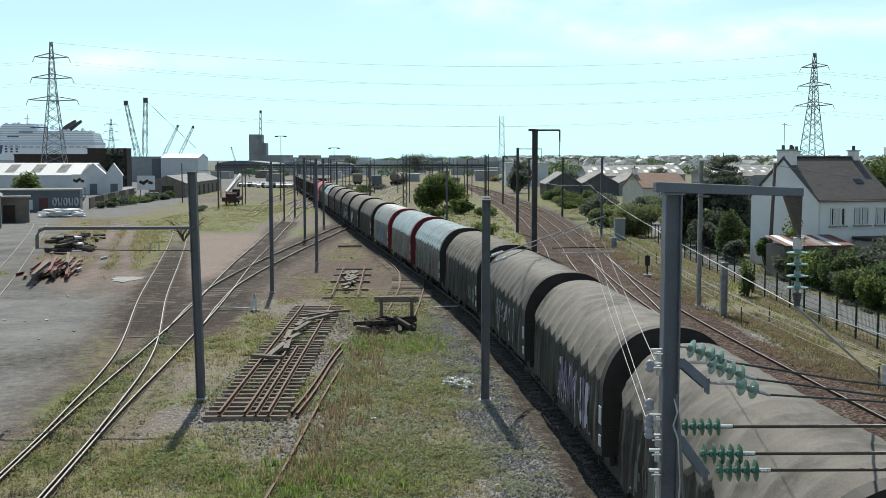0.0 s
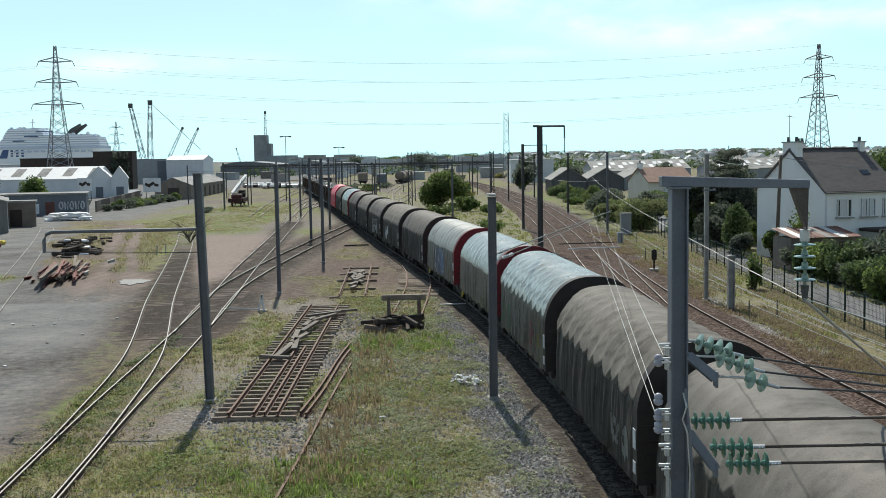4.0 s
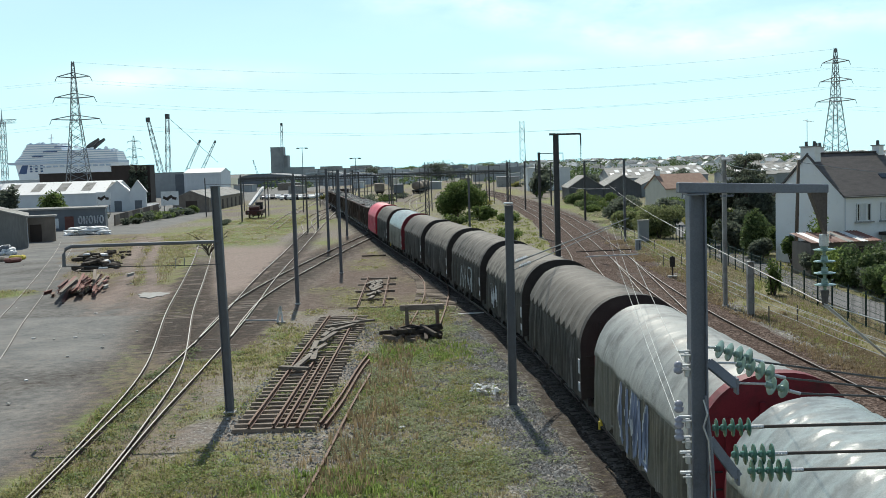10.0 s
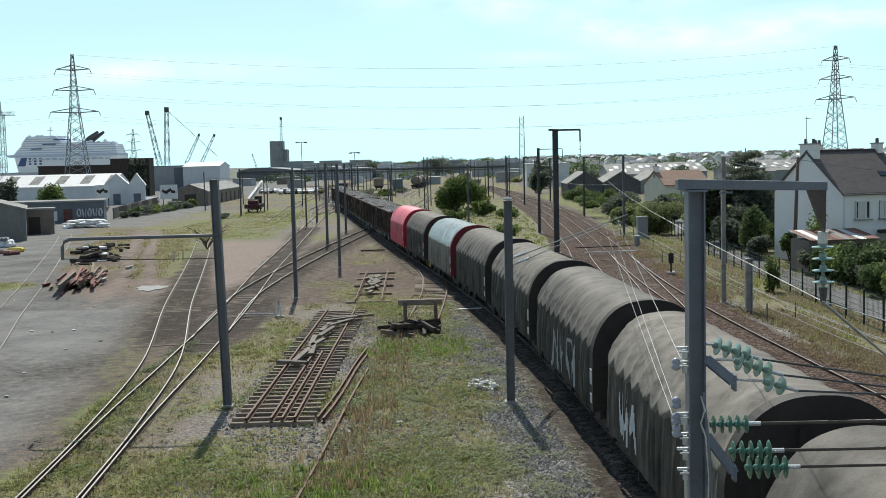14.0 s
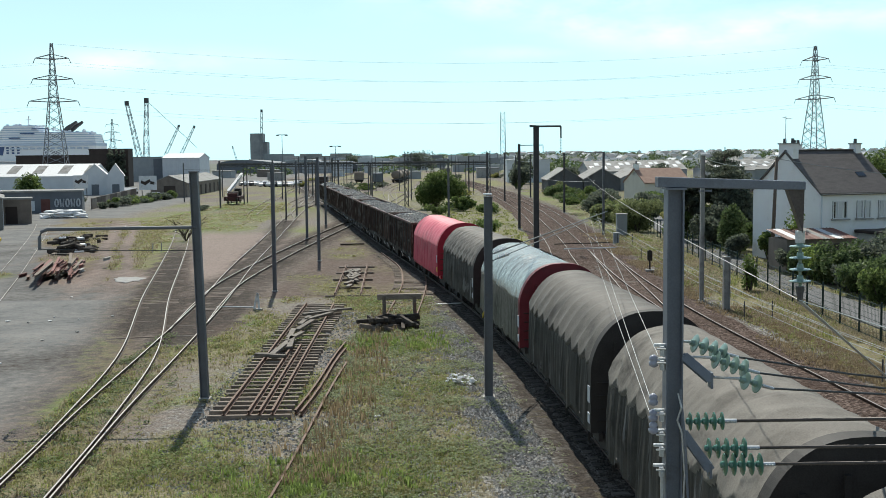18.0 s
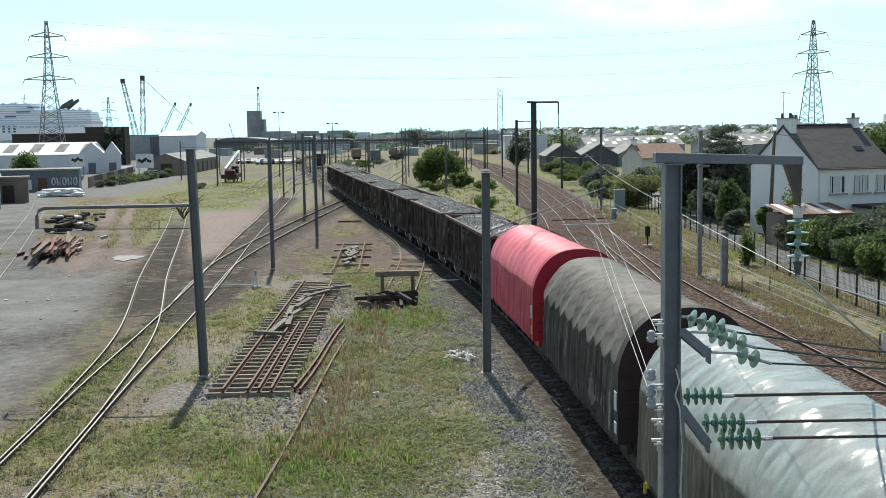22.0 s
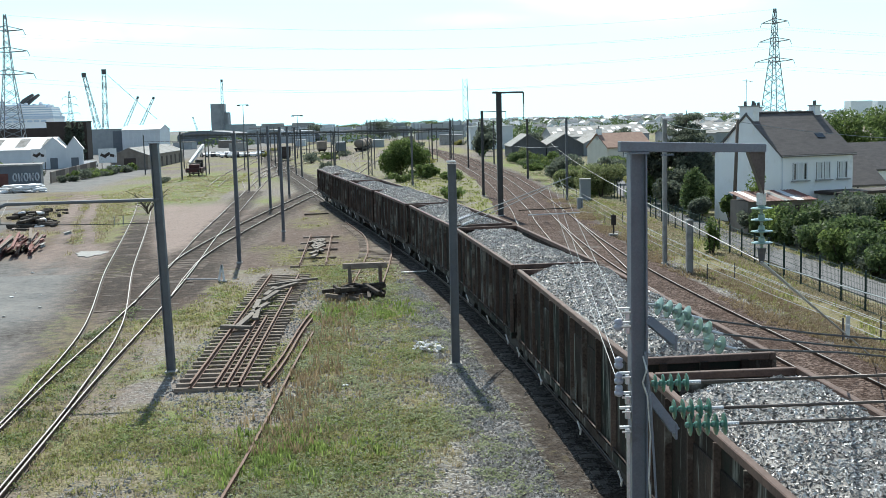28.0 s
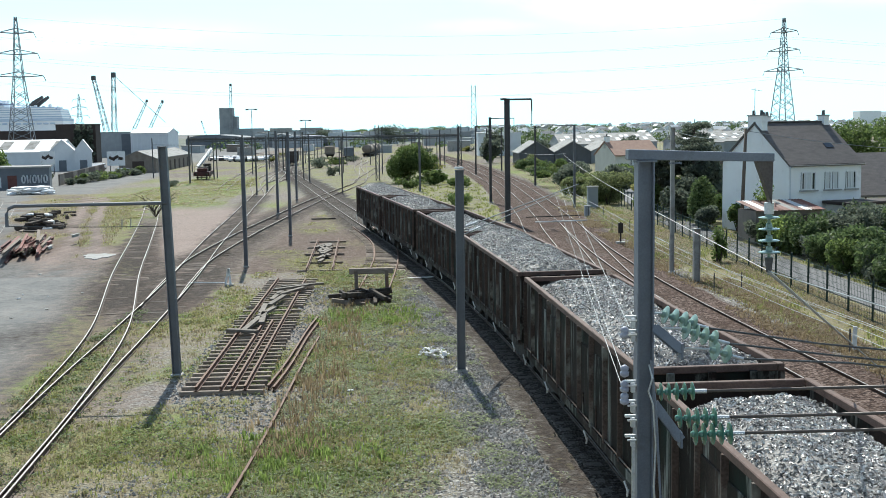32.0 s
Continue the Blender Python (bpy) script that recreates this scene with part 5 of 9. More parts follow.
# ---------------------------------------------------------------- masts, gantries and wires
def h_beam(p, q, w, d, bm=None, side=None):
    """An H-section from p to q: w across its flanges, d deep."""
    bm = bm or bmesh.new()
    p, q = Vector(p), Vector(q)
    z = (q - p).normalized()
    x = Vector(side or (1, 0, 0))
    x = (x - z * x.dot(z)).normalized()
    y = z.cross(x)
    m = Matrix((x, y, z)).transposed().to_4x4()
    m.translation = (p + q) / 2
    h = (q - p).length
    f, t, a, b = 0.09 * d, 0.045 * w, w / 2, d / 2
    ring = [(-a, -b), (a, -b), (a, -b + f), (t, -b + f), (t, b - f), (a, b - f), (a, b), (-a, b), (-a, b - f), (-t, b - f), (-t, -b + f), (-a, -b + f)]
    lo = [bm.verts.new(m @ Vector((u, v, -h / 2))) for u, v in ring]
    hi = [bm.verts.new(m @ Vector((u, v, h / 2))) for u, v in ring]
    bm.faces.new(lo[::-1])
    bm.faces.new(hi)
    for i in range(12):
        bm.faces.new((lo[i], lo[(i + 1) % 12], hi[(i + 1) % 12], hi[i]))
    bmesh.ops.recalc_face_normals(bm, faces=bm.faces)
    return bm


def disc_string(p, q, n, r, bm=None):
    """Glass discs on a line from p to q."""
    bm = bm or bmesh.new()
    p, q = Vector(p), Vector(q)
    rot = (q - p).to_track_quat("Z", "Y").to_matrix().to_4x4()
    step = (q - p).length / n
    prof = []
    for i in range(n):
        c = (i + 0.5) * step
        prof += [(u, c + v) for u, v in ((0.018, -step * 0.49), (0.034, -step * 0.42), (0.038, -step * 0.16), (0.042, -0.010), (r * 0.6, -0.007), (r * 0.94, -0.001), (r, 0.005), (r * 0.94, 0.010), (r * 0.5, 0.008), (0.034, 0.014), (0.018, step * 0.24), (0.018, step * 0.49))]
    lathe(prof, Matrix.Translation(p) @ rot, 18, bm)
    return bm


def wire(a, b, sag=0.0, r=0.012, n=8):
    a, b = Vector(a), Vector(b)
    return [tuple(a.lerp(b, i / n) - Vector((0, 0, 4 * sag * (i / n) * (1 - i / n)))) for i in range(n + 1)]


def cable(name, a, b, sag, r, material, label, group="overhead wires"):
    return solid(name, strip(wire(a, b, sag), r, 5), material, Matrix(), label, "overhead wire", group)


def build_near_gantry():
    Y = 12.0
    g = thing("catenary_gantry", pose(2.535, Y, 0), "blue-grey steel catenary mast with a cantilever beam and green glass insulators", "catenary mast")
    part("mast", h_beam((0, 0, 0), (0.0, 0, 7.67), 0.215, 0.187, side=(0, 1, 0)), GANTRY_BLUE, g)
    part("foundation", box((0, 0, 0.1), (0.8, 0.8, 0.3), bevel=0.03), CONCRETE, g)
    bm = prism([(-0.197, 7.68), (1.425, 7.635), (1.425, 7.728), (-0.197, 7.796)], -0.09, 0.09)
    bmesh.ops.bevel(bm, geom=list(bm.edges), offset=0.008, segments=1, affect="EDGES")
    part("beam", bm, GANTRY_BLUE, g)
    part("beam_plate", box((0.0, -0.005, 7.662), (0.23, 0.23, 0.02)), GANTRY_BLUE, g)
    bm = prism([(1.235, 7.64), (1.42, 7.635), (1.415, 7.26), (1.41, 7.16), (1.375, 7.26)], -0.06, 0.06)
    part("hanger_bracket", bm, ROD, g, "dark brown hanger bracket")
    s = part("insulator_string", disc_string((1.40, 0.0, 7.08), (1.41, 0.0, 6.56), 4, 0.12), PALE_GLASS, g, "hanging pale glass insulator string")
    part("cap", rod((1.40, 0, 7.18), (1.40, 0, 7.05), 0.055, 0.055), CLAMP, s)
    part("cap", rod((1.41, 0, 6.56), (1.41, 0, 6.40), 0.05, 0.03), DARK_STEEL, s)
    # brackets on the mast and the three tubes held by insulators
    for z, dz, x1 in ((5.60, -0.16, 0.40), (4.74, -0.32, 0.40)):
        part("arm", h_beam((0.1, -0.05, z + 0.2), (x1, -0.10, z + dz + 0.1), 0.10, 0.14), GANTRY_BLUE, g)
        part("arm_plate", box((x1, -0.1, z + dz + 0.1), (0.03, 0.14, 0.18), bevel=0.004), GANTRY_BLUE, g)
    for z, x0, x1, r in ((5.045, 0.15, 0.60, 0.105), (4.735, 0.36, 0.86, 0.118), (4.545, 0.54, 1.04, 0.128)):
        t = part("tube", rod((x1, 0, z), (8.5, 0.0, z + 0.03), 0.019, n=10), ROD, g, "brown steel tube", True)
        part("insulator_string", disc_string((x0, 0, z), (x1, 0, z), 5, r), GREEN_GLASS, t, "green glass insulator string")
        part("socket", rod((x1 - 0.02, 0, z), (x1 + 0.12, 0, z), 0.027, n=8), CLAMP, t)
        for k in range(3):
            part("bolt", rod((x1 + 0.02 + 0.035 * k, -0.045, z), (x1 + 0.02 + 0.035 * k, 0.045, z), 0.009, n=6), CLAMP, t)
    # three strings side by side that pull the cables away to the right
    for x0, z0, x1, z1, n, y, drop in ((0.22, 5.925, 0.66, 5.775, 4, 0.14, 0.36), (0.44, 5.755, 0.88, 5.605, 4, 0.06, 0.33), (0.74, 5.53, 1.02, 5.44, 2, -0.02, 0.24)):
        t = part("tension_string", disc_string((x0, y, z0), (x1, y + 0.06, z1), n, 0.108), PALE_GLASS, g, "pale green glass tension insulators")
        part("socket", rod((x1 - 0.02, y + 0.06, z1), (x1 + 0.13, y + 0.08, z1 - 0.045), 0.02, n=8), CLAMP, t)
        part("cable", strip([(x1 + 0.1, y + 0.07, z1 - 0.04), (x1 + 1.6, y + 0.6, z1 - drop), (x1 + 8.0, y + 3.0, z1 - 1.5)], 0.013, 6), WIRE_DARK, t)
        part("link", rod((0.12 if n > 2 else 0.36, 0.0, z0 + 0.03 if n > 2 else z0 + 0.02), (x0 + 0.02, y, z0), 0.014, n=6), CLAMP, t)
    # clamps, bells and their jumpers on the left flange
    for z in (5.92, 5.76, 5.18, 4.95, 4.78, 4.55):
        c = part("clamp", box((-0.15, -0.02, z), (0.13, 0.05, 0.03), bevel=0.004), CLAMP, g)
        part("clamp_jaw", box((-0.135, -0.07, z - 0.06), (0.05, 0.05, 0.11), bevel=0.006), CLAMP, c)
        part("bolt", rod((-0.2, -0.1, z - 0.03), (-0.1, -0.1, z - 0.03), 0.012, n=6), CLAMP, c)
    for z in (5.74, 5.30, 5.12, 4.98):
        part("bell_insulator", lathe([(0.02, -0.07), (0.05, -0.05), (0.055, -0.01), (0.035, 0.0), (0.05, 0.02), (0.045, 0.05), (0.02, 0.07)], pose(-0.22, -0.02, z), 12), PORCELAIN, g, "lilac-grey porcelain bell", True)
    part("jumper", strip([(0.03, -0.15, 5.4), (0.06, -0.19, 5.25), (0.02, -0.17, 5.1), (0.07, -0.19, 4.95), (0.10, -0.2, 4.5), (0.08, -0.2, 4.0), (0.14, -0.2, 3.2)], 0.012, 6), CLAMP, g)
    part("earth_strap", box((-0.135, -0.1, 2.3), (0.03, 0.03, 4.4)), CLAMP, g)
    part("stay", strip([(0.05, -0.16, 5.45), (0.10, -0.2, 4.9), (0.15, -0.25, 3.8), (0.2, -0.25, 2.6)], 0.014, 6), GANTRY_BLUE, g)
    

def plain_mast(x, y, h, w, label, lean=(0, 0), mat=None, arm=None, foot=True):
    g = thing("mast", pose(x, y, 0), label, "catenary mast", "masts of the yard")
    part("post", h_beam((0, 0, 0), (lean[0], lean[1], h), w, w * 1.1, side=(0, 1, 0)), mat or STEEL_POST, g)
    part("cap", box((lean[0], lean[1], h + 0.015), (w * 1.2, w * 1.2, 0.03)), mat or STEEL_POST, g)
    if foot:
        part("foundation", box((0, 0, 0.02), (w * 1.7, w * 1.7, 0.1), bevel=0.02), CONCRETE, g)
    return g


def arm_right(g, z, length, r=0.05, drop=0.8, mat=None, way=1):
    bm = strip([(0, 0, z), (way * length, 0, z)], r, 6)
    part("arm", bm, mat or STEEL_POST, g)
    part("hanger", strip([(way * length, 0, z), (way * length, 0, z - drop)], r * 0.8, 6), mat or STEEL_POST, g)


def build_masts():
    # the mast beside the sidings, with a bent pipe arm over the lot
    g = plain_mast(-8.1, 35.8, 7.6, 0.24, "slim dark steel mast with a bent pipe arm over the lot", (-0.16, 0))
    bm = strip([(-0.1, 0, 5.78), (-5.05, 0, 5.76), (-5.25, 0, 5.68), (-5.33, 0, 5.5), (-5.34, 0, 5.08)], 0.06, 8)
    part("pipe_arm", bm, STEEL_POST, g)
    part("stay_wire", strip(wire((-5.3, 0, 5.1), (-0.1, 0, 5.02), 0.03), 0.014), WIRE_DARK, g)
    g = plain_mast(1.4, 35.6, 6.68, 0.25, "slim grey steel mast on gravel beside the goods line", (0.02, 0))
    lamp = part("cap_light", box((0.0, 0, 6.78), (0.3, 0.2, 0.06), bevel=0.015), WHITE_PAINT, g, "white cap")
    # an arm reaches from it over the train
    part("cantilever", strip([(0.05, 0, 4.78), (7.6, 24.4, 4.9)], 0.024, 6), WIRE_DARK, g)
    part("cantilever", strip([(0.05, 0, 4.55), (5.8, 19.0, 4.72)], 0.018, 6), WIRE_DARK, g)
    for i, (x, z) in enumerate(((0.35, 4.95), (0.5, 4.7))):
        part("insulator_string", disc_string((x - 0.1, (x - 0.1) * 3.2, 4.8 - 0.23 * i), (x + 0.35, (x + 0.35) * 3.2, 4.8 - 0.23 * i), 5, 0.065), WHITE_PAINT, g, "small white insulators")
    for x, y, h, w in ((-10.3, 65.0, 7.7, 0.2), (-9.8, 83.9, 8.0, 0.2), (-13.7, 107.4, 8.1, 0.22), (-14.3, 130.0, 8.0, 0.22), (0.5, 142.0, 7.6, 0.25), (-20.5, 150.0, 7.5, 0.22)):
        g = plain_mast(x, y, h, w, "slim dark steel mast between the sidings")
    # masts of the main line
    g = plain_mast(8.1, 118.0, 9.2, 0.26, "dark steel catenary mast with a short arm beside the main line", mat=DARK_STEEL)
    arm_right(g, 9.1, 2.6, 0.05, 1.2, DARK_STEEL)
    g = plain_mast(7.8, 92.5, 10.5, 0.42, "tall heavy steel catenary mast with a cantilever beside the main line", mat=DARK_STEEL)
    arm_right(g, 10.45, 2.1, 0.09, 1.0, DARK_STEEL)
    part("insulator_string", disc_string((2.1, 0, 9.6), (2.1, 0, 8.2), 6, 0.14), DARK_STEEL, g, "dark insulator string")
    part("arm_end", box((-0.3, 0, 10.47), (0.5, 0.2, 0.18)), DARK_STEEL, g)
    g = plain_mast(15.7, 107.4, 8.2, 0.2, "grey catenary mast at the edge of the main line")
    arm_right(g, 8.2, 1.9, 0.04, 0.1, None, -1)
    g = plain_mast(14.0, 59.0, 7.9, 0.2, "grey catenary mast in dry grass beside the main line", mat=CONCRETE)
    part("bracket", box((0.15, 0, 6.0), (0.7, 0.1, 0.1)), GANTRY_BLUE, g)
    part("bracket", box((-0.1, 0, 6.3), (0.8, 0.06, 0.06)), WHITE_PAINT, g)
    plain_mast(14.35, 55.1, 2.75, 0.3, "short grey concrete post in dry grass", mat=CONCRETE, foot=False)
    for x, y, h in ((10.5, 190.0, 8.5), (16.5, 150.0, 8.2), (16.2, 205.0, 8.2), (9.5, 240.0, 8.5), (4.8, 215.0, 8), (17.0, 260, 8)):
        g = plain_mast(x, y, h, 0.24, "far catenary mast beside the main line", mat=DARK_STEEL)
        arm_right(g, h - 0.1, 2.2, 0.05, 1.0, DARK_STEEL)
    # wooden pole in front of the house
    g = thing("utility_pole", pose(23.4, 77.5, 0), "brown wooden utility pole in front of the white house", "utility pole")
    part("pole", rod((0, 0, 0), (0.25, 0, 7.75), 0.15, 0.11, 10), WOOD_POLE, g, "", True)


def lattice(p, q, w, bm, cell, r=0.03, w1=None):
    """A four-legged lattice from p to q, w wide at the foot and w1 at the top."""
    p, q = Vector(p), Vector(q)
    z = (q - p).normalized()
    x = Vector((1, 0, 0)) if abs(z.x) < 0.9 else Vector((0, 1, 0))
    x = (x - z * x.dot(z)).normalized()
    y = z.cross(x)
    h = (q - p).length
    n = max(2, int(h / cell))
    w1 = w if w1 is None else w1

    def corner(i, k):
        u = i / n
        ww = (w + (w1 - w) * u) / 2
        sx, sy = ((-1, -1), (1, -1), (1, 1), (-1, 1))[k % 4]
        return p + z * (h * u) + x * (sx * ww) + y * (sy * ww)

    for i in range(n):
        for k in range(4):
            rod(corner(i, k), corner(i + 1, k), r, n=4, bm=bm, caps=False)
            rod(corner(i, k), corner(i + 1, k + 1), r * 0.7, n=3, bm=bm, caps=False)
            if i % 2 == 0:
                rod(corner(i, k + 1), corner(i + 1, k), r * 0.7, n=3, bm=bm, caps=False)
    return bm


def pylon(x, y, h, base, label, turn=0.0):
    g = thing("pylon", pose(x, y, 0, 0, 0, turn), label, "electricity pylon", "electricity pylons")
    bm = lattice((0, 0, 0), (0, 0, h * 0.62), base, bmesh.new(), h * 0.055, h * 0.0034, base * 0.32)
    lattice((0, 0, h * 0.62), (0, 0, h), base * 0.32, bm, h * 0.04, h * 0.0027, base * 0.08)
    part("tower", bm, PYLON, g)
    for z, l in ((h * 0.60, 0.16), (h * 0.75, 0.13), (h * 0.89, 0.11)):
        for s in (-1, 1):
            for d in (-1, 1):
                part("arm_bar", rod((0, d * base * 0.1, z), (s * l * h, 0, z + 0.3), h * 0.003, n=4), PYLON, g)
                part("arm_bar", rod((0, d * base * 0.08, z + h * 0.035), (s * l * h, 0, z + 0.3), h * 0.0025, n=4), PYLON, g)
        for s in (-1, 1):
            part("insulator", strip([(s * l * h, 0, z + 0.3), (s * (l * h + 0.6), 0, z - 1.1)], 0.08, 4), DARK_STEEL, g)
    return g


def build_portal():
    """The long lattice beam over the far tracks."""
    g = thing("signal_portal", pose(0, 174.0, 0), "long dark lattice portal beam spanning the far tracks", "catenary portal")
    part("beam", lattice((-36, 0, 6.9), (7.0, 0, 6.9), 0.55, bmesh.new(), 0.9, 0.05), DARK_STEEL, g)
    part("beam_chord", box((-14.5, 0, 6.95), (43, 0.12, 0.22)), DARK_STEEL, g)
    for x in (-36, -27.5, -17.0, -6.1, 7.0):
        if x < -10:
            part("leg", rod((x, 0, 0), (x, 0, 7.6), 0.14, n=8), DARK_STEEL, g)
        else:
            tagged(part("leg", lattice((x, 0, 0), (x, 0, 8.8), 0.6, bmesh.new(), 1.0, 0.06), DARK_STEEL, g), kind="stuff")
    for x in (-31, -22, -12, 0.5):
        part("drop_post", rod((x, 0, 6.6), (x, 0, 5.0), 0.06, n=6), DARK_STEEL, g)


def build_wires():
    # wires from the near mast away to the tall mast and on
    for p, q, s in (((2.29, 12.0, 5.30), (8.1, 61.0, 4.75), 0.1), ((2.29, 12.0, 5.12), (7.7, 60.0, 4.4), 0.1), ((2.37, 12.0, 5.80), (8.6, 62.0, 4.8), 0.1)):
        cable("contact_wire", p, q, s, 0.0045, WIRE, "pale overhead wire running along the goods line")
    for x1, z1 in ((9.9, 8.2), (12.8, 5.8)):
        cable("contact_wire", (x1, 92.5, z1), (x1 + 2.0, 190.0, z1 - 0.8), 0.6, 0.013, WIRE, "pale overhead wire above the main line")
    # feeders along the lane
    cable("feeder_cable", (3.93, 12.0, 6.41), (13.1, 107.0, 6.9), 0.45, 0.0065, WIRE, "pale feeder cable from the hanging insulator")
    cable("feeder_cable", (3.93, 12.0, 6.41), (2.7, -6.0, 7.5), 0.05, 0.0065, WIRE, "pale feeder cable running on past the gantry")
    cable("feeder_cable", (9.9, 92.5, 8.2), (13.1, 107.0, 6.9), 0.1, 0.011, WIRE, "pale feeder cable near the tall mast")
    # signal wires strung low along stakes beside the main line
    for off, z in ((2.55, 0.75), (3.0, 0.85), (3.45, 0.95), (3.9, 0.7)):
        pts = [(line_x(T7, y) + off, y, z - 0.04 * (k % 2)) for k, y in enumerate(range(18, 128, 5))]
        solid("signal_wire", strip(pts, 0.013, 4), WIRE, Matrix(), "thin pale signal wire strung low along stakes", "signal wire", "signal wires")
    # a steel guy from the hanging insulator down to the grass
    solid("guy_rod", strip([(3.94, 12.0, 6.40), (14.8, 34.0, 0.2)], 0.020, 6), WIRE, Matrix(), "pale steel guy rod slanting down to the grass", "guy rod")
    # high voltage lines between the pylons
    for z, l in ((24.0, 6.4), (30.0, 5.2), (35.6, 4.4)):
        for s in (-1, 1):
            cable("power_line", (-103.5 + s * l, 290.0, z - 2), (110.1 + s * l, 325.0, z - 2), 5.0, 0.019, WIRE, "thin power line high over the yard", "power lines")
            cable("power_line", (-103.5 + s * l, 290.0, z - 2), (-330.0 + s * l, 260.0, z - 2), 5.0, 0.019, WIRE, "thin power line high over the yard", "power lines")
            cable("power_line", (110.1 + s * l, 325.0, z - 2), (330.0 + s * l, 350.0, z - 2), 5.0, 0.019, WIRE, "thin power line high over the yard", "power lines")
    cable("power_line", (-103.5, 290.0, 38.6), (110.1, 325.0, 39.0), 5.0, 0.022, WIRE, "thin power line high over the yard", "power lines")
    # a house line
    cable("house_line", (23.6, 77.5, 7.6), (46.0, 70.0, 6.2), 0.8, 0.02, WIRE, "thin house line from the wooden pole")
    cable("house_line", (23.6, 77.5, 7.6), (14.0, 59.0, 7.8), 0.5, 0.02, WIRE, "thin house line from the wooden pole")


# ---------------------------------------------------------------- houses and sheds
def window(parent, x, z, w, h, panes=2, y=0.0, sill=True):
    """A window set in a wall that faces -y."""
    f = part("window", box((x, y + 0.06, z), (w, 0.05, h)), WINDOW, parent)
    bm = box((x, y - 0.005, z + h / 2 - 0.03), (w, 0.06, 0.06))
    box((x, y - 0.005, z - h / 2 + 0.03), (w, 0.06, 0.06), bm=bm)
    for i in range(panes + 1):
        box((x - w / 2 + 0.03 + (w - 0.06) * i / panes, y - 0.007, z), (0.06, 0.062, h), bm=bm)
    part("window_frame", bm, FRAME_WHITE, f)
    if h > 1.0:
        part("curtain", box((x, y + 0.03, z), (w * 0.62, 0.02, h * 0.96)), CURTAIN, f, "pale curtain behind the pane")
    if sill:
        part("window_sill", box((x, y - 0.08, z - h / 2 - 0.06), (w + 0.3, 0.2, 0.1)), CONCRETE, f)
    return f


def gable_house(name, m, w, d, eave, ridge, wall, roof, label, group="", over=0.25, along_x=True):
    """A house: w along its front (x), d deep (y); the ridge runs along x."""
    g = thing(name, m, label, "house" if "house" in name else "building", group)
    bm = prism([(0, 0), (d, 0), (d, eave), (d / 2, ridge), (0, eave)], 0, w, m=Matrix(((0, 1, 0, 0), (1, 0, 0, 0), (0, 0, 1, 0), (0, 0, 0, 1))))
    part("wall", bm, wall, g)
    rise = ridge - eave
    k = over * rise / (d / 2)
    for s in (0, 1):
        a = (-over, eave - k) if s == 0 else (d + over, eave - k)
        b = (d / 2, ridge)
        prof = [a, b, (b[0], b[1] + 0.16), (a[0], a[1] + 0.16)]
        bm = prism(prof, -over * 0.6, w + over * 0.6, m=Matrix(((0, 1, 0, 0), (1, 0, 0, 0), (0, 0, 1, 0), (0, 0, 0, 1))))
        part("roof", bm, roof, g)
    return g


def chimney(g, x, y, z0, z1, w, d, pots=2):
    c = part("chimney", box((x, y, (z0 + z1) / 2), (w, d, z1 - z0)), RENDER_WHITE, g)
    part("chimney_cap", box((x, y, z1 + 0.04), (w + 0.14, d + 0.14, 0.09)), CONCRETE, c)
    for i in range(pots):
        px = x + (i - (pots - 1) / 2) * 0.5 * (w if w > d else 0) / 0.9
        py = y + (i - (pots - 1) / 2) * 0.5 * (d if d >= w else 0) / 0.9
        part("chimney_pot", rod((px, py, z1 + 0.08), (px, py, z1 + 0.42), 0.13, 0.11, 8), DARK_STEEL, c)


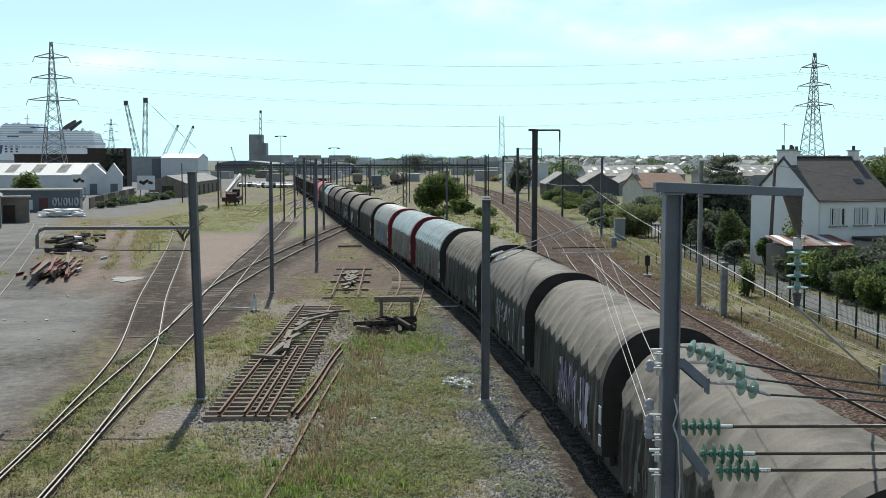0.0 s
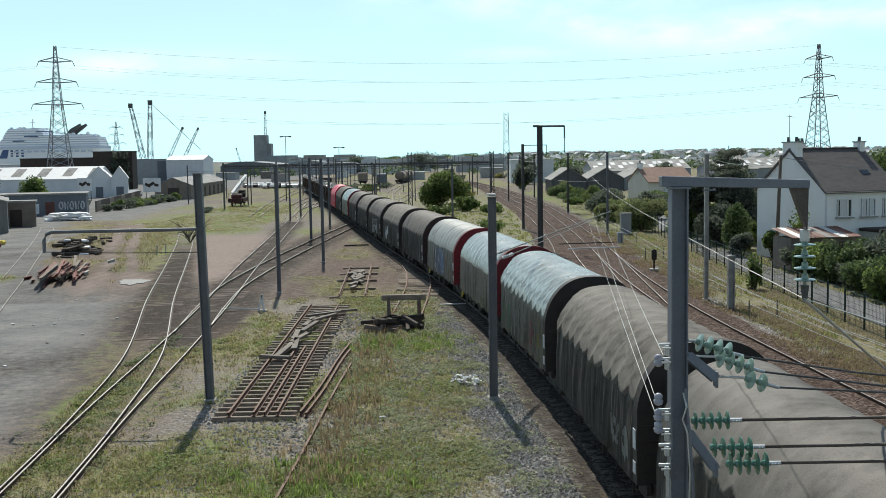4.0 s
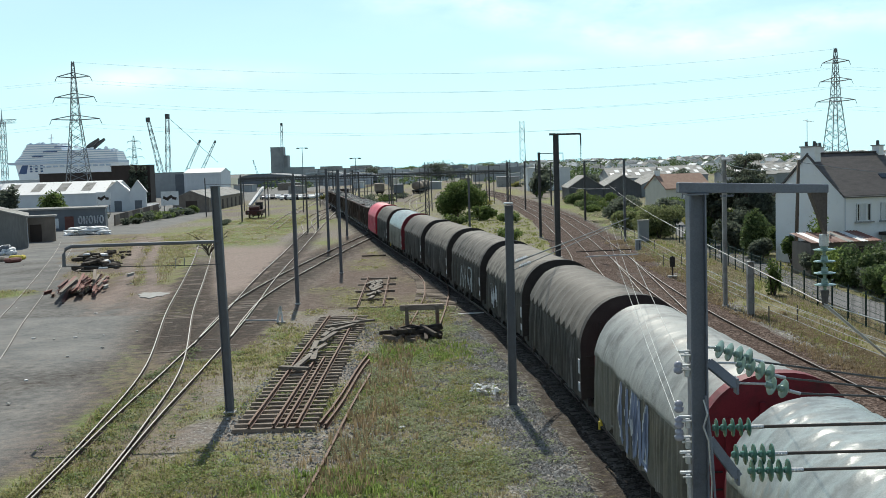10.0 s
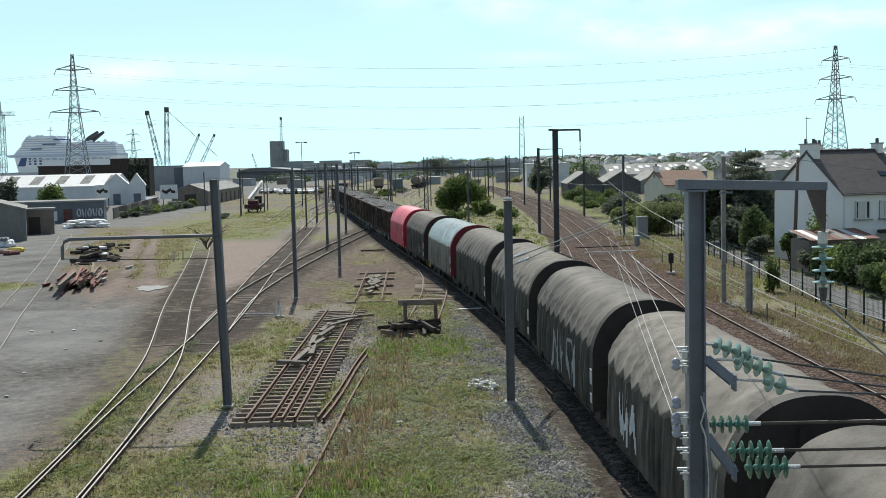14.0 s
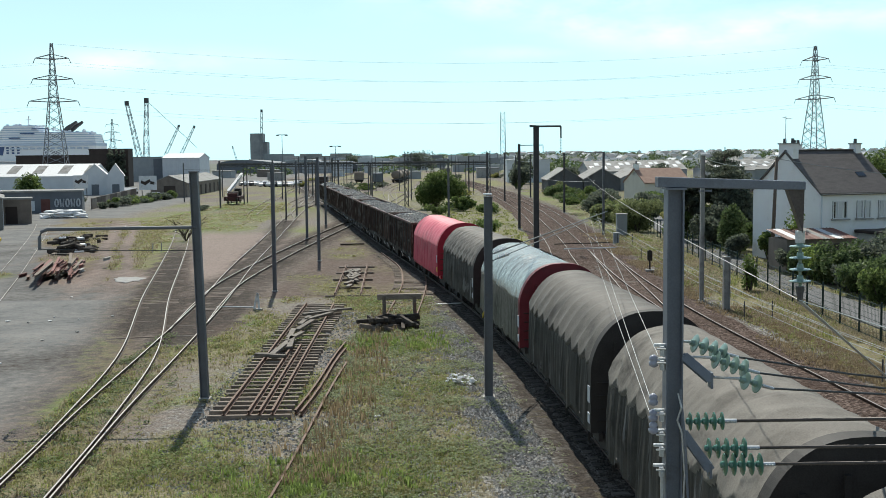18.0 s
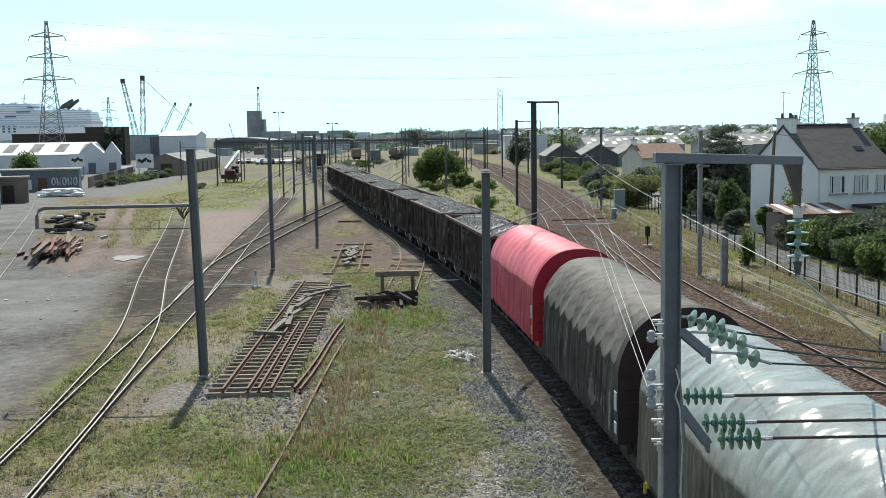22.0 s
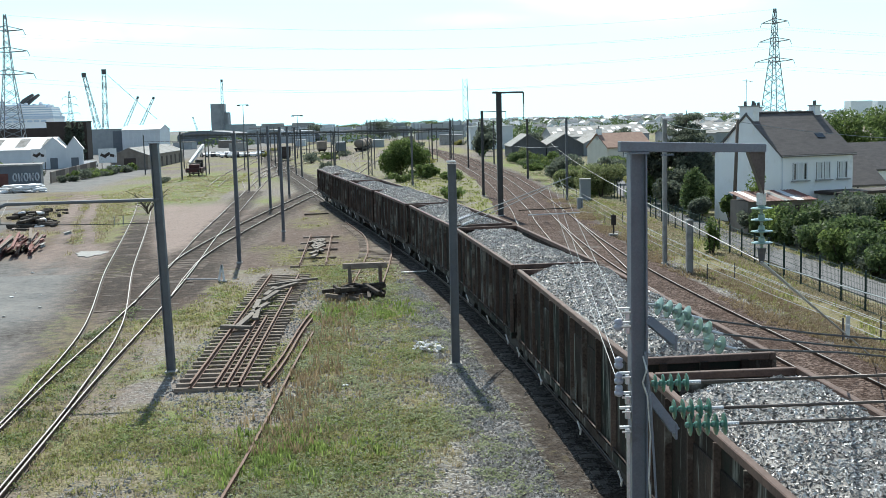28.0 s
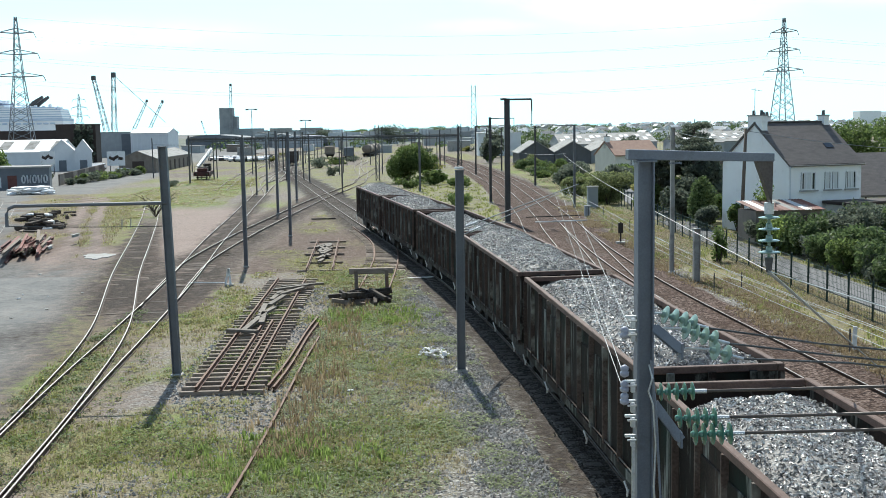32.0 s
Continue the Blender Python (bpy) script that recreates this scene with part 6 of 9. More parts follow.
def build_white_house():
    m = pose(26.4, 76.3, 0, 0, 0, 18.3)
    g = gable_house("white_house", m, 6.3, 8.1, 5.15, 8.02, RENDER_WHITE, SLATE, "two-storey white rendered house with a dark slate roof and chimneys", over=0.22)
    for x, w, p in ((1.62, 1.2, 3), (3.32, 0.5, 1), (4.0, 0.5, 1), (5.35, 0.85, 2)):
        window(g, x, 3.95, w, 1.25, p, -0.07)
    window(g, 1.6, 1.3, 1.2, 1.3, 3, -0.07)
    chimney(g, 0.22, 4.05, 6.6, 8.64, 0.5, 1.7, 2)
    chimney(g, 2.0, 5.6, 6.6, 8.55, 0.5, 0.8, 2)
    chimney(g, 6.1, 4.05, 7.2, 8.6, 0.45, 0.75, 1)
    part("ridge_tiles", box((3.15, 4.05, 8.19), (6.4, 0.26, 0.1), bevel=0.03), SLATE, g)
    bm = box((0, 0, 0), (0.7, 0.5, 0.06))
    bmesh.ops.transform(bm, matrix=pose(4.6, 1.55, 6.42, 35.3, 0, 0), verts=bm.verts)
    part("roof_window", bm, WINDOW, g)
    part("gutter", rod((-0.1, -0.28, 5.06), (6.4, -0.28, 5.06), 0.045, n=8), SHEET_DULL, g)
    part("downpipe", rod((0.05, -0.1, 0.0), (0.05, -0.1, 5.1), 0.05, n=8), CLAD_WHITE, g)
    bm = strip([(0.2, 4.4, 8.8), (0.2, 4.4, 10.7)], 0.025, 6)
    a = part("antenna", bm, CLAMP, g, "thin television antenna")
    for i in range(4):
        part("antenna_rod", strip([(0.0 + i * 0.2, 4.15, 10.6 - 0.03 * i), (0.0 + i * 0.2, 4.65, 10.6 - 0.03 * i)], 0.012, 4), CLAMP, a)
    part("antenna_boom", strip([(-0.1, 4.4, 10.6), (0.8, 4.4, 10.5)], 0.014, 4), CLAMP, a)
    # low annexes in front of and beside it
    a = thing("annexe", m @ pose(3.0, -2.6, 0), "low annexe with a dark flat roof beside the white house", "annexe")
    part("wall", box((2.8, 1.2, 1.15), (5.6, 2.3, 2.3)), RENDER_CREAM, a)
    part("roof", box((2.8, 1.15, 2.42), (6.0, 2.7, 0.22), bevel=0.03), CLAD_DARK, a)
    window(a, 3.6, 1.35, 1.6, 1.0, 3, 0.02, False)
    b = gable_house("neighbour_house", pose(34.0, 86.5, 0, 0, 0, 12), 5.0, 6.0, 2.2, 4.2, RENDER_CREAM, SLATE, "low pale house with a dark roof behind the white house")
    window(b, 2.0, 1.6, 1.2, 1.2, 2, -0.07)
    b = gable_house("neighbour_house", pose(42.4, 100.0, 0, 0, 0, 20), 9.0, 7.0, 2.7, 5.0, RENDER_WHITE, SLATE, "pale house with a dark roof among trees")
    # shed with a rusty sheet roof
    s = thing("garden_shed", pose(22.9, 72.4, 0, 0, 0, 10), "low shed with a rusty corrugated roof beside the lane", "shed")
    part("wall", box((2.45, 1.4, 1.1), (4.9, 2.6, 2.2)), SHED_WOOD, s)
    part("door", box((3.9, 0.07, 0.95), (0.9, 0.06, 1.85)), CLAD_DARK, s)
    for i in range(10):
        x = -0.05 + 0.5 * i
        bm = bmesh.new()
        pts = []
        for k in range(9):
            pts.append((x + 0.5 * k / 8, 0.025 * math.sin(math.pi * k / 2)))
        prof = pts + [(px, pz - 0.03) for px, pz in reversed(pts)]
        bm = prism(prof, -0.25, 3.05, m=pose(0, 0, 2.28, 8.5, 0, 0))
        part("roof_sheet", bm, (RUST_SHEET, ROOF_PALE, RUST_SHEET, RED_BEAM, RUST_SHEET, ROOF_GREY)[i % 6], s)


def build_fence():
    f = thing("mesh_fence", Matrix(), "dark green wire mesh fence along the lane", "fence")
    line = spline([(18.3, 30.0), (18.2, 44.0), (18.5, 57.0), (18.9, 70.0), (19.4, 84.0), (20.5, 104.0), (22.0, 125.0)], 2.5)
    posts = along(line, 2.5)
    pm = rod((0, 0, -0.1), (0, 0, 1.75), 0.045, n=8)
    me = bpy.data.meshes.new("fence_post")
    pm.to_mesh(me)
    pm.free()
    for p, d in posts:
        o = mesh_part("fence_post", me, FENCE_GREEN, f)
        o.location = p
    for (a, _), (b, _) in zip(posts, posts[1:]):
        bm = bmesh.new()
        for k in range(7):
            z = 0.15 + 1.45 * k / 6
            rod((a.x, a.y, z), (b.x, b.y, z), 0.008 if k % 3 else 0.014, n=3, bm=bm, caps=False)
        if a.y < 85:
            for k in range(1, 16):
                q = a.lerp(b, k / 16)
                rod((q.x, q.y, 0.1), (q.x, q.y, 1.62), 0.006, n=3, bm=bm, caps=False)
        tagged(part("mesh_panel", bm, FENCE_GREEN, f), kind="stuff")


def bush(name, x, y, h, rx, ry, mat, label, n, size, seed, category="bush", group="bushes along the line"):
    g = random.Random(seed)
    b = thing(name, pose(x, y, 0), label, category, group)
    blobs = []
    for i in range(11):
        a = g.uniform(0, 6.28)
        r = g.uniform(0.1, 0.75)
        z = h * g.uniform(0.25, 0.78)
        q = g.uniform(0.28, 0.5)
        blobs.append((rx * r * math.cos(a), ry * r * math.sin(a), z, rx * q, ry * q, min(h * 0.30, h - z) * g.uniform(0.8, 1.05)))
    mesh_part("crown", leaves(blobs, n, size, seed, shell=0.3), mat, b)
    bm = bmesh.new()
    for i in range(4):
        a = g.uniform(0, 6.28)
        rod((0.1 * math.cos(a), 0.1 * math.sin(a), 0), (rx * 0.4 * math.cos(a), ry * 0.4 * math.sin(a), h * 0.55), 0.06, 0.02, 6, bm)
    part("stem", bm, BARK, b)
    return b


def tree(name, x, y, h, spread, mat, label, n, size, seed, kind="round", oval=False):
    g = random.Random(seed)
    t = thing(name, pose(x, y, 0), label, "tree", "trees")
    part("trunk", rod((0, 0, 0), (0.1, 0.1, h * 0.75), 0.03 * h, 0.008 * h, 8), BARK, t)
    blobs = []
    if kind == "cone":
        for i in range(16):
            u = i / 15
            wide = spread * (math.sqrt(max(0.05, 1 - (1.55 * u - 0.6) ** 2)) if oval else 1.0 - 0.85 * u)
            blobs.append((g.uniform(-0.1, 0.1), g.uniform(-0.1, 0.1), h * (0.1 + 0.85 * u), wide, wide, h * 0.08))
    else:
        for i in range(18):
            a, r = g.uniform(0, 6.28), spread * g.uniform(0.15, 0.8)
            z = h * g.uniform(0.35, 0.88)
            q = spread * g.uniform(0.22, 0.42)
            blobs.append((r * math.cos(a), r * math.sin(a), z, q, q, q * 0.8))
        bm = bmesh.new()
        for bx, by, bz, *_ in blobs[::2]:
            rod((0, 0, h * 0.25), (bx * 0.85, by * 0.85, bz), 0.012 * h, 0.004 * h, 5, bm)
        part("limb", bm, BARK, t)
    mesh_part("crown", leaves(blobs, n, size, seed, shell=0.25), mat, t)
    return t


def build_green():
    tree("dark_tree", 25.8, 101.0, 6.6, 2.8, LEAF_DARK, "tall dark loose-crowned tree beside the white house", 11000, 0.18, 5)
    bush("dark_bush", 25.4, 96.0, 5.2, 2.6, 2.4, LEAF_DARK, "dense dark bush beside the white house", 8000, 0.2, 9)
    tree("dark_tree", 22.4, 101.0, 6.2, 2.0, LEAF_DARK, "dark tree behind the fence", 4000, 0.22, 6)
    for i, (x, y, h, r) in enumerate(((22.6, 93.0, 3.2, 1.7), (21.6, 99.5, 2.8, 1.6), (23.6, 105.0, 4.0, 2.2), (28.0, 100.5, 5.0, 2.4), (24.6, 89.0, 2.6, 1.4), (26.5, 105.0, 6.4, 2.6), (22.4, 83.0, 1.8, 1.1), (24.4, 81.5, 2.0, 1.2))):
        bush("dark_bush", x, y, h, r, r, LEAF_MID if i % 3 else LEAF_DARK, "dense bush behind the fence", 3600, 0.15, 640 + i)
    tree("conifer", 23.1, 87.0, 3.9, 1.15, LEAF_HEDGE, "dense egg-shaped conifer behind the fence", 7000, 0.11, 7, "cone", True)
    cedar = thing("cedar", pose(25.4, 99.0, 0), "wide dark cedar with loose layered branches", "tree", "trees")
    part("trunk", rod((0, 0, 0), (0.1, 0, 8.6), 0.24, 0.04, 8), BARK, cedar)
    tiers = []
    rnd = random.Random(81)
    for k in range(46):
        u = rnd.random()
        a, reach = rnd.uniform(0, 6.28), (3.7 - 2.9 * u) * rnd.uniform(0.4, 1.1)
        zz = 2.6 + 5.5 * u
        tiers.append((reach * math.cos(a), reach * math.sin(a), zz + 0.12 * reach, 0.85, 0.85, 0.24))
        part("branch", rod((0, 0, zz - 0.3), (reach * math.cos(a), reach * math.sin(a), zz + 0.1 * reach), 0.05, 0.015, 5), BARK, cedar)
    mesh_part("crown", leaves(tiers, 8000, 0.16, 82, shell=0.2, thin=0.5), LEAF_DARK, cedar)
    bush("line_bush", 19.9, 112.0, 3.4, 2.5, 3.2, LEAF_OLIVE, "large olive green bush beside the signal hut", 9000, 0.12, 11)
    bush("line_bush", 18.6, 128.0, 2.2, 1.8, 3.0, LEAF_OLIVE, "green bush beside the main line", 3500, 0.18, 12)
    bush("line_bush", 21.6, 150.0, 3.3, 3.0, 4.0, LEAF_DARK, "dark bush beside the main line", 4000, 0.22, 13)
    bush("line_bush", 24.5, 132.0, 3.6, 2.4, 3.0, LEAF_DARK, "dark bush beside the main line", 3500, 0.22, 14)
    bush("line_bush", 28.5, 148.0, 3.0, 3.0, 3.0, LEAF_MID, "green bush beside the main line", 3000, 0.22, 15)
    bush("yard_bush", -1.3, 165.0, 5.9, 4.2, 3.6, LEAF_MID, "big round green bush between the tracks", 17000, 0.17, 16)
    bush("yard_bush", 2.6, 158.0, 2.2, 1.8, 1.8, LEAF_MID, "low green bush between the tracks", 2500, 0.18, 17)
    bush("yard_bush", 6.2, 150.0, 1.6, 2.2, 2.0, LEAF_MID, "bright green scrub between the tracks", 2000, 0.16, 18)
    bush("yard_bush", 4.4, 112.0, 1.5, 1.4, 2.4, LEAF_MID, "low scrub beside the mast", 1500, 0.14, 19)
    bush("yard_bush", -14.8, 196.0, 1.7, 1.4, 1.4, LEAF_DARK, "small bush among far tracks", 900, 0.16, 20)
    g = random.Random(44)
    for i in range(22):
        y = 112 + 5.6 * i + g.uniform(-2, 2)
        x = line_x(T7, min(y, 260)) + 6.0 + 11.0 * g.random() ** 1.3
        if abs(x - 17.5) < 1.5 and y < 112 or (28 < x < 41 and 160 < y < 175) or (x > 21 and y > 232):
            continue
        bush("line_bush", x, y, g.uniform(1.0, 2.7), g.uniform(1.2, 2.4), g.uniform(1.6, 3.2), (LEAF_OLIVE, LEAF_HEDGE, WEED_OLIVE, LEAF_MID)[i % 4], "olive green bush beside the main line", 2600, 0.15, 600 + i)
    # hedges and bushes of the gardens along the lane
    for i, (x, y, h, rx, ry, m) in enumerate(((24.6, 66.0, 2.7, 1.8, 2.2, LEAF_HEDGE), (27.0, 65.5, 3.5, 2.0, 2.2, LEAF_DARK), (29.0, 68.0, 3.7, 2.0, 2.0, LEAF_HEDGE), (24.4, 59.0, 2.5, 1.8, 2.6, LEAF_HEDGE),
                                              (26.6, 56.0, 2.4, 2.0, 2.6, LEAF_MID), (23.9, 53.0, 2.3, 1.7, 2.6, LEAF_HEDGE), (23.6, 47.5, 2.3, 1.6, 2.6, LEAF_HEDGE), (26.2, 50.0, 2.6, 1.8, 2.4, LEAF_BRIGHT),
                                              (29.5, 60.0, 2.9, 2.2, 2.4, LEAF_HEDGE), (29.6, 54.0, 2.8, 2.2, 2.4, LEAF_HEDGE), (22.9, 70.0, 1.9, 1.0, 1.2, LEAF_HEDGE), (31.5, 67.0, 3.0, 2.0, 2.0, LEAF_DARK))):
        bush("garden_bush", x, y, h, rx, ry, m, "dense leafy garden hedge bush beside the lane", 5200, 0.12, 40 + i, group="garden hedge")
    for i in range(17):
        y = 42.0 + 1.9 * i
        bush("garden_bush", 23.2 + g.uniform(-0.3, 0.5), y, g.uniform(1.5, 2.2), 1.1, 1.5, (LEAF_HEDGE, LEAF_DARK, LEAF_HEDGE, LEAF_MID, LEAF_BRIGHT)[i % 5], "dense leafy garden hedge bush beside the lane", 2600, 0.11, 700 + i, group="garden hedge")
    for i, (x, y, h, r, m) in enumerate(((49.5, 122.0, 8.3, 4.0, LEAF_MID), (44.0, 118.0, 6.6, 3.0, LEAF_HEDGE), (58.0, 130.0, 8.5, 4.0, LEAF_MID), (38.0, 112.0, 6.4, 2.6, LEAF_MID), (65.0, 140.0, 8.5, 4.0, LEAF_MID))):
        tree("garden_tree", x, y, h, r, m, "leafy green garden tree behind the houses", 9000, 0.17, 60 + i)
    bush("fence_shrub", 17.6, 62.5, 2.2, 0.5, 0.5, LEAF_MID, "thin shrub beside the fence", 900, 0.1, 71)
    vine = bush("climbing_plant", 24.4, 75.6, 4.4, 0.9, 0.5, LEAF_BRIGHT, "bright climbing plant behind the shed", 700, 0.12, 72)
    for i, (x, y, h, r) in enumerate(((-69.5, 182.0, 6.2, 3.4), (-74.5, 176.0, 7.4, 2.2), (-78.0, 180.0, 6.0, 2.5), (-64.0, 186.0, 3.0, 2.4))):
        bush("yard_tree", x, y, h, r, r, LEAF_DARK if i else LEAF_MID, "dark green tree behind the low sheds", 2800, 0.26, 80 + i, "tree", "trees")
    # far trees along the horizon
    g = random.Random(4)
    for i, (x, y, h, r) in enumerate(((-13.5, 560.0, 11.0, 9.0), (22.0, 300.0, 8.0, 4.0), (17.5, 255.0, 6.0, 3.0), (27.0, 330.0, 7.0, 4.0), (30.0, 262.0, 5.5, 3.5), (50.0, 250.0, 6.0, 3.5), (58.0, 215.0, 6.5, 3.5), (-60.0, 700.0, 10.0, 9.0))):
        bush("far_tree", x, y, h, r, r, LEAF_DARK, "dark far-off tree near the horizon", 1600, 0.5 if y > 290 else 0.35, 90 + i, "tree", "far trees")


def flat_building(name, x0, x1, y, depth, h, wall, roof, label, rz=0.0):
    g = thing(name, pose((x0 + x1) / 2, y, 0, 0, 0, rz), label, "building", "buildings round the yard")
    w = x1 - x0
    part("wall", box((0, depth / 2, h / 2), (w, depth, h)), wall, g)
    part("roof", box((0, depth / 2, h + 0.1), (w + 0.4, depth + 0.4, 0.22)), roof, g)
    return g


def build_left_side():
    s = gable_house("corrugated_shed", pose(-51.0, 125.0, 0, 0, 0, 112), 14.0, 10.0, 3.6, 5.0, SHEET_DULL, ROOF_GREY, "grey sheet metal shed with a low roof beside the lot")
    for i in range(7):
        part("seam", box((1.0 + 2.0 * i, -0.03, 1.75), (0.12, 0.05, 3.4)), CLAD_WHITE, s)
    h = flat_building("hut", -55.9, -52.4, 137.0, 3.0, 3.1, SHED_WOOD, ROOF_GREY, "small brown hut with a flat roof beside the lot", 20)
    part("door", box((-0.6, -0.03, 1.1), (1.4, 0.06, 2.2)), CLAD_DARK, h)
    b = flat_building("low_workshop", -69.6, -55.2, 164.0, 8.0, 3.2, CLAD_BLUE, ROOF_GREY, "long blue-grey flat-roofed workshop with painted scrawls", 16)
    for i in range(5):
        c = 3.5 + 0.78 * i
        if i % 2:
            path = [(c - 0.26, -0.03, 2.1), (c - 0.16, -0.03, 0.9), (c, -0.03, 1.7), (c + 0.16, -0.03, 0.9), (c + 0.26, -0.03, 2.1)]
        else:
            path = [(c + 0.24 * math.cos(a), -0.03, 1.5 + 0.55 * math.sin(a)) for a in (k * math.pi / 6 for k in range(13))]
        part("painted_scrawl", strip(path, 0.14, 6), CHALK, b, "fat pale sprayed stroke")
    part("panel", box((1.9, -0.03, 1.1), (1.3, 0.05, 2.0)), RED_BEAM, b, "dark red panel")
    part("panel", box((-0.4, -0.03, 1.1), (1.5, 0.05, 1.5)), CLAD_WHITE, b, "pale panel")
    part("panel", box((-2.4, -0.03, 1.3), (1.6, 0.05, 1.8)), CLAD_WHITE, b, "pale panel")
    # a heap of white sacks
    g = random.Random(8)
    for i in range(24):
        bm = bmesh.new()
        bmesh.ops.create_icosphere(bm, subdivisions=2, radius=1.0)
        for v in bm.verts:
            v.co *= 1 + 0.25 * noise.noise(v.co * 1.7 + Vector((i, 0, 0)))
        bmesh.ops.transform(bm, matrix=Matrix.Diagonal((g.uniform(0.8, 1.5), g.uniform(0.5, 0.8), g.uniform(0.16, 0.26), 1)), verts=bm.verts)
        solid("white_sack", bm, WHITE_PAINT, pose(-55.6 + 5.6 * g.random() * (1 - 0.12 * (i % 4)) + 0.3 * (i % 4), 149.5 + 2.2 * g.random(), 0.13 + 0.27 * (i % 4), g.uniform(-8, 8), g.uniform(-8, 8), g.uniform(0, 180)), "filled white plastic sack in a heap on the lot", "sack", "heap of white sacks", smooth=True)
    for i in range(20):
        bm = bmesh.new()
        bmesh.ops.create_icosphere(bm, subdivisions=2, radius=g.uniform(0.28, 0.5))
        for v in bm.verts:
            v.co *= 1 + 0.55 * noise.noise(v.co * 4 + Vector((i, 3, 0)))
            v.co.z *= 0.75
        lay = i % 3
        solid("rubbish_bag", bm, (WHITE_PAINT, CLAD_BLUE, WHITE_PAINT, CLAD_WHITE)[i % 4], pose(-49.3 + (i // 3 % 3 - 1) * 0.7 * (1 - 0.35 * lay) + g.uniform(-0.15, 0.15), 115.0 + (i // 9 - 1) * 0.8 * (1 - 0.35 * lay) + g.uniform(-0.15, 0.15), 0.18 + 0.30 * lay), "crumpled pale rubbish bag on the lot", "bag", "rubbish bags", smooth=True)
    w = thing("boundary_wall", pose(-57.0, 175.0, 0, 0, 0, 99), "low dark boundary wall with scrub along the lot", "wall")
    for i in range(12):
        part("wall_panel", box((2.4 + 4.8 * i, 0, 0.9), (4.7, 0.25, 1.8)), CLAD_DARK if i % 3 else SHED_WOOD, w)
    # white houses with twin gables
    h = gable_house("white_workshop_house", pose(-118.0, 252.0, 0), 36.0, 14.0, 4.2, 6.9, CLAD_WHITE, WHITE_PAINT, "long white workshop with a pale sheet roof and grey roof lights", "white workshop houses")
    slope = math.degrees(math.atan2(2.7, 7.0))
    for i in range(6):
        bm = box((0, 0, 0), (2.3, 5.0, 0.08))
        bmesh.ops.transform(bm, matrix=pose(5.0 + 6.0 * i, 3.6, 4.36 + 2.7 * 3.6 / 7.0, slope, 0, 0), verts=bm.verts)
        part("roof_light", bm, ROOF_GREY, h)
    for x, wd in ((-81.7, 5.4), (-76.2, 3.6)):
        h = gable_house("white_workshop_house", pose(x + wd, 246.0, 0, 0, 0, 106), 12.0, wd, 4.4, 6.9, CLAD_WHITE, WHITE_PAINT, "white workshop house with a pale gabled roof", "white workshop houses")
        part("door", box((-0.03, wd / 2, 1.2), (0.06, 1.6, 2.4)), CLAD_BLUE, h)
    h = flat_building("dark_warehouse", -126.0, -104.0, 320.0, 25.0, 9.2, CLAD_DARK, CLAD_DARK, "long dark brown warehouse")
    flat_building("dark_warehouse", -103.8, -92.4, 318.0, 5.0, 10.9, CLAD_DARK, CLAD_DARK, "tall dark brown warehouse block")
    flat_building("pale_hall", -175.0, -127.0, 330.0, 30.0, 7.5, CLAD_WHITE, ROOF_PALE, "pale low hall beside the quay")
    h = gable_house("grey_hall", pose(-98.5, 380.0, 0, 0, 0, 0), 13.0, 16.0, 8.2, 9.7, CLAD_WHITE, ROOF_PALE, "large grey sheet metal hall", "")
    for i in range(9):
        part("seam", box((0.8 + 1.45 * i, -0.06, 4.1), (0.18, 0.1, 8.2)), CLAD_WHITE, h)
    h = flat_building("grey_hall", -112.5, -98.9, 383.0, 14.0, 8.6, CLAD_GREY, ROOF_GREY, "large grey sheet metal hall block with a dark door")
    part("door", box((5.0, -0.06, 4.0), (3.4, 0.12, 8.0)), CLAD_BLUE, h)
    s = gable_house("brown_shed", pose(-53.6, 226.0, 0, 0, 0, 93.5), 50.0, 7.5, 2.9, 4.4, SHED_WOOD, ROOF_GREY, "long weathered brown shed with a low grey roof")
    part("door", box((-0.04, 3.6, 1.2), (0.08, 2.4, 2.4)), CLAD_DARK, s)
    for i in range(7):
        part("door", box((5.0 + 6.5 * i, -0.04, 1.1), (1.8, 0.08, 2.2)), CLAD_DARK, s)
    for i in range(15):
        bush("wall_scrub", -55.6 + g.uniform(-0.6, 1.0) - 0.02 * i, 177.0 + 3.0 * i, g.uniform(0.9, 1.9), g.uniform(0.9, 1.6), g.uniform(1.2, 2.2), (LEAF_DARK, LEAF_DARK, LEAF_MID)[i % 3], "dark scrub growing along the boundary wall", 600, 0.2, 500 + i, group="wall scrub")
    for x in (-97.5, -94.5):
        bush("ivy", x, 316.6, 11.0, 2.4, 1.2, LEAF_DARK, "dark ivy climbing the tall warehouse", 900, 0.5, int(540 - x), "ivy", "warehouse ivy")
    for x0, x1, z0, z1, y in ((-60.5, -57.0, 1.9, 4.7, 215.0), (-76.9, -73.9, 2.1, 4.8, 225.0)):
        b = thing("billboard", pose((x0 + x1) / 2, y, 0), "pale billboard on two posts", "billboard", "billboards")
        part("board", box((0, 0, (z0 + z1) / 2), (x1 - x0, 0.12, z1 - z0)), WHITE_PAINT, b)
        for k in range(3):
            bm = box((0, -0.08, 0), ((x1 - x0) * (0.34 - 0.05 * k), 0.03, (z1 - z0) * 0.2))
            bmesh.ops.transform(bm, matrix=pose((x1 - x0) * (-0.22 + 0.24 * k), 0, (z0 + z1) / 2 + 0.25 * (k % 2), 0, (25, -30, 12)[k], 0), verts=bm.verts)
            part("picture_shape", bm, CLAD_DARK, b)
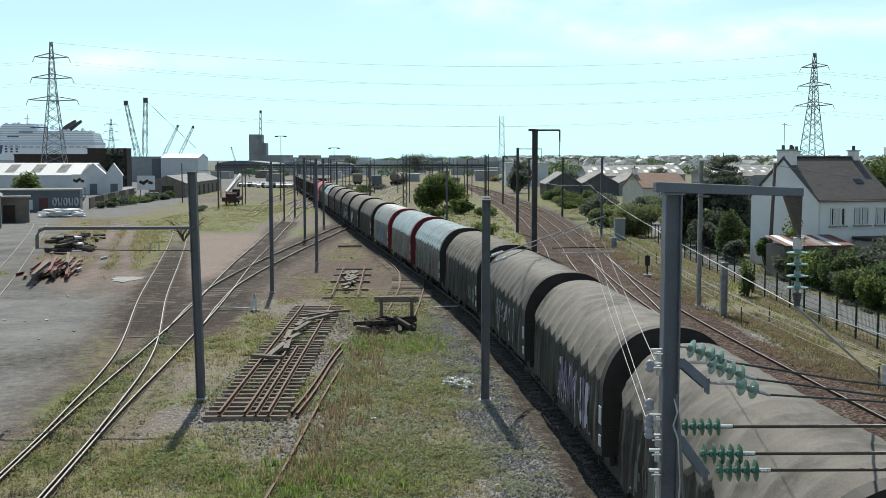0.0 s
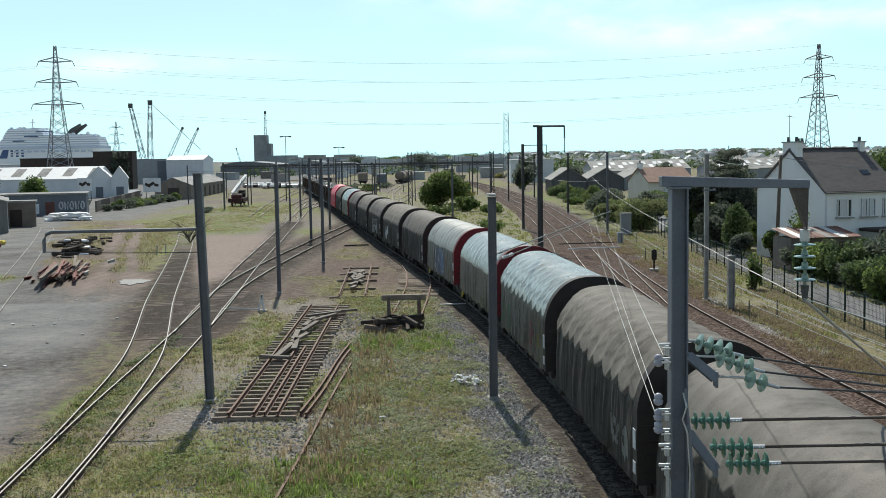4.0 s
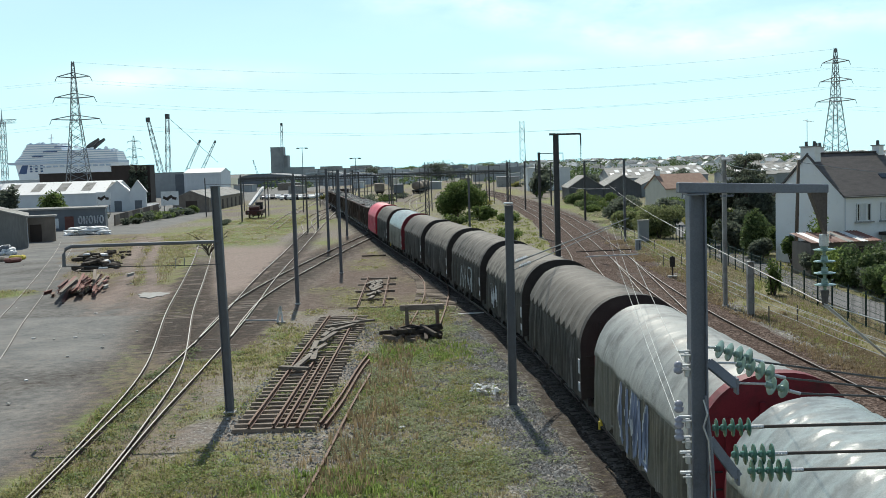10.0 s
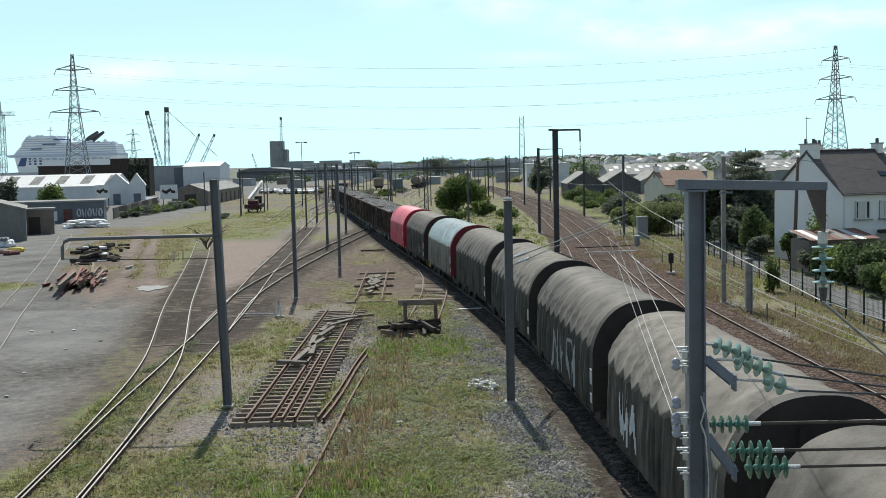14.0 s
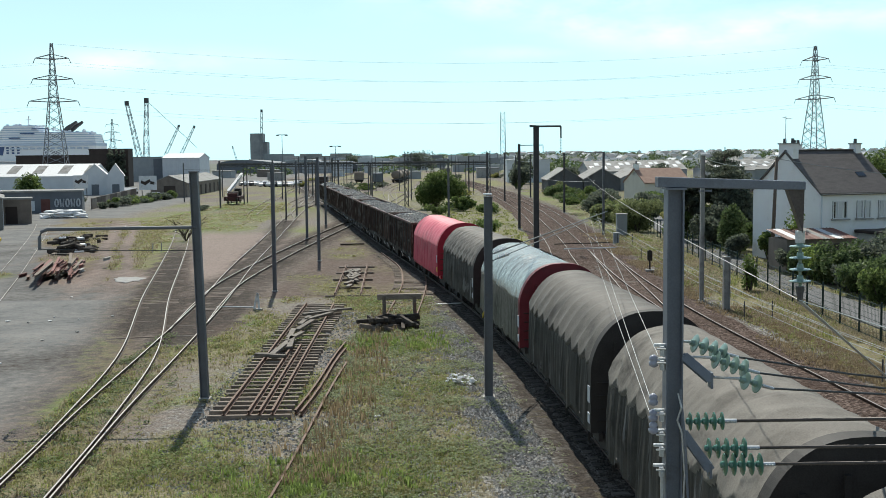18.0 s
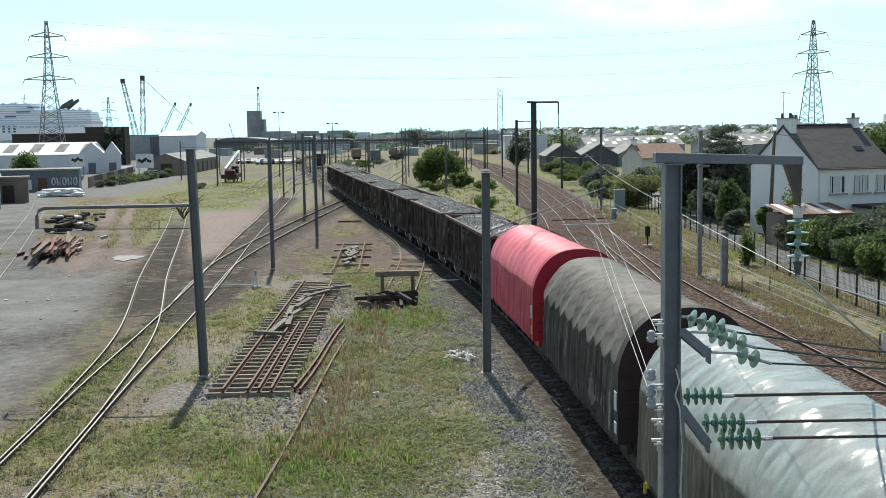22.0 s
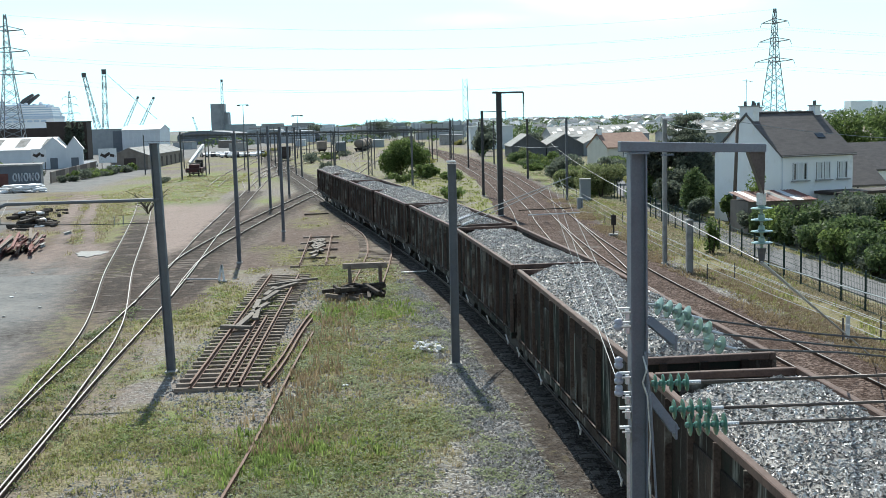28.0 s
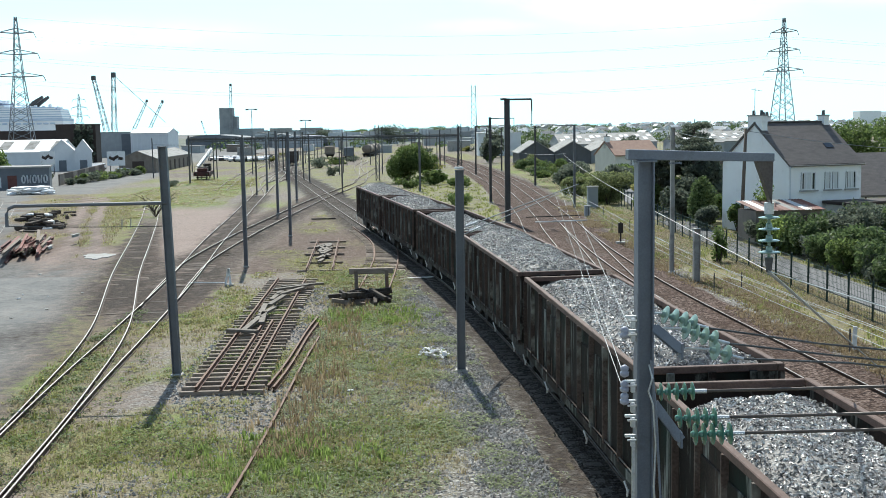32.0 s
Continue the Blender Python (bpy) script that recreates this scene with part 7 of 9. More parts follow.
        for x in (-1.2, 1.2):
            part("post", rod((x, 0.1, 0), (x, 0.1, z1 - 0.2), 0.08, n=6), DARK_STEEL, b)
    for i in range(26):
        x, y = (-77.5 + 1.1 * (i % 6), 251.0 + 3.4 * (i // 6)) if i < 8 else (-58.0 + 0.95 * (i % 18), 300.0 + 12.0 * ((i - 8) // 9))
        car(x, y, CAR_WHITE if i % 3 else CAR_DARK, g.uniform(70, 110))
    car(-56.5, 213.0, CAR_WHITE, 30)


CAR_CACHE = {}


def car(x, y, paint, rz):
    key = paint.name
    m = pose(x, y, 0.02, 0, 0, rz)
    if key in CAR_CACHE:
        return copy_thing(CAR_CACHE[key], m)
    label = "white parked car" if paint is CAR_WHITE else "dark parked car"
    c = thing("car", m, label + " beside the far sheds", "car", "parked cars")
    prof = [(-2.05, 0.35), (2.05, 0.35), (2.1, 0.62), (1.95, 0.85), (1.0, 0.95), (0.45, 1.42), (-1.2, 1.46), (-1.85, 0.98), (-2.1, 0.9)]
    bm = prism(prof, -0.85, 0.85)
    bmesh.ops.bevel(bm, geom=[e for e in bm.edges], offset=0.05, segments=1, affect="EDGES")
    part("body", bm, paint, c)
    bm = prism([(0.9, 0.97), (0.42, 1.37), (-1.18, 1.40), (-1.7, 1.0)], -0.87, 0.87)
    part("side_windows", bm, WINDOW, c)
    bm = prism([(0.98, 0.96), (0.46, 1.40), (0.50, 1.43), (1.04, 0.99)], -0.7, 0.7)
    part("windscreen", bm, WINDOW, c)
    for wx in (-1.3, 1.3):
        for wy in (-0.78, 0.78):
            part("wheel", rod((wx, wy - 0.1, 0.31), (wx, wy + 0.1, 0.31), 0.31, n=14), TYRE, c)
    CAR_CACHE[key] = c
    return c


# ---------------------------------------------------------------- harbour and town far off
def lattice_crane(x, y, base, tip, label, w=2.0, pendant=False):
    g = thing("harbour_crane", pose(x, y, 0), label, "crane", "harbour cranes")
    part("jib", lattice(base, tip, w, bmesh.new(), w * 1.5, w * 0.05, w * 0.55), CRANE, g)
    part("head", box((tip[0], tip[1], tip[2]), (w * 0.7, w * 0.7, w * 0.9)), DARK_STEEL, g)
    if pendant:
        part("pendant", strip([tip, (tip[0] + w * 9, 0, max(5.0, tip[2] * 0.35))], 0.12, 4), WIRE_DARK, g)
    return g


def build_far():
    lattice_crane(-167, 600, (0, 0, 4), (-7.0, 0, 38.5), "tall lattice harbour crane leaning over the sheds", 2.8)
    lattice_crane(-164, 600, (-0.5, 0, 0), (0.8, 0, 40), "tall upright lattice harbour crane", 3.0, True)
    lattice_crane(-166, 640, (2, 0, 10), (10.5, 0, 27), "small harbour crane jib", 1.6)
    lattice_crane(-158, 640, (2, 0, 8), (11.5, 0, 26.5), "small harbour crane jib", 1.6)
    lattice_crane(-151, 900, (0, 0, 0), (0.8, 0, 46.5), "thin upright lattice crane beside the silo", 2.4)
    lattice_crane(-168, 880, (2, 0, 0), (-3, 0, 17), "small leaning crane beside the silo", 1.2)
    pylon(-182.5, 600, 30.0, 6.0, "small far-off electricity pylon beside the cranes")
    g = thing("lattice_mast", pose(22.6, 420, 0), "thin grey lattice radio mast", "mast")
    part("tower", lattice((0, 0, 0), (0, 0, 24.5), 2.4, bmesh.new(), 2.0, 0.09, 1.6), PYLON, g)
    g = thing("scaffold_tower", pose(-111.5, 262.0, 0), "pale slim tower crane behind the sheds", "crane")
    part("tower", lattice((0, 0, 0), (0, 0, 22), 1.2, bmesh.new(), 1.4, 0.08), CLAD_GREY, g)
    part("jib", lattice((-7, 0, 22), (3.4, 0, 22), 0.8, bmesh.new(), 1.0, 0.06), CLAD_GREY, g)
    part("top", rod((0, 0, 22), (0, 0, 25), 0.2, 0.05, 6), CLAD_GREY, g)
    g = thing("grain_silo", pose(-155, 900, 0), "tall grey concrete grain silo", "silo")
    part("tower", box((0, 6, 14), (10.5, 12, 28)), FAR_ROOF, g)
    part("side_block", box((6, 8, 10.5), (5, 12, 21)), FAR_ROOF, g)
    part("base", box((14, 8, 5.5), (30, 14, 11)), CLAD_GREY, g)
    for i in range(5):
        solid("storage_block", box((0, 0, 4.5 + i % 2), (18, 12, 9 + 2 * (i % 2))), CONCRETE, pose(-128 + 13 * i, 930 + 10 * (i % 2), 0), "grey far-off dock building", "building", "dock buildings")
    # dark round-roofed halls
    for x, y, w, h in ((-118, 640, 32, 6.8), (-84, 650, 26, 6.8), (-100, 560, 30, 6.5), (-60, 560, 30, 6.0)):
        n = 10
        prof = [(-w / 2, 0), (w / 2, 0)] + [(w / 2 * math.cos(math.pi * k / n), h * 0.6 + h * 0.4 * math.sin(math.pi * k / n)) for k in range(n + 1)]
        solid("round_roofed_hall", prism(prof, 0, 40), CLAD_BLUE if w > 28 else CLAD_GREY, pose(x, y, 0), "low dark round-roofed dock hall", "building", "dock halls")
    # the cruise ship
    s = thing("cruise_ship", pose(-408, 1100, 0), "large white cruise ship with many decks at the quay", "ship")
    part("hull", prism([(-44, 0), (54, 0), (56, 12), (57, 22), (-49, 22)], 0, 34), SHIP_WHITE, s)
    part("promenade_deck", prism([(-57, 23.5), (-54, 22), (57, 22), (57, 24.6), (-56, 24.6)], -1.5, 34), SHIP_DECK, s, "overhanging grey promenade deck")
    for i in range(8):
        if i < 4:
            a, b = -50 + 2.2 * i, 56 - 0.6 * i
        else:
            a, b = -43 + 1.4 * (i - 4), (48 - 4.0 * (i - 4)) if i < 5 else -2 - 2.2 * (i - 5)
        z = 25.4 + 2.3 * i
        part("deck", box(((a + b) / 2, 16, z), (b - a, 30 - i, 1.35)), SHIP_WHITE, s)
        part("balcony", box(((a + b) / 2, 16.4, z + 1.15), (b - a - 1.5, 28 - i, 1.0)), SHIP_DECK, s, "shaded balcony row")
    for i in range(3):
        a, b = -30 + 12 * i, -22 + 14 * i
        part("window_band", box(((a + b) / 2, 0.6 + 0.5 * i, 30.2 + 4.6 * i), ((b - a) * 1.4, 1.0, 1.0)), SHIP_BLUE, s)
    for i in range(3):
        for k in range(3):
            part("window", box((-33 + 5.4 * k, -0.2, 15.2 + 2.6 * i), (2.4, 0.5, 1.6)), SHIP_BLUE, s)
    part("bow_panel", prism([(-46, 13), (-38, 13), (-36, 21.6), (-42, 21.6)], -0.3, 0.0), SHIP_BLUE, s, "blue painted bow panel")
    for x0, x1, y in ((17, 34, 12), (21, 38, 18)):
        part("funnel", prism([(x0, 36), (x0 + 5, 36), (x1, 45.5), (x1 - 1, 47.5), (x0 + 6, 42)], y, y + 3), DARK_STEEL, s, "dark swept funnel wing")
    deck_rnd = random.Random(15)
    for i in range(26):
        x = -38 + 3.6 * i
        z = 43.5 - 0.13 * max(0, x + 8) if x > -8 else 43.2
        z = 34.5 if x > 44 else z - (2.2 if x > -2 else 0)
        hh, ww = deck_rnd.uniform(0.8, 3.0), deck_rnd.uniform(1.4, 3.4)
        part("deckhouse", box((x, 8 + 10 * deck_rnd.random(), z - 1.5 + hh / 2), (ww, 4, hh)), SHIP_WHITE if i % 4 else SHIP_DECK, s)
    for i in range(30):
        part("deck_post", box((-47 + 3.4 * i, -0.6, 23.2), (0.5, 0.5, 2.4)), SHIP_WHITE, s)
    for i in range(12):
        part("lifeboat", box((-28 + 6.8 * i, -0.9, 19.6), (5.0, 1.4, 1.7), bevel=0.4), SHIP_DECK, s)
    part("mast", strip([(-17, 15, 42), (-16, 15, 53)], 0.7, 5), SHIP_WHITE, s)
    part("mast_arm", box((-16.5, 15, 49), (6, 1, 0.8)), SHIP_WHITE, s)
    for x, z, r in ((-25, 43.5, 2.0), (-9, 42.0, 2.2), (-31, 42.5, 1.6), (2, 39.0, 1.8), (40, 37.5, 2.0), (48, 35.5, 1.8)):
        part("dome", lathe([(0.01, r), (r * 0.6, r * 0.8), (r, 0.0), (r * 0.7, -r * 1.2), (r * 0.7, -r * 2)], pose(x, 15, z), 10), SHIP_WHITE, s, "", True)
    # slab added as a reflector, to brighten the ship's shaded side
    quay = sheet("quay", [(-560, 900), (-560, 1098)], [(-250, 900), (-250, 1098)], 0.6, CONCRETE, "added pale concrete slab that bounces sunlight onto the ship", "quay", 1.2)
    # lamp masts
    for x, y, h in ((-59.5, 400.0, 16.3), (-40.0, 400.0, 12.0)):
        l = thing("lamp_mast", pose(x, y, 0), "tall yard lamp mast", "lamp mast", "yard lamp masts")
        part("pole", rod((0, 0, 0), (0, 0, h), 0.2, 0.1, 6), PYLON, l)
        part("lamp_head", box((0, 0, h), (3.6, 0.5, 0.25)), PYLON, l)
        part("lamp", box((-1.6, 0, h - 0.15), (1.0, 0.6, 0.4)), DARK_STEEL, l)
        part("lamp", box((1.6, 0, h - 0.15), (1.0, 0.6, 0.4)), DARK_STEEL, l)
    # sheds beyond the main line
    for x, y, w, d, e, r, wall, roof in ((22.5, 236.0, 7.5, 16.0, 2.6, 5.0, CLAD_SLATE, ROOF_GREY), (30.2, 236.0, 8.0, 16.0, 2.6, 4.9, CLAD_SLATE, ROOF_GREY), (38.5, 240.0, 9.0, 18.0, 2.4, 4.6, CLAD_GREY, ROOF_GREY)):
        gable_house("industrial_shed", pose(x + w, y, 0, 0, 0, 90), d, w, e, r, wall, roof, "dark gabled industrial shed beyond the main line", "industrial sheds")
    flat_building("white_workshop", 18.5, 31.0, 320.0, 20.0, 6.6, CLAD_WHITE, ROOF_PALE, "white workshop beyond the main line")
    g = random.Random(21)
    for i in range(6):
        h = gable_house("sawtooth_hall", pose(40 + 11.5 * i, 300.0 + 16 * (i % 3), 0), 11.0, 26.0, 3.2, 5.9, CLAD_GREY, ROOF_GREY, "industrial hall with skylights in its grey roof", "industrial halls")
        for k in range(6):
            bm = box((0, 0, 0), (1.2, 3.5, 0.06))
            sl = math.degrees(math.atan2(2.7, 13.0))
            bmesh.ops.transform(bm, matrix=pose(1.3 + 1.75 * k, 4.5 + 4.0 * (k % 2), 3.42 + 2.7 * (4.5 + 4.0 * (k % 2)) / 13.0, sl, 0, 0), verts=bm.verts)
            part("skylight", bm, ROOF_PALE if k % 2 else WHITE_PAINT, h)
    # the second house
    h = gable_house("tiled_house", pose(30.0, 163.0, 0, 0, 0, 14), 7.4, 7.6, 3.7, 5.7, RENDER_CREAM, TILE_ORANGE, "cream house with an orange tiled roof beyond the bushes")
    window(h, 3.0, 2.7, 1.0, 1.1, 2, -0.07)
    window(h, 4.6, 2.7, 0.8, 1.1, 1, -0.07)
    chimney(h, 0.3, 3.8, 4.8, 6.5, 0.6, 0.9, 1)
    # low sheds and walls that close the far end of the yard
    for i in range(8):
        x = -92 + 15 * i + g.uniform(-2, 2)
        flat_building("far_depot_shed", x, x + g.uniform(4, 9), 380 + g.uniform(0, 90), 10, g.uniform(2.0, 3.6), (CLAD_GREY, SHED_WOOD, CONCRETE, CLAD_WHITE, RENDER_CREAM)[i % 5], (ROOF_GREY, FAR_ROOF)[i % 2], "low far-off depot shed at the end of the yard")
    # town houses scattered to the horizon
    protos = []
    for wall, roof in ((RENDER_WHITE, FAR_ROOF), (RENDER_CREAM, ROOF_PALE), (RENDER_WHITE, ROOF_GREY)):
        protos.append(gable_house("town_house", pose(0, 900, -30), 8.0, 6.5, 2.8, 5.2, wall, roof, "small pale far-off town house", "town houses"))
    n = 0
    while n < 300:
        y = 560 + 1500 * g.random()
        u = g.uniform(-0.02, 0.46)
        x = u * y
        if x < 30 + 0.03 * y or (y < 380 and x < 112):
            continue
        z = min(9.5, max(0.0, (y - 520) * 0.0072))
        m = pose(x, y, z - 0.4, 0, 0, g.choice((0, 90, 20, 110, 75)))
        if n < 3:
            protos[n].matrix_world = m
        else:
            copy_thing(protos[n % 3], m)
        n += 1
    for i in range(70):
        y = g.uniform(520, 1200)
        x = g.uniform(-0.17, 0.06) * y
        h = g.uniform(3.0, 8.5) + (y - 520) * 0.004
        solid("town_block", box((0, 0, h / 2), (g.uniform(5, 22), 12, h)), FAR_TOWN, pose(x, y, 0), "pale far-off town block", "building", "town blocks")
    for x, y, w, h in ((378, 905, 18, 17.5), (402, 912, 15, 17.0)):
        solid("apartment_block", box((0, 0, h / 2), (w, 14, h)), RENDER_WHITE, pose(x, y, 0), "pale far-off apartment block", "building", "apartment blocks")
    # the slope on which the town lies, and woods between the roofs
    verts, faces = [], []
    xs, ys = np.linspace(-700, 1500, 60), np.linspace(480, 2400, 40)
    for y in ys:
        for x in xs:
            rise = max(0.0, (y - 520)) * 0.0072 * min(1.0, max(0.0, (x + 350) / 420.0))
            verts.append((x, y, -0.5 + min(rise, 9.5) + (1.2 * noise.noise(Vector((x * 0.006, y * 0.01, 2))) if y > 600 else 0)))
    faces = [(j * 60 + i, j * 60 + i + 1, (j + 1) * 60 + i + 1, (j + 1) * 60 + i) for j in range(39) for i in range(59)]
    hill = mesh_part("far_slope", raw("far_slope", verts, faces), surf("far_green", (0.10, 0.115, 0.085), (0.20, 0.205, 0.165), 0.02, 1.0, 0.0, 0.3), None)
    tagged(hill, "low wooded slope under the far-off town", "hill", kind="structure")
    blobs = []
    for i in range(420):
        y = g.uniform(480, 2000)
        x = g.uniform(-0.2, 0.46) * y
        if abs(x) < 14 and y < 480:
            continue
        z = min(9.5, max(0.0, (y - 520) * 0.0072)) * min(1.0, max(0.0, (x + 350) / 420.0))
        r = g.uniform(2.0, 4.5)
        blobs.append((x, y, z + r * 0.35, r * 2.2, r, r * 0.75))
    woods = mesh_part("far_woods", leaves(blobs, 60000, 0.75, 77, shell=0.6), LEAF_HEDGE, None)
    tagged(woods, "dark far-off woods between the town roofs", "woods", kind="stuff")


# ---------------------------------------------------------------- things lying in the yard
def build_panel():
    """The old piece of track with four rails lying in the weeds."""
    p = thing("track_panel", pose(0, 0, 0), "discarded panel of rusty rails on grey wooden sleepers in the weeds", "track panel")
    a, b = Vector((-6.15, 32.9, 0)), Vector((-6.75, 58.2, 0))
    d = (b - a).normalized()
    rt = Vector((d.y, -d.x, 0))
    me = sleeper_mesh(SLEEPER_GREY, 2.6, 0.16)
    yaw = math.degrees(math.atan2(d.y, d.x)) - 90
    for i in range(41):
        q = a + d * (0.1 + 0.63 * i)
        if 21 < i < 26 and i % 2:
            continue
        s = new("sleeper", me)
        s.parent = p
        s.matrix_local = pose(q.x + random.uniform(-0.06, 0.06), q.y, 0.06, 0, 0, yaw + random.uniform(-1, 1))
    for off, y0, y1 in ((-0.75, 0.0, 25.2), (0.02, 0.0, 11.5), (0.36, 0.0, 12.0), (0.75, 0.0, 24.5)):
        line = [a + d * (y0 + (y1 - y0) * k / 6) for k in range(7)]
        r = mesh_part("rail", rail_mesh(line, off), RAIL_RUST, p)
        r.location = (0, 0, 0.13)
    p2 = thing("short_track_panel", Matrix(), "short panel of rusty rails with loose grey planks", "track panel")
    a2, b2 = Vector((-5.65, 62.0, 0)), Vector((-6.5, 79.5, 0))
    d2 = (b2 - a2).normalized()
    for off in (-0.75, 0.75):
        r = mesh_part("rail", rail_mesh([a2 + d2 * (17.0 * k / 5) for k in range(6)], off), RAIL_RUST, p2)
        r.location = (0, 0, 0.1)
    for k in (0.1, 4.0, 8.5, 12.5, 16.5):
        q = a2 + d2 * k
        s = new("sleeper", me)
        s.parent = p2
        s.matrix_local = pose(q.x, q.y, 0.04, 0, 0, yaw)
    g = random.Random(2)
    for i in range(16):
        q = a2 + d2 * g.uniform(3, 13)
        solid("loose_plank", box((0, 0, 0.07), (0.24, g.uniform(1.2, 2.4), 0.12), bevel=0.012), PLANK, pose(q.x + g.uniform(-0.5, 0.5), q.y, 0.1 + 0.04 * (i % 3), 0, 0, g.uniform(-14, 14)), "weathered grey plank lying between the rails", "plank", "loose planks")
    for x, y, l, rz in ((-6.75, 43.6, 3.0, -4), (-6.5, 44.9, 2.6, 5), (-6.8, 47.2, 2.4, 3), (-6.5, 49.6, 2.8, -7), (-6.2, 52.3, 2.6, -24), (-5.8, 54.4, 2.2, -66), (-6.3, 53.6, 2.0, -48), (-6.7, 51.0, 2.6, -3), (-6.9, 42.0, 1.3, 70), (-6.55, 46.4, 2.2, -10)):
        solid("loose_plank", box((0, 0, 0.07), (0.24, l, 0.1), bevel=0.012), PLANK, pose(x, y, 0.27, 0, 0, rz), "weathered grey plank lying on the track panel", "plank", "loose planks")
    for (x0, y0), (x1, y1), z in (((-4.25, 22.0), (-3.85, 41.5), 0.0), ((-4.75, 33.4), (-4.3, 46.0), 0.02), ((-4.55, 33.2), (-4.15, 44.5), 0.02)):
        q0, q1 = Vector((x0, y0, 0)), Vector((x1, y1, 0))
        ob = mesh_part("loose_rail", rail_mesh([q0.lerp(q1, k / 6) + Vector((0.05 * math.sin(k), 0, 0)) for k in range(7)], 0.0), RAIL_RUST, None)
        ob.location = (0, 0, z)
        tagged(ob, "long rusty rail lying in dry weeds", "rail", "loose rails")


def spill(g):
    """A thin ragged crust."""
    bm = bmesh.new()
    rim = []
    for k in range(48):
        a = 2 * math.pi * k / 48
        r = 1 + 0.15 * math.sin(3 * a + 1) + 0.1 * math.sin(7 * a) + g.uniform(-0.12, 0.12)
        rim.append((0.95 * r * math.cos(a), 1.6 * r * math.sin(a)))
    return prism_up(rim, -0.03, 0.02, bm)


def prism_up(rim, z0, z1, bm):
    lo, hi = [bm.verts.new((x, y, z0)) for x, y in rim], [bm.verts.new((x, y, z1)) for x, y in rim]
    n = len(rim)
    for i in range(n):
        bm.faces.new((lo[i], lo[(i + 1) % n], hi[(i + 1) % n], hi[i]))
    bm.faces.new(hi)
    return bm


def build_yard_things():
    b = thing("buffer_stop", pose(-2.2, 51.0, 0, 0, 0, 3), "old dark wooden buffer stop at the end of a stub track", "buffer stop")
    part("beam", box((0.0, 0.1, 1.42), (2.1, 0.28, 0.26), bevel=0.02), SLEEPER_GREY, b)
    for x in (-0.72, 0.72):
        part("upright", box((x, 0.0, 0.75), (0.17, 0.2, 1.5), bevel=0.015), SLEEPER_GREY, b)
        bm = rod((x, 0.1, 1.3), (x + 0.05, -1.0 if x > 0 else 1.2, 0.0), 0.07, 0.07, 6)
        part("brace", bm, RAIL_RUST, b)
    g = random.Random(5)
    for i in range(28):
        solid("broken_timber", box((0, 0, 0.1), (g.uniform(0.12, 0.26), g.uniform(0.7, 1.9), 0.18), bevel=0.015), WOOD if i % 4 else SLEEPER_GREY,
              pose(-2.4 + g.uniform(-1.0, 1.0), 50.2 + g.uniform(-0.7, 0.6), 0.05 + 0.12 * (i % 4), g.uniform(-10, 10), 0, g.uniform(0, 180)), "broken dark timber heaped before the buffer stop", "timber", "timbers at the buffer stop")
    # white rubble beside the mast
    for i in range(80):
        bm = bmesh.new()
        bmesh.ops.create_icosphere(bm, subdivisions=1, radius=g.uniform(0.04, 0.11))
        for v in bm.verts:
            v.co *= 1 + 1.0 * noise.noise(v.co * 14 + Vector((i, 0, 0)))
            v.co.z *= 0.6
        solid("rubble_lump", bm, WHITE_PAINT if i % 3 else CONCRETE, pose(0.62 + g.gauss(0, 0.26), 38.3 + g.gauss(0, 0.5), 0.02 + 0.13 * max(0, 1 - i / 50), g.uniform(0, 40), 0, g.uniform(0, 360)), "pale lump of rubble on the gravel", "rubble", "heap of pale rubble")
    # a white point indicator and its rods
    s = thing("point_indicator", pose(-9.95, 57.0, 0), "small white point indicator beside the siding", "point indicator")
    for x in (-0.16, 0.12):
        bm = box((0, 0, 0.45), (0.11, 0.06, 0.85), bevel=0.01)
        bmesh.ops.transform(bm, matrix=pose(x - 0.05, 0, 0.05, 0, 12 if x < 0 else -6, 0), verts=bm.verts)
        part("plate", bm, WHITE_PAINT, s)
    part("stand", box((0, 0, 0.05), (0.45, 0.3, 0.1), bevel=0.02), CONCRETE, s)
    solid("point_rod", strip([(-12.3, 57.8, 0.1), (-10.2, 57.4, 0.1)], 0.035, 6), CLAMP, Matrix(), "pale point rod across the siding", "point rod", "point rods")
    solid("point_rod", strip([(9.9, 90.2, 0.2), (14.4, 91.2, 0.2)], 0.05, 6), WHITE_PAINT, Matrix(), "pale point rod across the main lines", "point rod", "point rods")
    solid("point_rod", strip([(9.6, 95.0, 0.22), (14.6, 96.2, 0.22)], 0.05, 6), FRAME_BLACK, Matrix(), "dark point rod across the main lines", "point rod", "point rods")
    solid("white_strip", box((0, 0, 0.03), (1.4, 0.16, 0.04)), WHITE_PAINT, pose(0.15, 58.5, 0.02, 0, 0, 8), "pale board lying beside the goods line", "board")
    solid("white_plate", box((0, 0, 0.03), (0.7, 0.22, 0.05)), WHITE_PAINT, pose(11.35, 31.6, 0.08, 0, 0, 5), "pale plate lying on the ballast", "plate")
    solid("white_marker", box((0, 0, 0.45), (0.14, 0.08, 0.9), bevel=0.01), WHITE_PAINT, pose(15.4, 37.4, 0), "short white marker post in dry grass", "marker post")
    s = thing("dwarf_signal", pose(14.0, 74.0, 0), "small dark dwarf signal beside the main line", "dwarf signal")
    part("post", rod((0, 0, 0), (0, 0, 1.5), 0.06, n=8), FRAME_BLACK, s)
    part("head", box((0, 0, 1.1), (0.32, 0.25, 0.7), bevel=0.03), FRAME_BLACK, s)
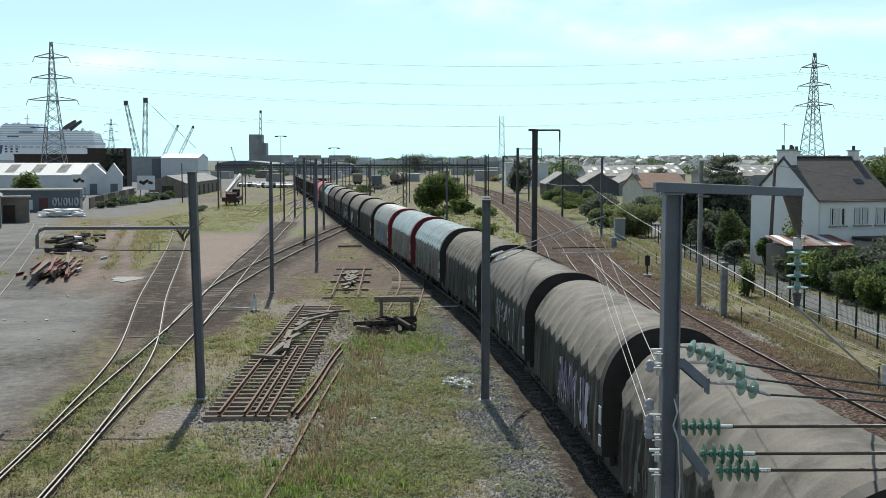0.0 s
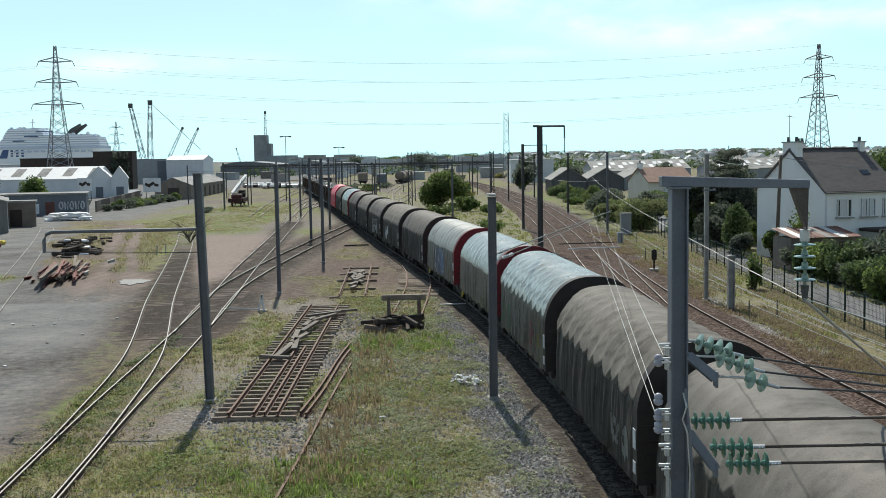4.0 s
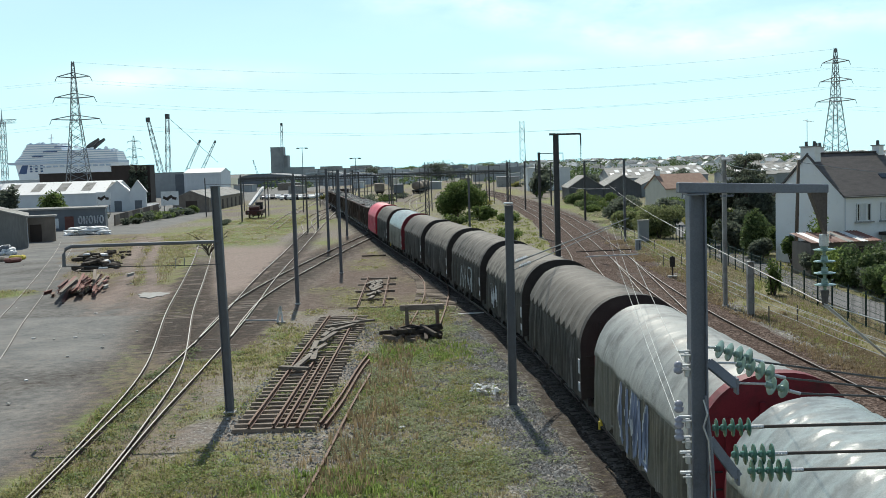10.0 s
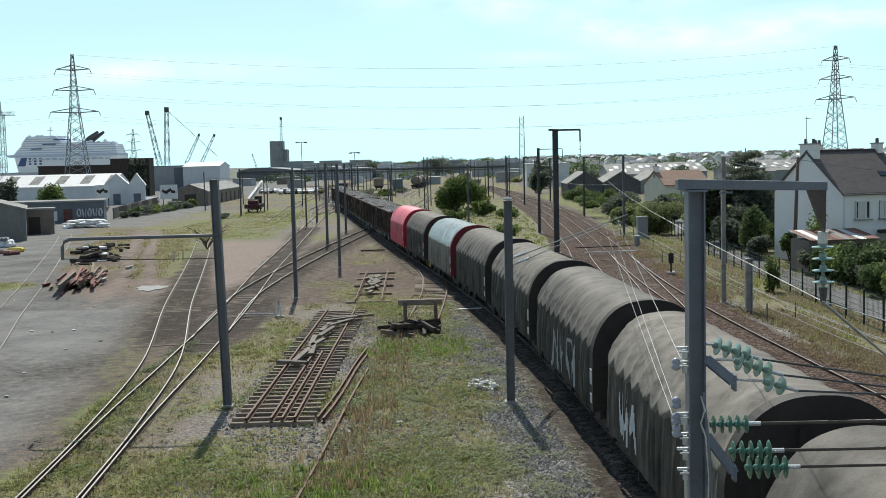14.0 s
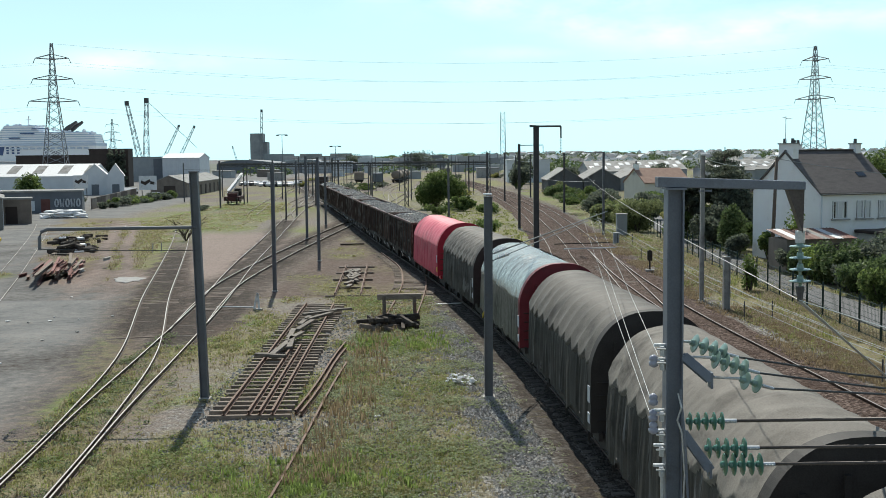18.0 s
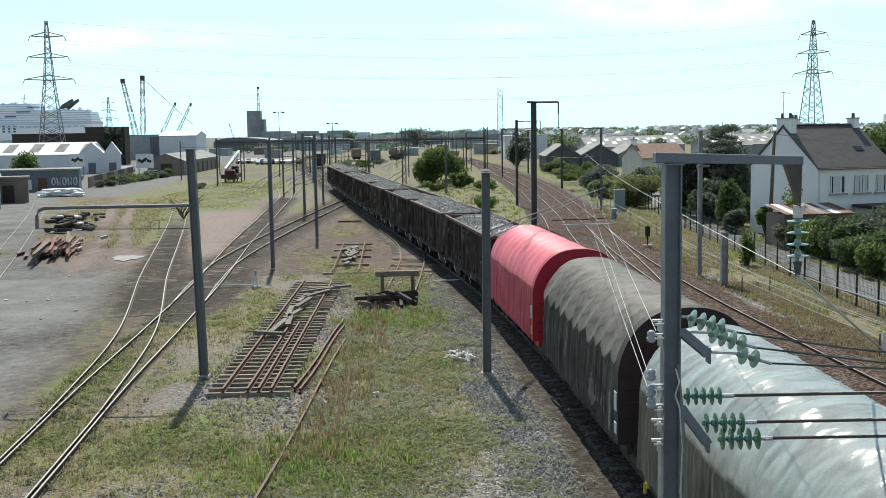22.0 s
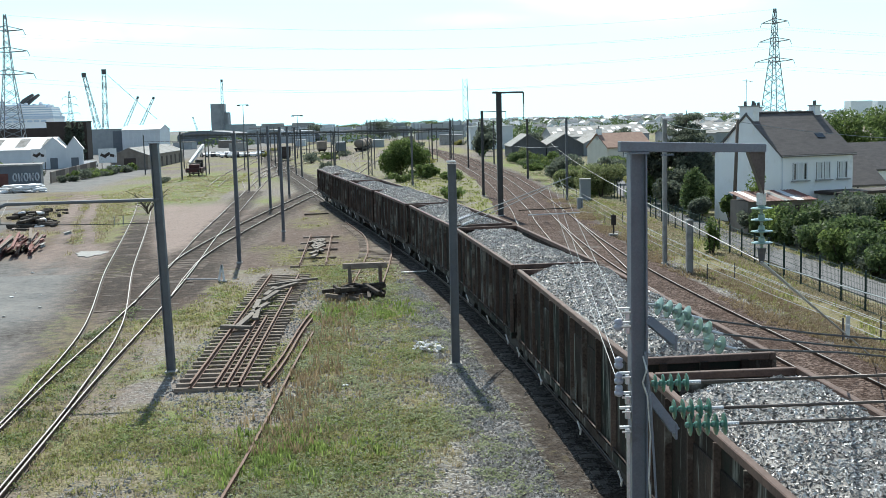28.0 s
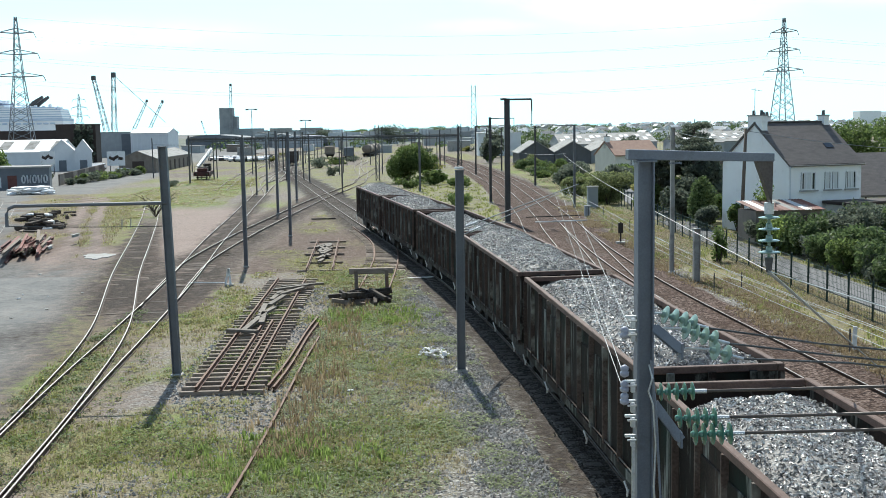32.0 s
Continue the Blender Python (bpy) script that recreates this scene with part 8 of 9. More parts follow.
    part("foot", box((0, 0, 0.08), (0.6, 0.5, 0.16)), CONCRETE, s)
    c = thing("signal_hut", pose(17.5, 107.4, 0), "grey metal signal cabinet beside the bush", "cabinet")
    part("body", box((0, 0, 1.05), (1.0, 0.8, 2.1), bevel=0.02), CLAD_GREY, c)
    part("lid", box((0, 0, 2.14), (1.1, 0.9, 0.09)), CONCRETE, c)
    c = thing("relay_box", pose(15.4, 97.5, 0), "small grey relay box beside the main line", "cabinet")
    part("body", box((0, 0, 0.5), (0.5, 0.5, 1.0), bevel=0.02), CLAD_GREY, c)
    # small posts in the grass strip
    for i, (x, y) in enumerate([(line_x(T7, y) + off, y) for y in (22.0, 37.0, 52.0, 67.0, 82.0, 97.0, 112.0) for off in (2.55, 3.9)]):
        solid("marker_stake", rod((0, 0, 0), (0, 0, 0.9), 0.03, n=6), DARK_STEEL, pose(x, y, 0), "thin dark stake in dry grass", "stake", "stakes in the grass")
    solid("lumber", box((0, 0, 0.06), (2.2, 0.25, 0.12)), WOOD, pose(-8.5, 99.0, 0.02, 0, 0, 12), "dark timber lying on gravel", "timber")
    solid("white_rag", box((0, 0, 0.03), (0.2, 0.12, 0.05), bevel=0.02), WHITE_PAINT, pose(-2.15, 33.0, 0.02, 0, 0, 30), "white scrap on the weeds", "litter")
    solid("lime_spill", spill(g), surf("spilt_lime", (0.26, 0.25, 0.235), (0.40, 0.39, 0.375), 1.5, 0.9, 0.3, 12.0), pose(-21.3, 72.3, 0.0, 0, 0, 15), "pale lime spill on the lot", "spill")
    # scrap heaps on the lot
    for i in range(26):
        red = i % 3 != 2
        lay = i % 4
        solid("scrap_beam", h_beam((0, -g.uniform(2.0, 5.5), 0), (0, g.uniform(2.0, 5.5), 0), 0.2, 0.19, side=(1, 0, 0)), RED_BEAM if red else (CONCRETE if i % 4 == 0 else SLEEPER_GREY),
              pose(-27.2 + g.uniform(-1.1, 1.1) * (1 - 0.15 * lay), 75.5 + g.uniform(-3.0, 3.0), 0.15 + 0.23 * lay, g.uniform(-2, 2), g.uniform(-20, 20), 15 + g.gauss(0, 3.0)), "discarded red-brown steel beam on the lot" if red else "discarded pale beam on the lot", "steel beam", "scrap beams")
    for i in range(9):
        solid("scrap_beam", h_beam((0, -g.uniform(0.4, 1.0), 0), (0, g.uniform(0.4, 1.0), 0), 0.22, 0.2, side=(1, 0, 0)), (RED_BEAM, CONCRETE, RAIL_RUST)[i % 3],
              pose(-27.4 + g.uniform(-2.2, 2.2), 77.5 + g.uniform(-5.5, 4.0), 0.13 + 0.5 * (i % 2), 0, 0, g.uniform(-5, 40)), "short discarded beam lying across the heap", "steel beam", "scrap beams")
    for cx, cy, sx, sy, count in ((-32.7, 95.2, 0.8, 1.5, 46), (-36.4, 106.0, 1.0, 2.4, 40)):
        lying = []
        for i in range(count):
            x, y = cx + g.gauss(0, sx), cy + g.gauss(0, sy)
            w, l, h = g.uniform(0.3, 1.5), g.uniform(0.25, 0.7), g.uniform(0.12, 0.32)
            z = max([t for u, v, r, t in lying if math.hypot(x - u, (y - v) * 0.8) < 0.75 * r] + [0.0])
            if z > 0.6:
                continue
            lying.append((x, y, (w + l) / 2, z + h - 0.06))
            solid("scrap_block", box((0, 0, h / 2), (w, l, h), bevel=0.04), WOOD if i % 8 else (SLEEPER_GREY, WHITE_PAINT)[i % 16 == 0],
                  pose(x, y, z - 0.03, g.gauss(0, 5), g.gauss(0, 5), g.gauss(0, 40)), "dark discarded timber block in a heap on the lot", "timber", "timber heap")
    # litter, a bare shrub and small posts round the lot
    for i in range(34):
        x, y = g.uniform(-30, -13.5), g.uniform(28, 70)
        if x > lot_edge(y) - 0.3 or i > 28:
            x, y = g.uniform(-44, -34), g.uniform(95, 130)
        w = g.uniform(0.06, 0.2)
        solid("litter", box((0, 0, 0.02), (w, w * g.uniform(0.5, 1.2), 0.04), bevel=0.01), WHITE_PAINT if i % 3 else CONCRETE, pose(x, y, 0.0, g.uniform(-8, 8), 0, g.uniform(0, 180)), "pale scrap of litter on the lot", "litter", "litter on the lot")
    for cx, cy in ((-27.0, 112.0), (-25.4, 106.0)):
        d = thing("bare_shrub", pose(cx, cy, 0), "bare dark shrub with thin branches beside the siding", "shrub", "bare shrubs")
        for i in range(16):
            a, l = g.uniform(0, 6.28), g.uniform(1.2, 3.0)
            p1 = (0.35 * l * math.cos(a), 0.35 * l * math.sin(a), 0.45 * l)
            p2 = (0.8 * l * math.cos(a + 0.3), 0.8 * l * math.sin(a + 0.3), l * g.uniform(0.45, 0.9))
            part("branch", strip([(0, 0, -0.05), p1, p2], 0.028, 5), BARK, d)
    for x, y in ((-25.2, 93.0), (-24.6, 93.6)):
        solid("short_post", rod((0, 0, 0), (0.04, 0, 0.8), 0.05, n=6), CONCRETE, pose(x, y, 0), "short pale post beside the wheel tracks", "post", "short posts")
    for i, (x, y) in enumerate(((-45.0, 107.5), (-46.2, 105.5), (-44.0, 104.0))):
        solid("folded_tarp", box((0, 0, 0.22), (1.5, 1.0, 0.44), bevel=0.15), (YELLOW, SLEEPER_GREY, RED_BEAM)[i], pose(x, y, 0, 0, 0, 30 * i), "crumpled folded tarpaulin on the lot", "tarpaulin", "tarpaulins on the lot")
    # rolling stock and a crane wagon on the far sidings
    w = thing("crane_wagon", pose(-36.5, 188.0, 0, 0, 0, 5), "rusty red flat wagon carrying a pale conveyor boom", "rail crane")
    part("body", box((0, 0, 1.15), (2.6, 8.0, 0.7), bevel=0.05), DULL_MAROON, w)
    part("cab", box((0.5, 1.5, 2.1), (1.2, 2.0, 1.3), bevel=0.05), FRAME_BLACK, w)
    part("winch", rod((-0.9, -1.0, 1.9), (0.9, -1.0, 1.9), 0.42, n=14), FRAME_BLACK, w)
    part("hood_box", box((0.1, -2.8, 1.8), (1.7, 1.6, 0.6), bevel=0.08), DULL_MAROON, w)
    for x in (-1.15, 1.15):
        part("hand_rail", strip([(x, -3.8, 1.5), (x, -3.8, 2.4), (x, 0.3, 2.4), (x, 0.3, 1.5)], 0.03, 5), FRAME_BLACK, w)
        part("buffer", rod((x * 0.76, -4.0, 1.05), (x * 0.76, -4.5, 1.05), 0.2, n=12), FRAME_BLACK, w)
    part("boom_stay", strip([(0.2, -2.6, 2.1), (0.6, 2.0, 4.6), (1.0, 5.0, 5.2)], 0.04, 5), WIRE_DARK, w)
    part("boom", h_beam((-1.0, 0.0, 2.2), (1.0, 5.0, 5.2), 0.45, 0.5), WHITE_PAINT, w, "pale boom")
    for y in (-2.8, 2.8):
        s2 = mesh_part("wheelset", WHEELSET, FRAME_BLACK, w)
        s2.location = (0, y, 0.1)
    for x, y, rz, mat, label in ((-29.5, 262.0, 5, CLAD_DARK, "dark far-off wagon on a siding"), (-18.6, 305.0, 3, CLAD_BLUE, "dark far-off wagon on a siding"), (-26.0, 330.0, 6, SHED_WOOD, "dark red far-off wagon on a siding")):
        v = thing("parked_wagon", pose(x, y, 0.15, 0, 0, rz), label, "freight wagon", "parked wagons")
        part("body", box((0, 0, 2.1), (2.8, 12.0, 2.4), bevel=0.1), mat, v)
        part("frame", box((0, 0, 0.8), (2.4, 12.0, 0.3)), FRAME_BLACK, v)
        running_gear(v, 4.0)
    for k in range(3):
        v = thing("tank_wagon", pose(-14.6 + 0.7 * k, 335.0 + 13.5 * k, 0.04, 0, 0, -3), "brownish far-off tank wagon on a siding", "tank wagon", "parked wagons")
        part("tank", rod((0, -6, 2.4), (0, 6, 2.4), 1.25, n=18), SHED_WOOD, v, "", True)
        part("frame", box((0, 0, 0.9), (2.4, 12.6, 0.3)), FRAME_BLACK, v)
        running_gear(v, 4.5)


def build_far_yard():
    """The fan of tracks and slim posts beyond the portal."""
    for i, (a, b, c) in enumerate((((-27.0, 150.0), (-33.0, 210.0), (-41.0, 320.0)), ((-19.6, 135.0), (-26.5, 190.0), (-30.0, 320.0)), ((-22.5, 172.0), (-23.0, 220.0), (-22.0, 320.0)),
                                   ((-9.0, 175.0), (-8.2, 215.0), (-5.5, 320.0)), ((-10.5, 205.0), (-13.0, 250.0), (-12.0, 330.0)))):
        track("far_siding", [a, b, c], "far siding track beyond the portal", 1)
    g = random.Random(31)
    for i in range(30):
        x, y = g.uniform(-36, 6), g.uniform(178, 330)
        h = g.uniform(6.5, 8.5)
        p = thing("slim_post", pose(x, y, 0), "slim dark post in the far yard", "post", "slim posts")
        part("post", rod((0, 0, 0), (0, 0, h), 0.11, 0.09, 6), DARK_STEEL, p)
        if i % 2:
            part("arm", strip([(0, 0, h - 0.5), (2.4 * g.choice((-1, 1)), 0, h - 0.4)], 0.05, 5), DARK_STEEL, p)
    for x0, x1, y, z in ((-20.5, -9.5, 140.0, 5.3), (-48.0, -14.0, 200.0, 6.0), (-46.0, 6.0, 225.0, 6.3)):
        solid("span_wire", strip(wire((x0, y, z), (x1, y, z), 0.25), 0.03, 4), WIRE_DARK, Matrix(), "dark span wire across the far tracks", "span wire", "span wires")
    for x, y in ((-20.5, 140.0), (-48.0, 200.0), (-46.0, 225.0), (6.0, 225.0), (-14.0, 200.0), (-9.5, 140.0)):
        p = thing("slim_post", pose(x, y, 0), "slim dark post in the far yard", "post", "slim posts")
        part("post", rod((0, 0, 0), (0, 0, 7.2), 0.12, 0.1, 6), DARK_STEEL, p)
    # rough scrub along the edges of the far yard
    for i in range(34):
        y = g.uniform(150, 400)
        x = g.choice((g.uniform(-50, -36), g.uniform(-24, -16), g.uniform(-4, 6), g.uniform(17, 26)))
        bush("yard_scrub", x, y, g.uniform(0.8, 2.4), g.uniform(1.0, 2.6), g.uniform(1.0, 3.0), (LEAF_DARK, WEED_OLIVE, WEED_DARK)[i % 3], "low scrub at the edge of the far tracks", 420, 0.22, 300 + i, group="far scrub")


# ---------------------------------------------------------------- grass and stones
def blades(name, count, area, dens, hgt, material, label, seed, width=0.012, lean=0.5):
    """Tufts of thin leaves over a rectangle, thinned by a density."""
    g = np.random.default_rng(seed)
    x0, x1, y0, y1 = area
    pts = []
    tries = 0
    while len(pts) < count and tries < count * 12:
        tries += 1
        x, y = g.uniform(x0, x1), y0 + (y1 - y0) * g.random() ** 1.35
        if g.random() < dens(x, y):
            pts.append((x, y))
    if not pts:
        return
    p = np.array(pts)
    n, k = len(p), 5
    far = 0.7 + (p[:, 1] / 45.0)
    base = np.repeat(p, k, 0) + g.normal(0, 0.05, (n * k, 2)) * np.repeat(far, k)[:, None]
    a = g.uniform(0, 2 * math.pi, n * k)
    h = hgt * g.uniform(0.45, 1.15, n * k)
    w = width * np.repeat(far, k) * g.uniform(0.7, 1.4, n * k)
    ln = lean * g.uniform(0.2, 1.0, n * k)
    dx, dy = np.cos(a), np.sin(a)
    z = np.zeros(n * k) - 0.03
    v0 = np.stack([base[:, 0] - dy * w, base[:, 1] + dx * w, z], 1)
    v1 = np.stack([base[:, 0] + dy * w, base[:, 1] - dx * w, z], 1)
    m0 = np.stack([base[:, 0] + dx * h * ln * 0.35 + dy * w * 0.7, base[:, 1] + dy * h * ln * 0.35 - dx * w * 0.7, h * 0.6], 1)
    m1 = np.stack([base[:, 0] + dx * h * ln * 0.35 - dy * w * 0.7, base[:, 1] + dy * h * ln * 0.35 + dx * w * 0.7, h * 0.6], 1)
    tip = np.stack([base[:, 0] + dx * h * ln, base[:, 1] + dy * h * ln, h * (1 - 0.3 * ln)], 1)
    verts = np.stack([v0, v1, m0, m1, tip], 1).reshape(-1, 3)
    i = np.arange(n * k) * 5
    faces = [(q, q + 1, q + 2, q + 3) for q in i] + [(q + 3, q + 2, q + 4) for q in i]
    ob = mesh_part(name, raw(name, verts, faces), material, None)
    tagged(ob, label, "grass", kind="stuff")


def weeds(name, count, area, dens, material, label, seed, size=1.0):
    """Low clumps of small leaves lying close to the ground, thinned by a density."""
    g = np.random.default_rng(seed)
    x0, x1, y0, y1 = area
    pts, tries = [], 0
    while len(pts) < count and tries < count * 14:
        tries += 1
        x, y = g.uniform(x0, x1), y0 + (y1 - y0) * g.random() ** 1.2
        if g.random() < dens(x, y):
            pts.append((x, y))
    p, n, k = np.array(pts), len(pts), 15
    r = np.repeat(size * g.uniform(0.08, 0.34, n), k)
    a, q = g.uniform(0, 2 * math.pi, n * k), np.sqrt(g.random(n * k))
    far = np.repeat(0.75 + p[:, 1] / 70.0, k)
    cx, cy = np.repeat(p[:, 0], k) + r * q * np.cos(a), np.repeat(p[:, 1], k) + r * q * np.sin(a)
    cz = 0.01 + (1 - q) * r * 0.35 + 0.05 * g.random(n * k)
    l = far * g.uniform(0.018, 0.048, n * k)
    b, tilt = g.uniform(0, 2 * math.pi, n * k), g.uniform(-0.5, 0.7, n * k)
    ux, uy, uz = np.cos(b) * np.cos(tilt), np.sin(b) * np.cos(tilt), np.sin(tilt)
    vx, vy, vz = -np.sin(b) * 0.55, np.cos(b) * 0.55, g.uniform(-0.2, 0.2, n * k)
    verts = np.stack([np.stack([cx + s * l * ux + w * l * vx, cy + s * l * uy + w * l * vy, cz + s * l * uz + w * l * vz], 1) for s, w in ((-1, 0), (0.1, -1), (1, 0), (0.1, 1))], 1).reshape(-1, 3)
    faces = [(i, i + 1, i + 2, i + 3) for i in range(0, n * k * 4, 4)]
    ob = mesh_part(name, raw(name, verts, faces), material, None)
    tagged(ob, label, "weeds", kind="stuff")


def clear(x, y):
    """Whether no rail or lot lies here."""
    return not (abs(x - line_x(T1, y)) < 0.0 or x < lot_edge(y) + 0.2 or abs(x - float(np.interp(y, _y, _x))) < 2.4)


def build_grass():
    def green(x, y):
        return max(0.0, cover(x, y)[0] - 0.38) * 1.5 * (0.3 + max(0.0, noise.noise(Vector((x * 0.6, y * 0.45, 8))) + 0.35)) if clear(x, y) and x < 3.4 else 0.0

    def dry(x, y):
        return (0.25 + 0.6 * max(0, noise.noise(Vector((x * 0.4, y * 0.3, 3))))) * max(0.0, cover(x, y)[0] - 0.25) if clear(x, y) and x < 2.5 else 0.0

    def brown(x, y):
        c = -3.4 + 0.02 * (y - 30)
        return math.exp(-((x - c) / 0.75) ** 2) * 0.9 if 26 < y < 56 else 0.0

    def strip_dry(x, y):
        e = x - line_x(T7, y) - 2.4
        return min(1.0, e * 0.35) * max(0.0, min(1.0, 0.35 + 1.6 * noise.noise(Vector((x * 0.45, y * 0.16, 3))))) if 0 < e and x < 19.2 else 0.0

    def weed(x, y):
        return max(0.0, cover(x, y)[0] - 0.3) * max(0.0, 0.35 + 1.3 * noise.noise(Vector((x * 1.1, y * 0.8, 8)))) if clear(x, y) and x < 3.2 else 0.0

    def rank(x, y):
        c = cover(x, y)
        return max(0.0, c[0] - 0.35) * max(0.0, c[6] - 0.2) * max(0.0, 0.4 + 1.4 * noise.noise(Vector((x * 0.9, y * 0.6, 4)))) * 2 if clear(x, y) and x < 3.2 else 0.0

    def on_gravel(x, y):
        xt = float(np.interp(y, _y, _x))
        return max(0.0, 0.3 + 1.5 * noise.noise(Vector((x * 0.7, y * 0.5, 14)))) * (1.0 - 0.75 * step(x, xt - 4.0, xt - 2.8)) if -4.2 < x < xt - 2.0 else 0.0

    weeds("low_weeds", 2600, (-13, 3.0, 20, 62), weed, WEED_OLIVE, "low olive weeds between the sidings", 21)
    weeds("low_weeds", 2300, (-13, 3.0, 20, 62), rank, LEAF_BRIGHT, "fresh green weeds between the sidings", 22)
    weeds("low_weeds", 3000, (-5, 3.6, 20, 62), on_gravel, WEED_PALE, "grey-green weeds growing through gravel", 23)
    weeds("low_weeds", 520, (-13, -8, 20, 50), lambda x, y: math.exp(-((x - line_x(T2, y)) / 1.2) ** 2) * max(0.0, 0.2 + noise.noise(Vector((x, y, 4)))), WEED_DARK, "dark green weeds beside the siding rails", 24, 1.3)
    blades("grass_green", 3200, (-13, 3.4, 20, 62), green, 0.10, GRASS_GREEN, "low green weeds and grass between the sidings", 1)
    blades("grass_dry", 4200, (-13, 3.0, 20, 64), dry, 0.11, GRASS_DRY, "dry yellow grass between the sidings", 2)
    blades("grass_brown", 440, (-5.5, -1.0, 26, 56), brown, 0.36, GRASS_BROWN, "tall brown dead weeds beside the loose rails", 3)
    blades("grass_tall", 520, (-6.4, -0.2, 20, 34), lambda x, y: near(x, y, -3.3, 26.0, 3.2) * max(0.0, 0.3 + 1.6 * noise.noise(Vector((x * 1.3, y * 0.9, 2)))), 0.26, LEAF_BRIGHT, "bright green tall grass clump", 4, 0.014)
    blades("grass_tall", 600, (-5.4, 1.4, 41, 52), lambda x, y: near(x, y, -2.0, 46.5, 3.0) * max(0.0, 0.3 + 1.6 * noise.noise(Vector((x * 1.3, y * 0.9, 2)))), 0.24, LEAF_BRIGHT, "bright green tall grass clump", 5, 0.014)
    blades("grass_strip", 6500, (13.5, 19.3, 30, 110), strip_dry, 0.20, GRASS_DRY, "dry straw-coloured grass along the fence", 6, 0.010, 1.3)
    blades("grass_strip_brown", 7500, (13.5, 19.3, 30, 110), lambda x, y: strip_dry(x + 3, y + 7) * (1.0 if x > line_x(T7, y) + 3.0 else 0.3), 0.17, GRASS_BROWN, "brown dead grass along the fence", 16, 0.012, 1.4)
    weeds("low_weeds", 1300, (13.5, 19.3, 28, 110), lambda x, y: (0.25 + max(0.0, 1.4 * noise.noise(Vector((x * 0.7, y * 0.25, 9))))) * (1.0 if x > line_x(T7, y) + 2.4 else 0.0), WEED_OLIVE, "olive weeds in the dry grass along the fence", 35, 1.2)
    blades("grass_strip_green", 1000, (13.5, 24.0, 30, 115), lambda x, y: (0.55 if noise.noise(Vector((x * 0.5, y * 0.2, 1))) > 0 else 0.1) * (1.0 if line_x(T7, y) + 2.6 < x < 19.3 or 22.2 < x else 0.0), 0.26, GRASS_GREEN, "green grass along the fence", 7, 0.014)
    blades("grass_meadow", 500, (-2, 9, 95, 170), lambda x, y: 1.0 if float(np.interp(y, _y, _x)) + 4 < x < line_x(T6, y) - 2.2 else 0.0, 0.22, GRASS_GREEN, "dry grass between goods line and main line", 9, 0.02)
    def lawn(x, y):
        return max(0.0, cover(x, y)[0] - 0.45) * max(0.0, 0.4 + 1.2 * noise.noise(Vector((x * 0.5, y * 0.3, 6)))) if line_x(T2, min(y, 122)) - 9 < x < line_x(T1, y) - 2.0 else 0.0

    def field(x, y):
        return max(0.0, cover(x, y)[0] - 0.35) * max(0.0, 0.4 + 1.2 * noise.noise(Vector((x * 0.6, y * 0.4, 6)))) if x < line_x(T2, min(y, 122)) - 2 else 0.0

    def verge(x, y):
        return max(0.0, 0.35 + 1.5 * noise.noise(Vector((x * 0.4, y * 0.12, 17)))) if x > line_x(T7, y) + 2.8 else 0.0
    weeds("low_weeds", 700, (14.5, 22.0, 62, 170), verge, LEAF_OLIVE, "green weeds on the verge of the main line", 36, 2.0)
    weeds("low_weeds", 500, (14.5, 22.0, 62, 170), verge, GRASS_DRY, "dry tufts on the verge of the main line", 37, 2.0)
    weeds("low_weeds", 900, (-38, -16, 104, 190), lawn, WEED_OLIVE, "tufts in the grass beside the far sidings", 31, 2.2)
    weeds("low_weeds", 700, (-38, -16, 104, 190), lawn, GRASS_DRY, "dry tufts in the grass beside the far sidings", 32, 2.2)
    weeds("low_weeds", 1000, (-45, -20, 66, 140), field, WEED_OLIVE, "olive weeds in the dry field round the heaps", 33, 1.8)
    weeds("low_weeds", 600, (-12, 0, 60, 105), lambda x, y: max(0.0, cover(x, y)[0] - 0.4) if clear(x, y) else 0.0, WEED_OLIVE, "olive weeds on the gravel between the sidings", 34, 1.5)
    blades("grass_heap", 900, (-45, -22, 66, 130), lambda x, y: max(0.0, cover(x, y)[0] - 0.35) if x < line_x(T2, min(y, 122)) - 2 else 0.0, 0.22, GRASS_DRY, "dry grass round the scrap heaps", 10, 0.012)


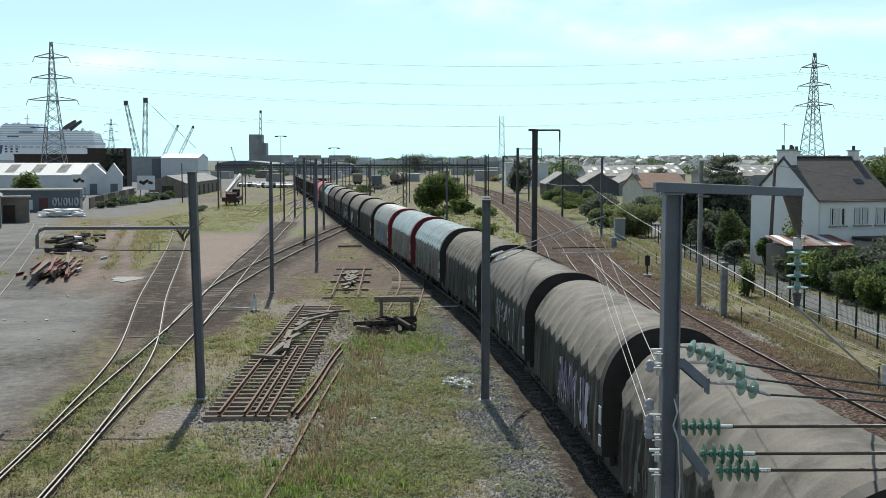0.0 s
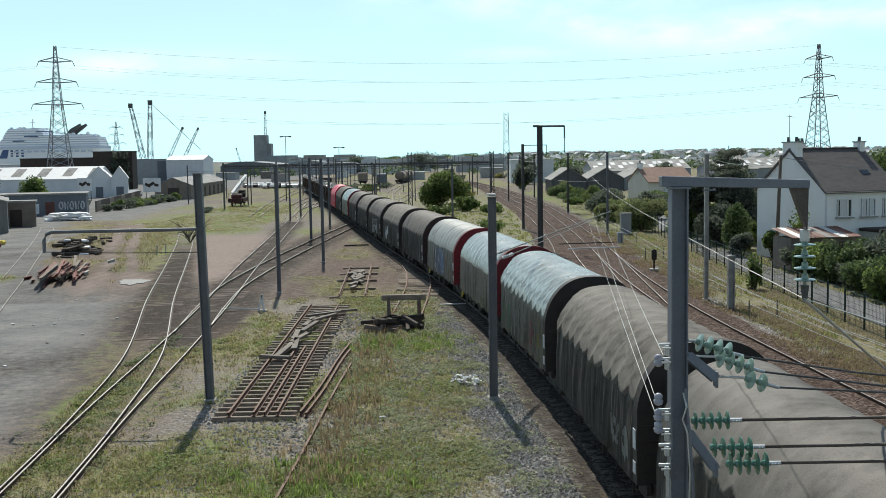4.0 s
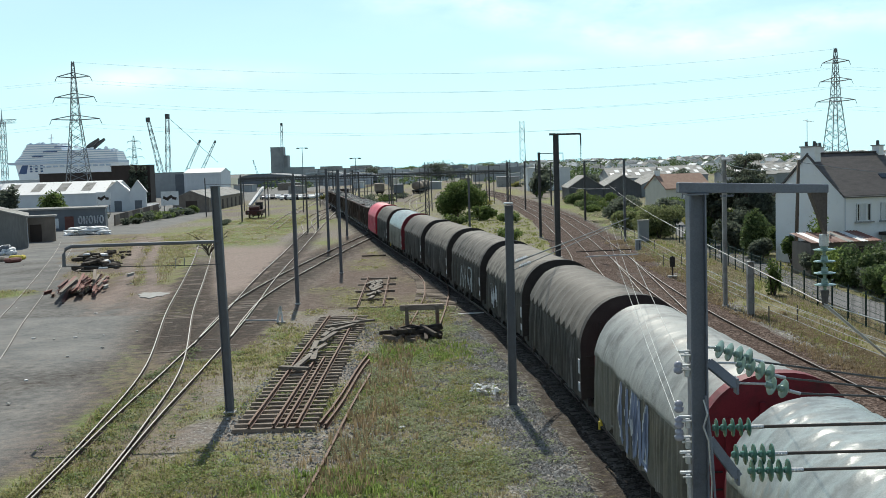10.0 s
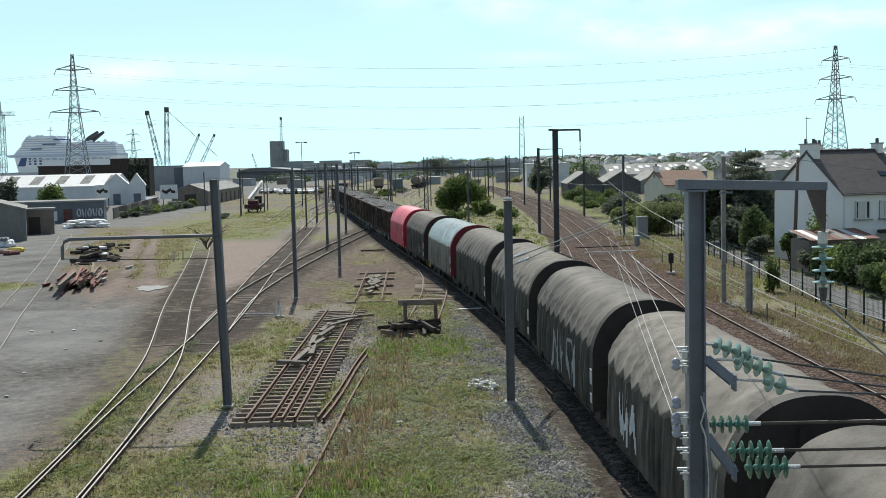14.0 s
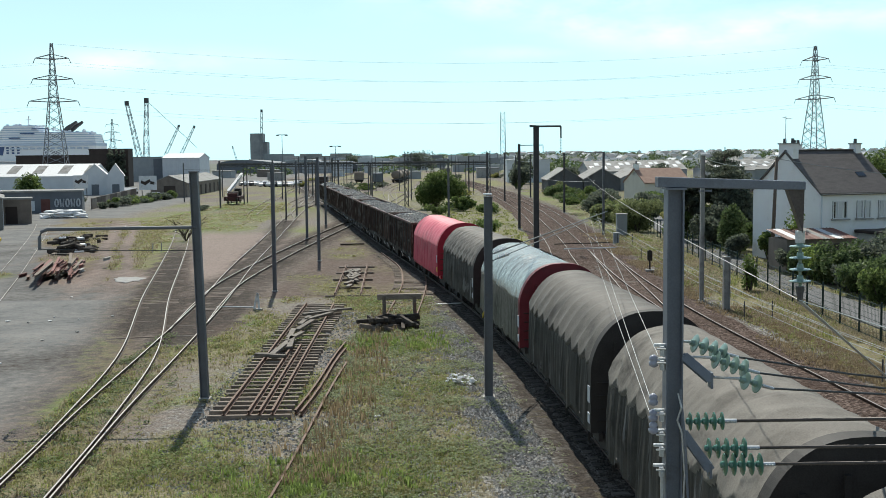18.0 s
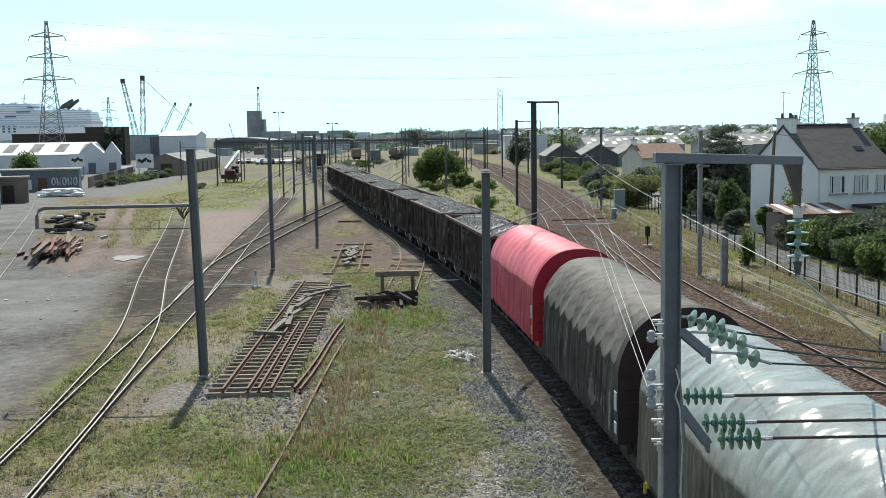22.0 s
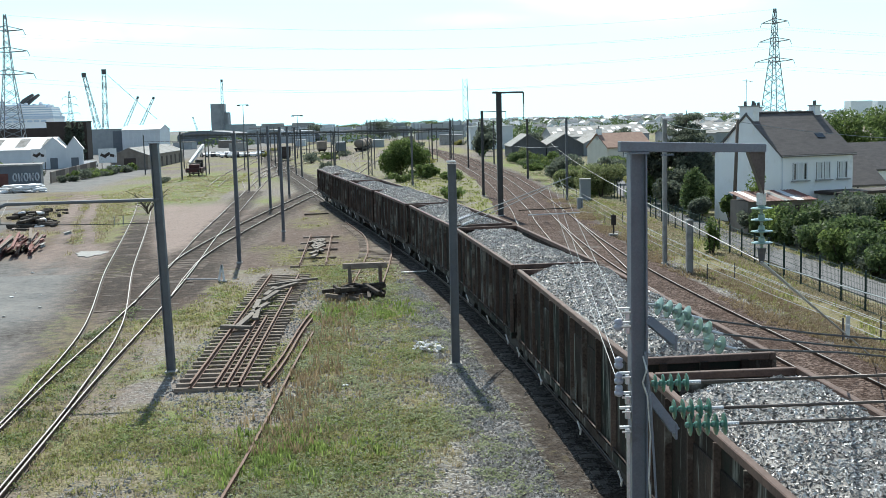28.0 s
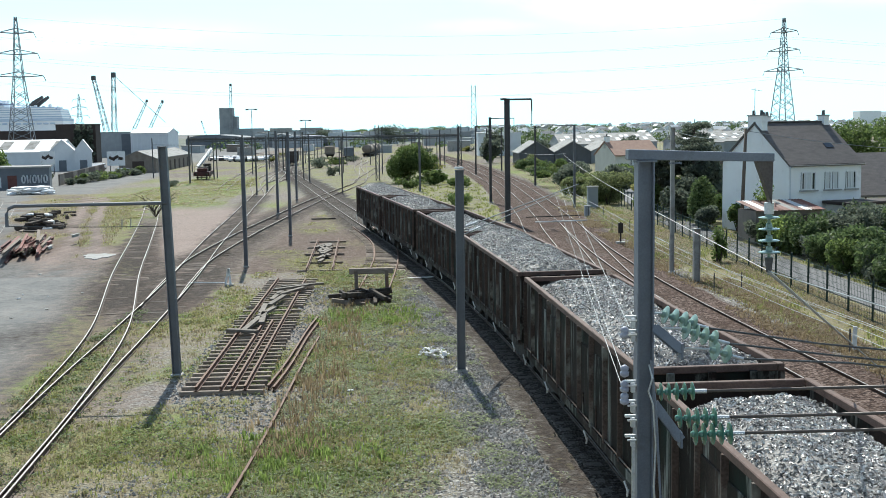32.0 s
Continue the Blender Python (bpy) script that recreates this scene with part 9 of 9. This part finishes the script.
def build_stones():
    g = np.random.default_rng(12)
    n = 32000
    verts, faces = [], []
    base = np.array([(1, 0, 0), (-0.5, 0.87, 0), (-0.5, -0.87, 0), (0.1, 0.1, 0.8), (0.3, -0.2, 0.7)])
    tri = [(0, 1, 3), (1, 2, 3), (2, 4, 3), (2, 0, 4), (0, 3, 4)]
    made = 0
    while made < n:
        y = 20 + 36 * g.random() ** 1.5
        xt = float(np.interp(y, _y, _x))
        x = g.uniform(-8, xt - 2.2)
        if g.random() > (1.0 if x > xt - 4.0 else 0.2):
            continue
        s = g.uniform(0.02, 0.055) * (0.8 + y / 60)
        a = g.uniform(0, 6.28)
        c, q = math.cos(a), math.sin(a)
        k = len(verts)
        for u in base * g.uniform(0.7, 1.2, (5, 3)):
            verts.append((x + s * (u[0] * c - u[1] * q), y + s * (u[0] * q + u[1] * c), s * u[2] * 0.9 - 0.01))
        faces += [(k + i, k + j, k + l) for i, j, l in tri]
        made += 1
    ob = mesh_part("loose_stones", raw("loose_stones", verts, faces), leaf_stone(), None)
    tagged(ob, "loose grey ballast stones darkened for the train's shadow on the ground", "stones", kind="stuff")


def leaf_stone():
    m = bpy.data.materials.new("stone_chips")
    m.use_nodes = True
    nt = m.node_tree
    geo = nt.nodes.new("ShaderNodeNewGeometry")
    r = nt.nodes.new("ShaderNodeValToRGB")
    r.color_ramp.elements[0].color, r.color_ramp.elements[1].color = (0.13, 0.122, 0.112, 1), (0.50, 0.48, 0.455, 1)
    nt.links.new(geo.outputs["Random Per Island"], r.inputs[0])
    nt.links.new(r.outputs[0], nt.nodes["Principled BSDF"].inputs["Base Color"])
    nt.nodes["Principled BSDF"].inputs["Roughness"].default_value = 0.9
    return m


build_ground()
build_sheets()
build_train()
build_near_gantry()
build_masts()
build_portal()
build_wires()
pylon(-103.5, 290.0, 38.8, 7.0, "grey lattice electricity pylon behind the low sheds", 8)
pylon(110.1, 325.0, 39.3, 7.0, "grey lattice electricity pylon behind the white house", -50)
build_white_house()
build_fence()
build_green()
build_left_side()
build_far()
build_panel()
build_yard_things()
build_grass()
build_stones()
build_tracks()
build_far_yard()
motions()
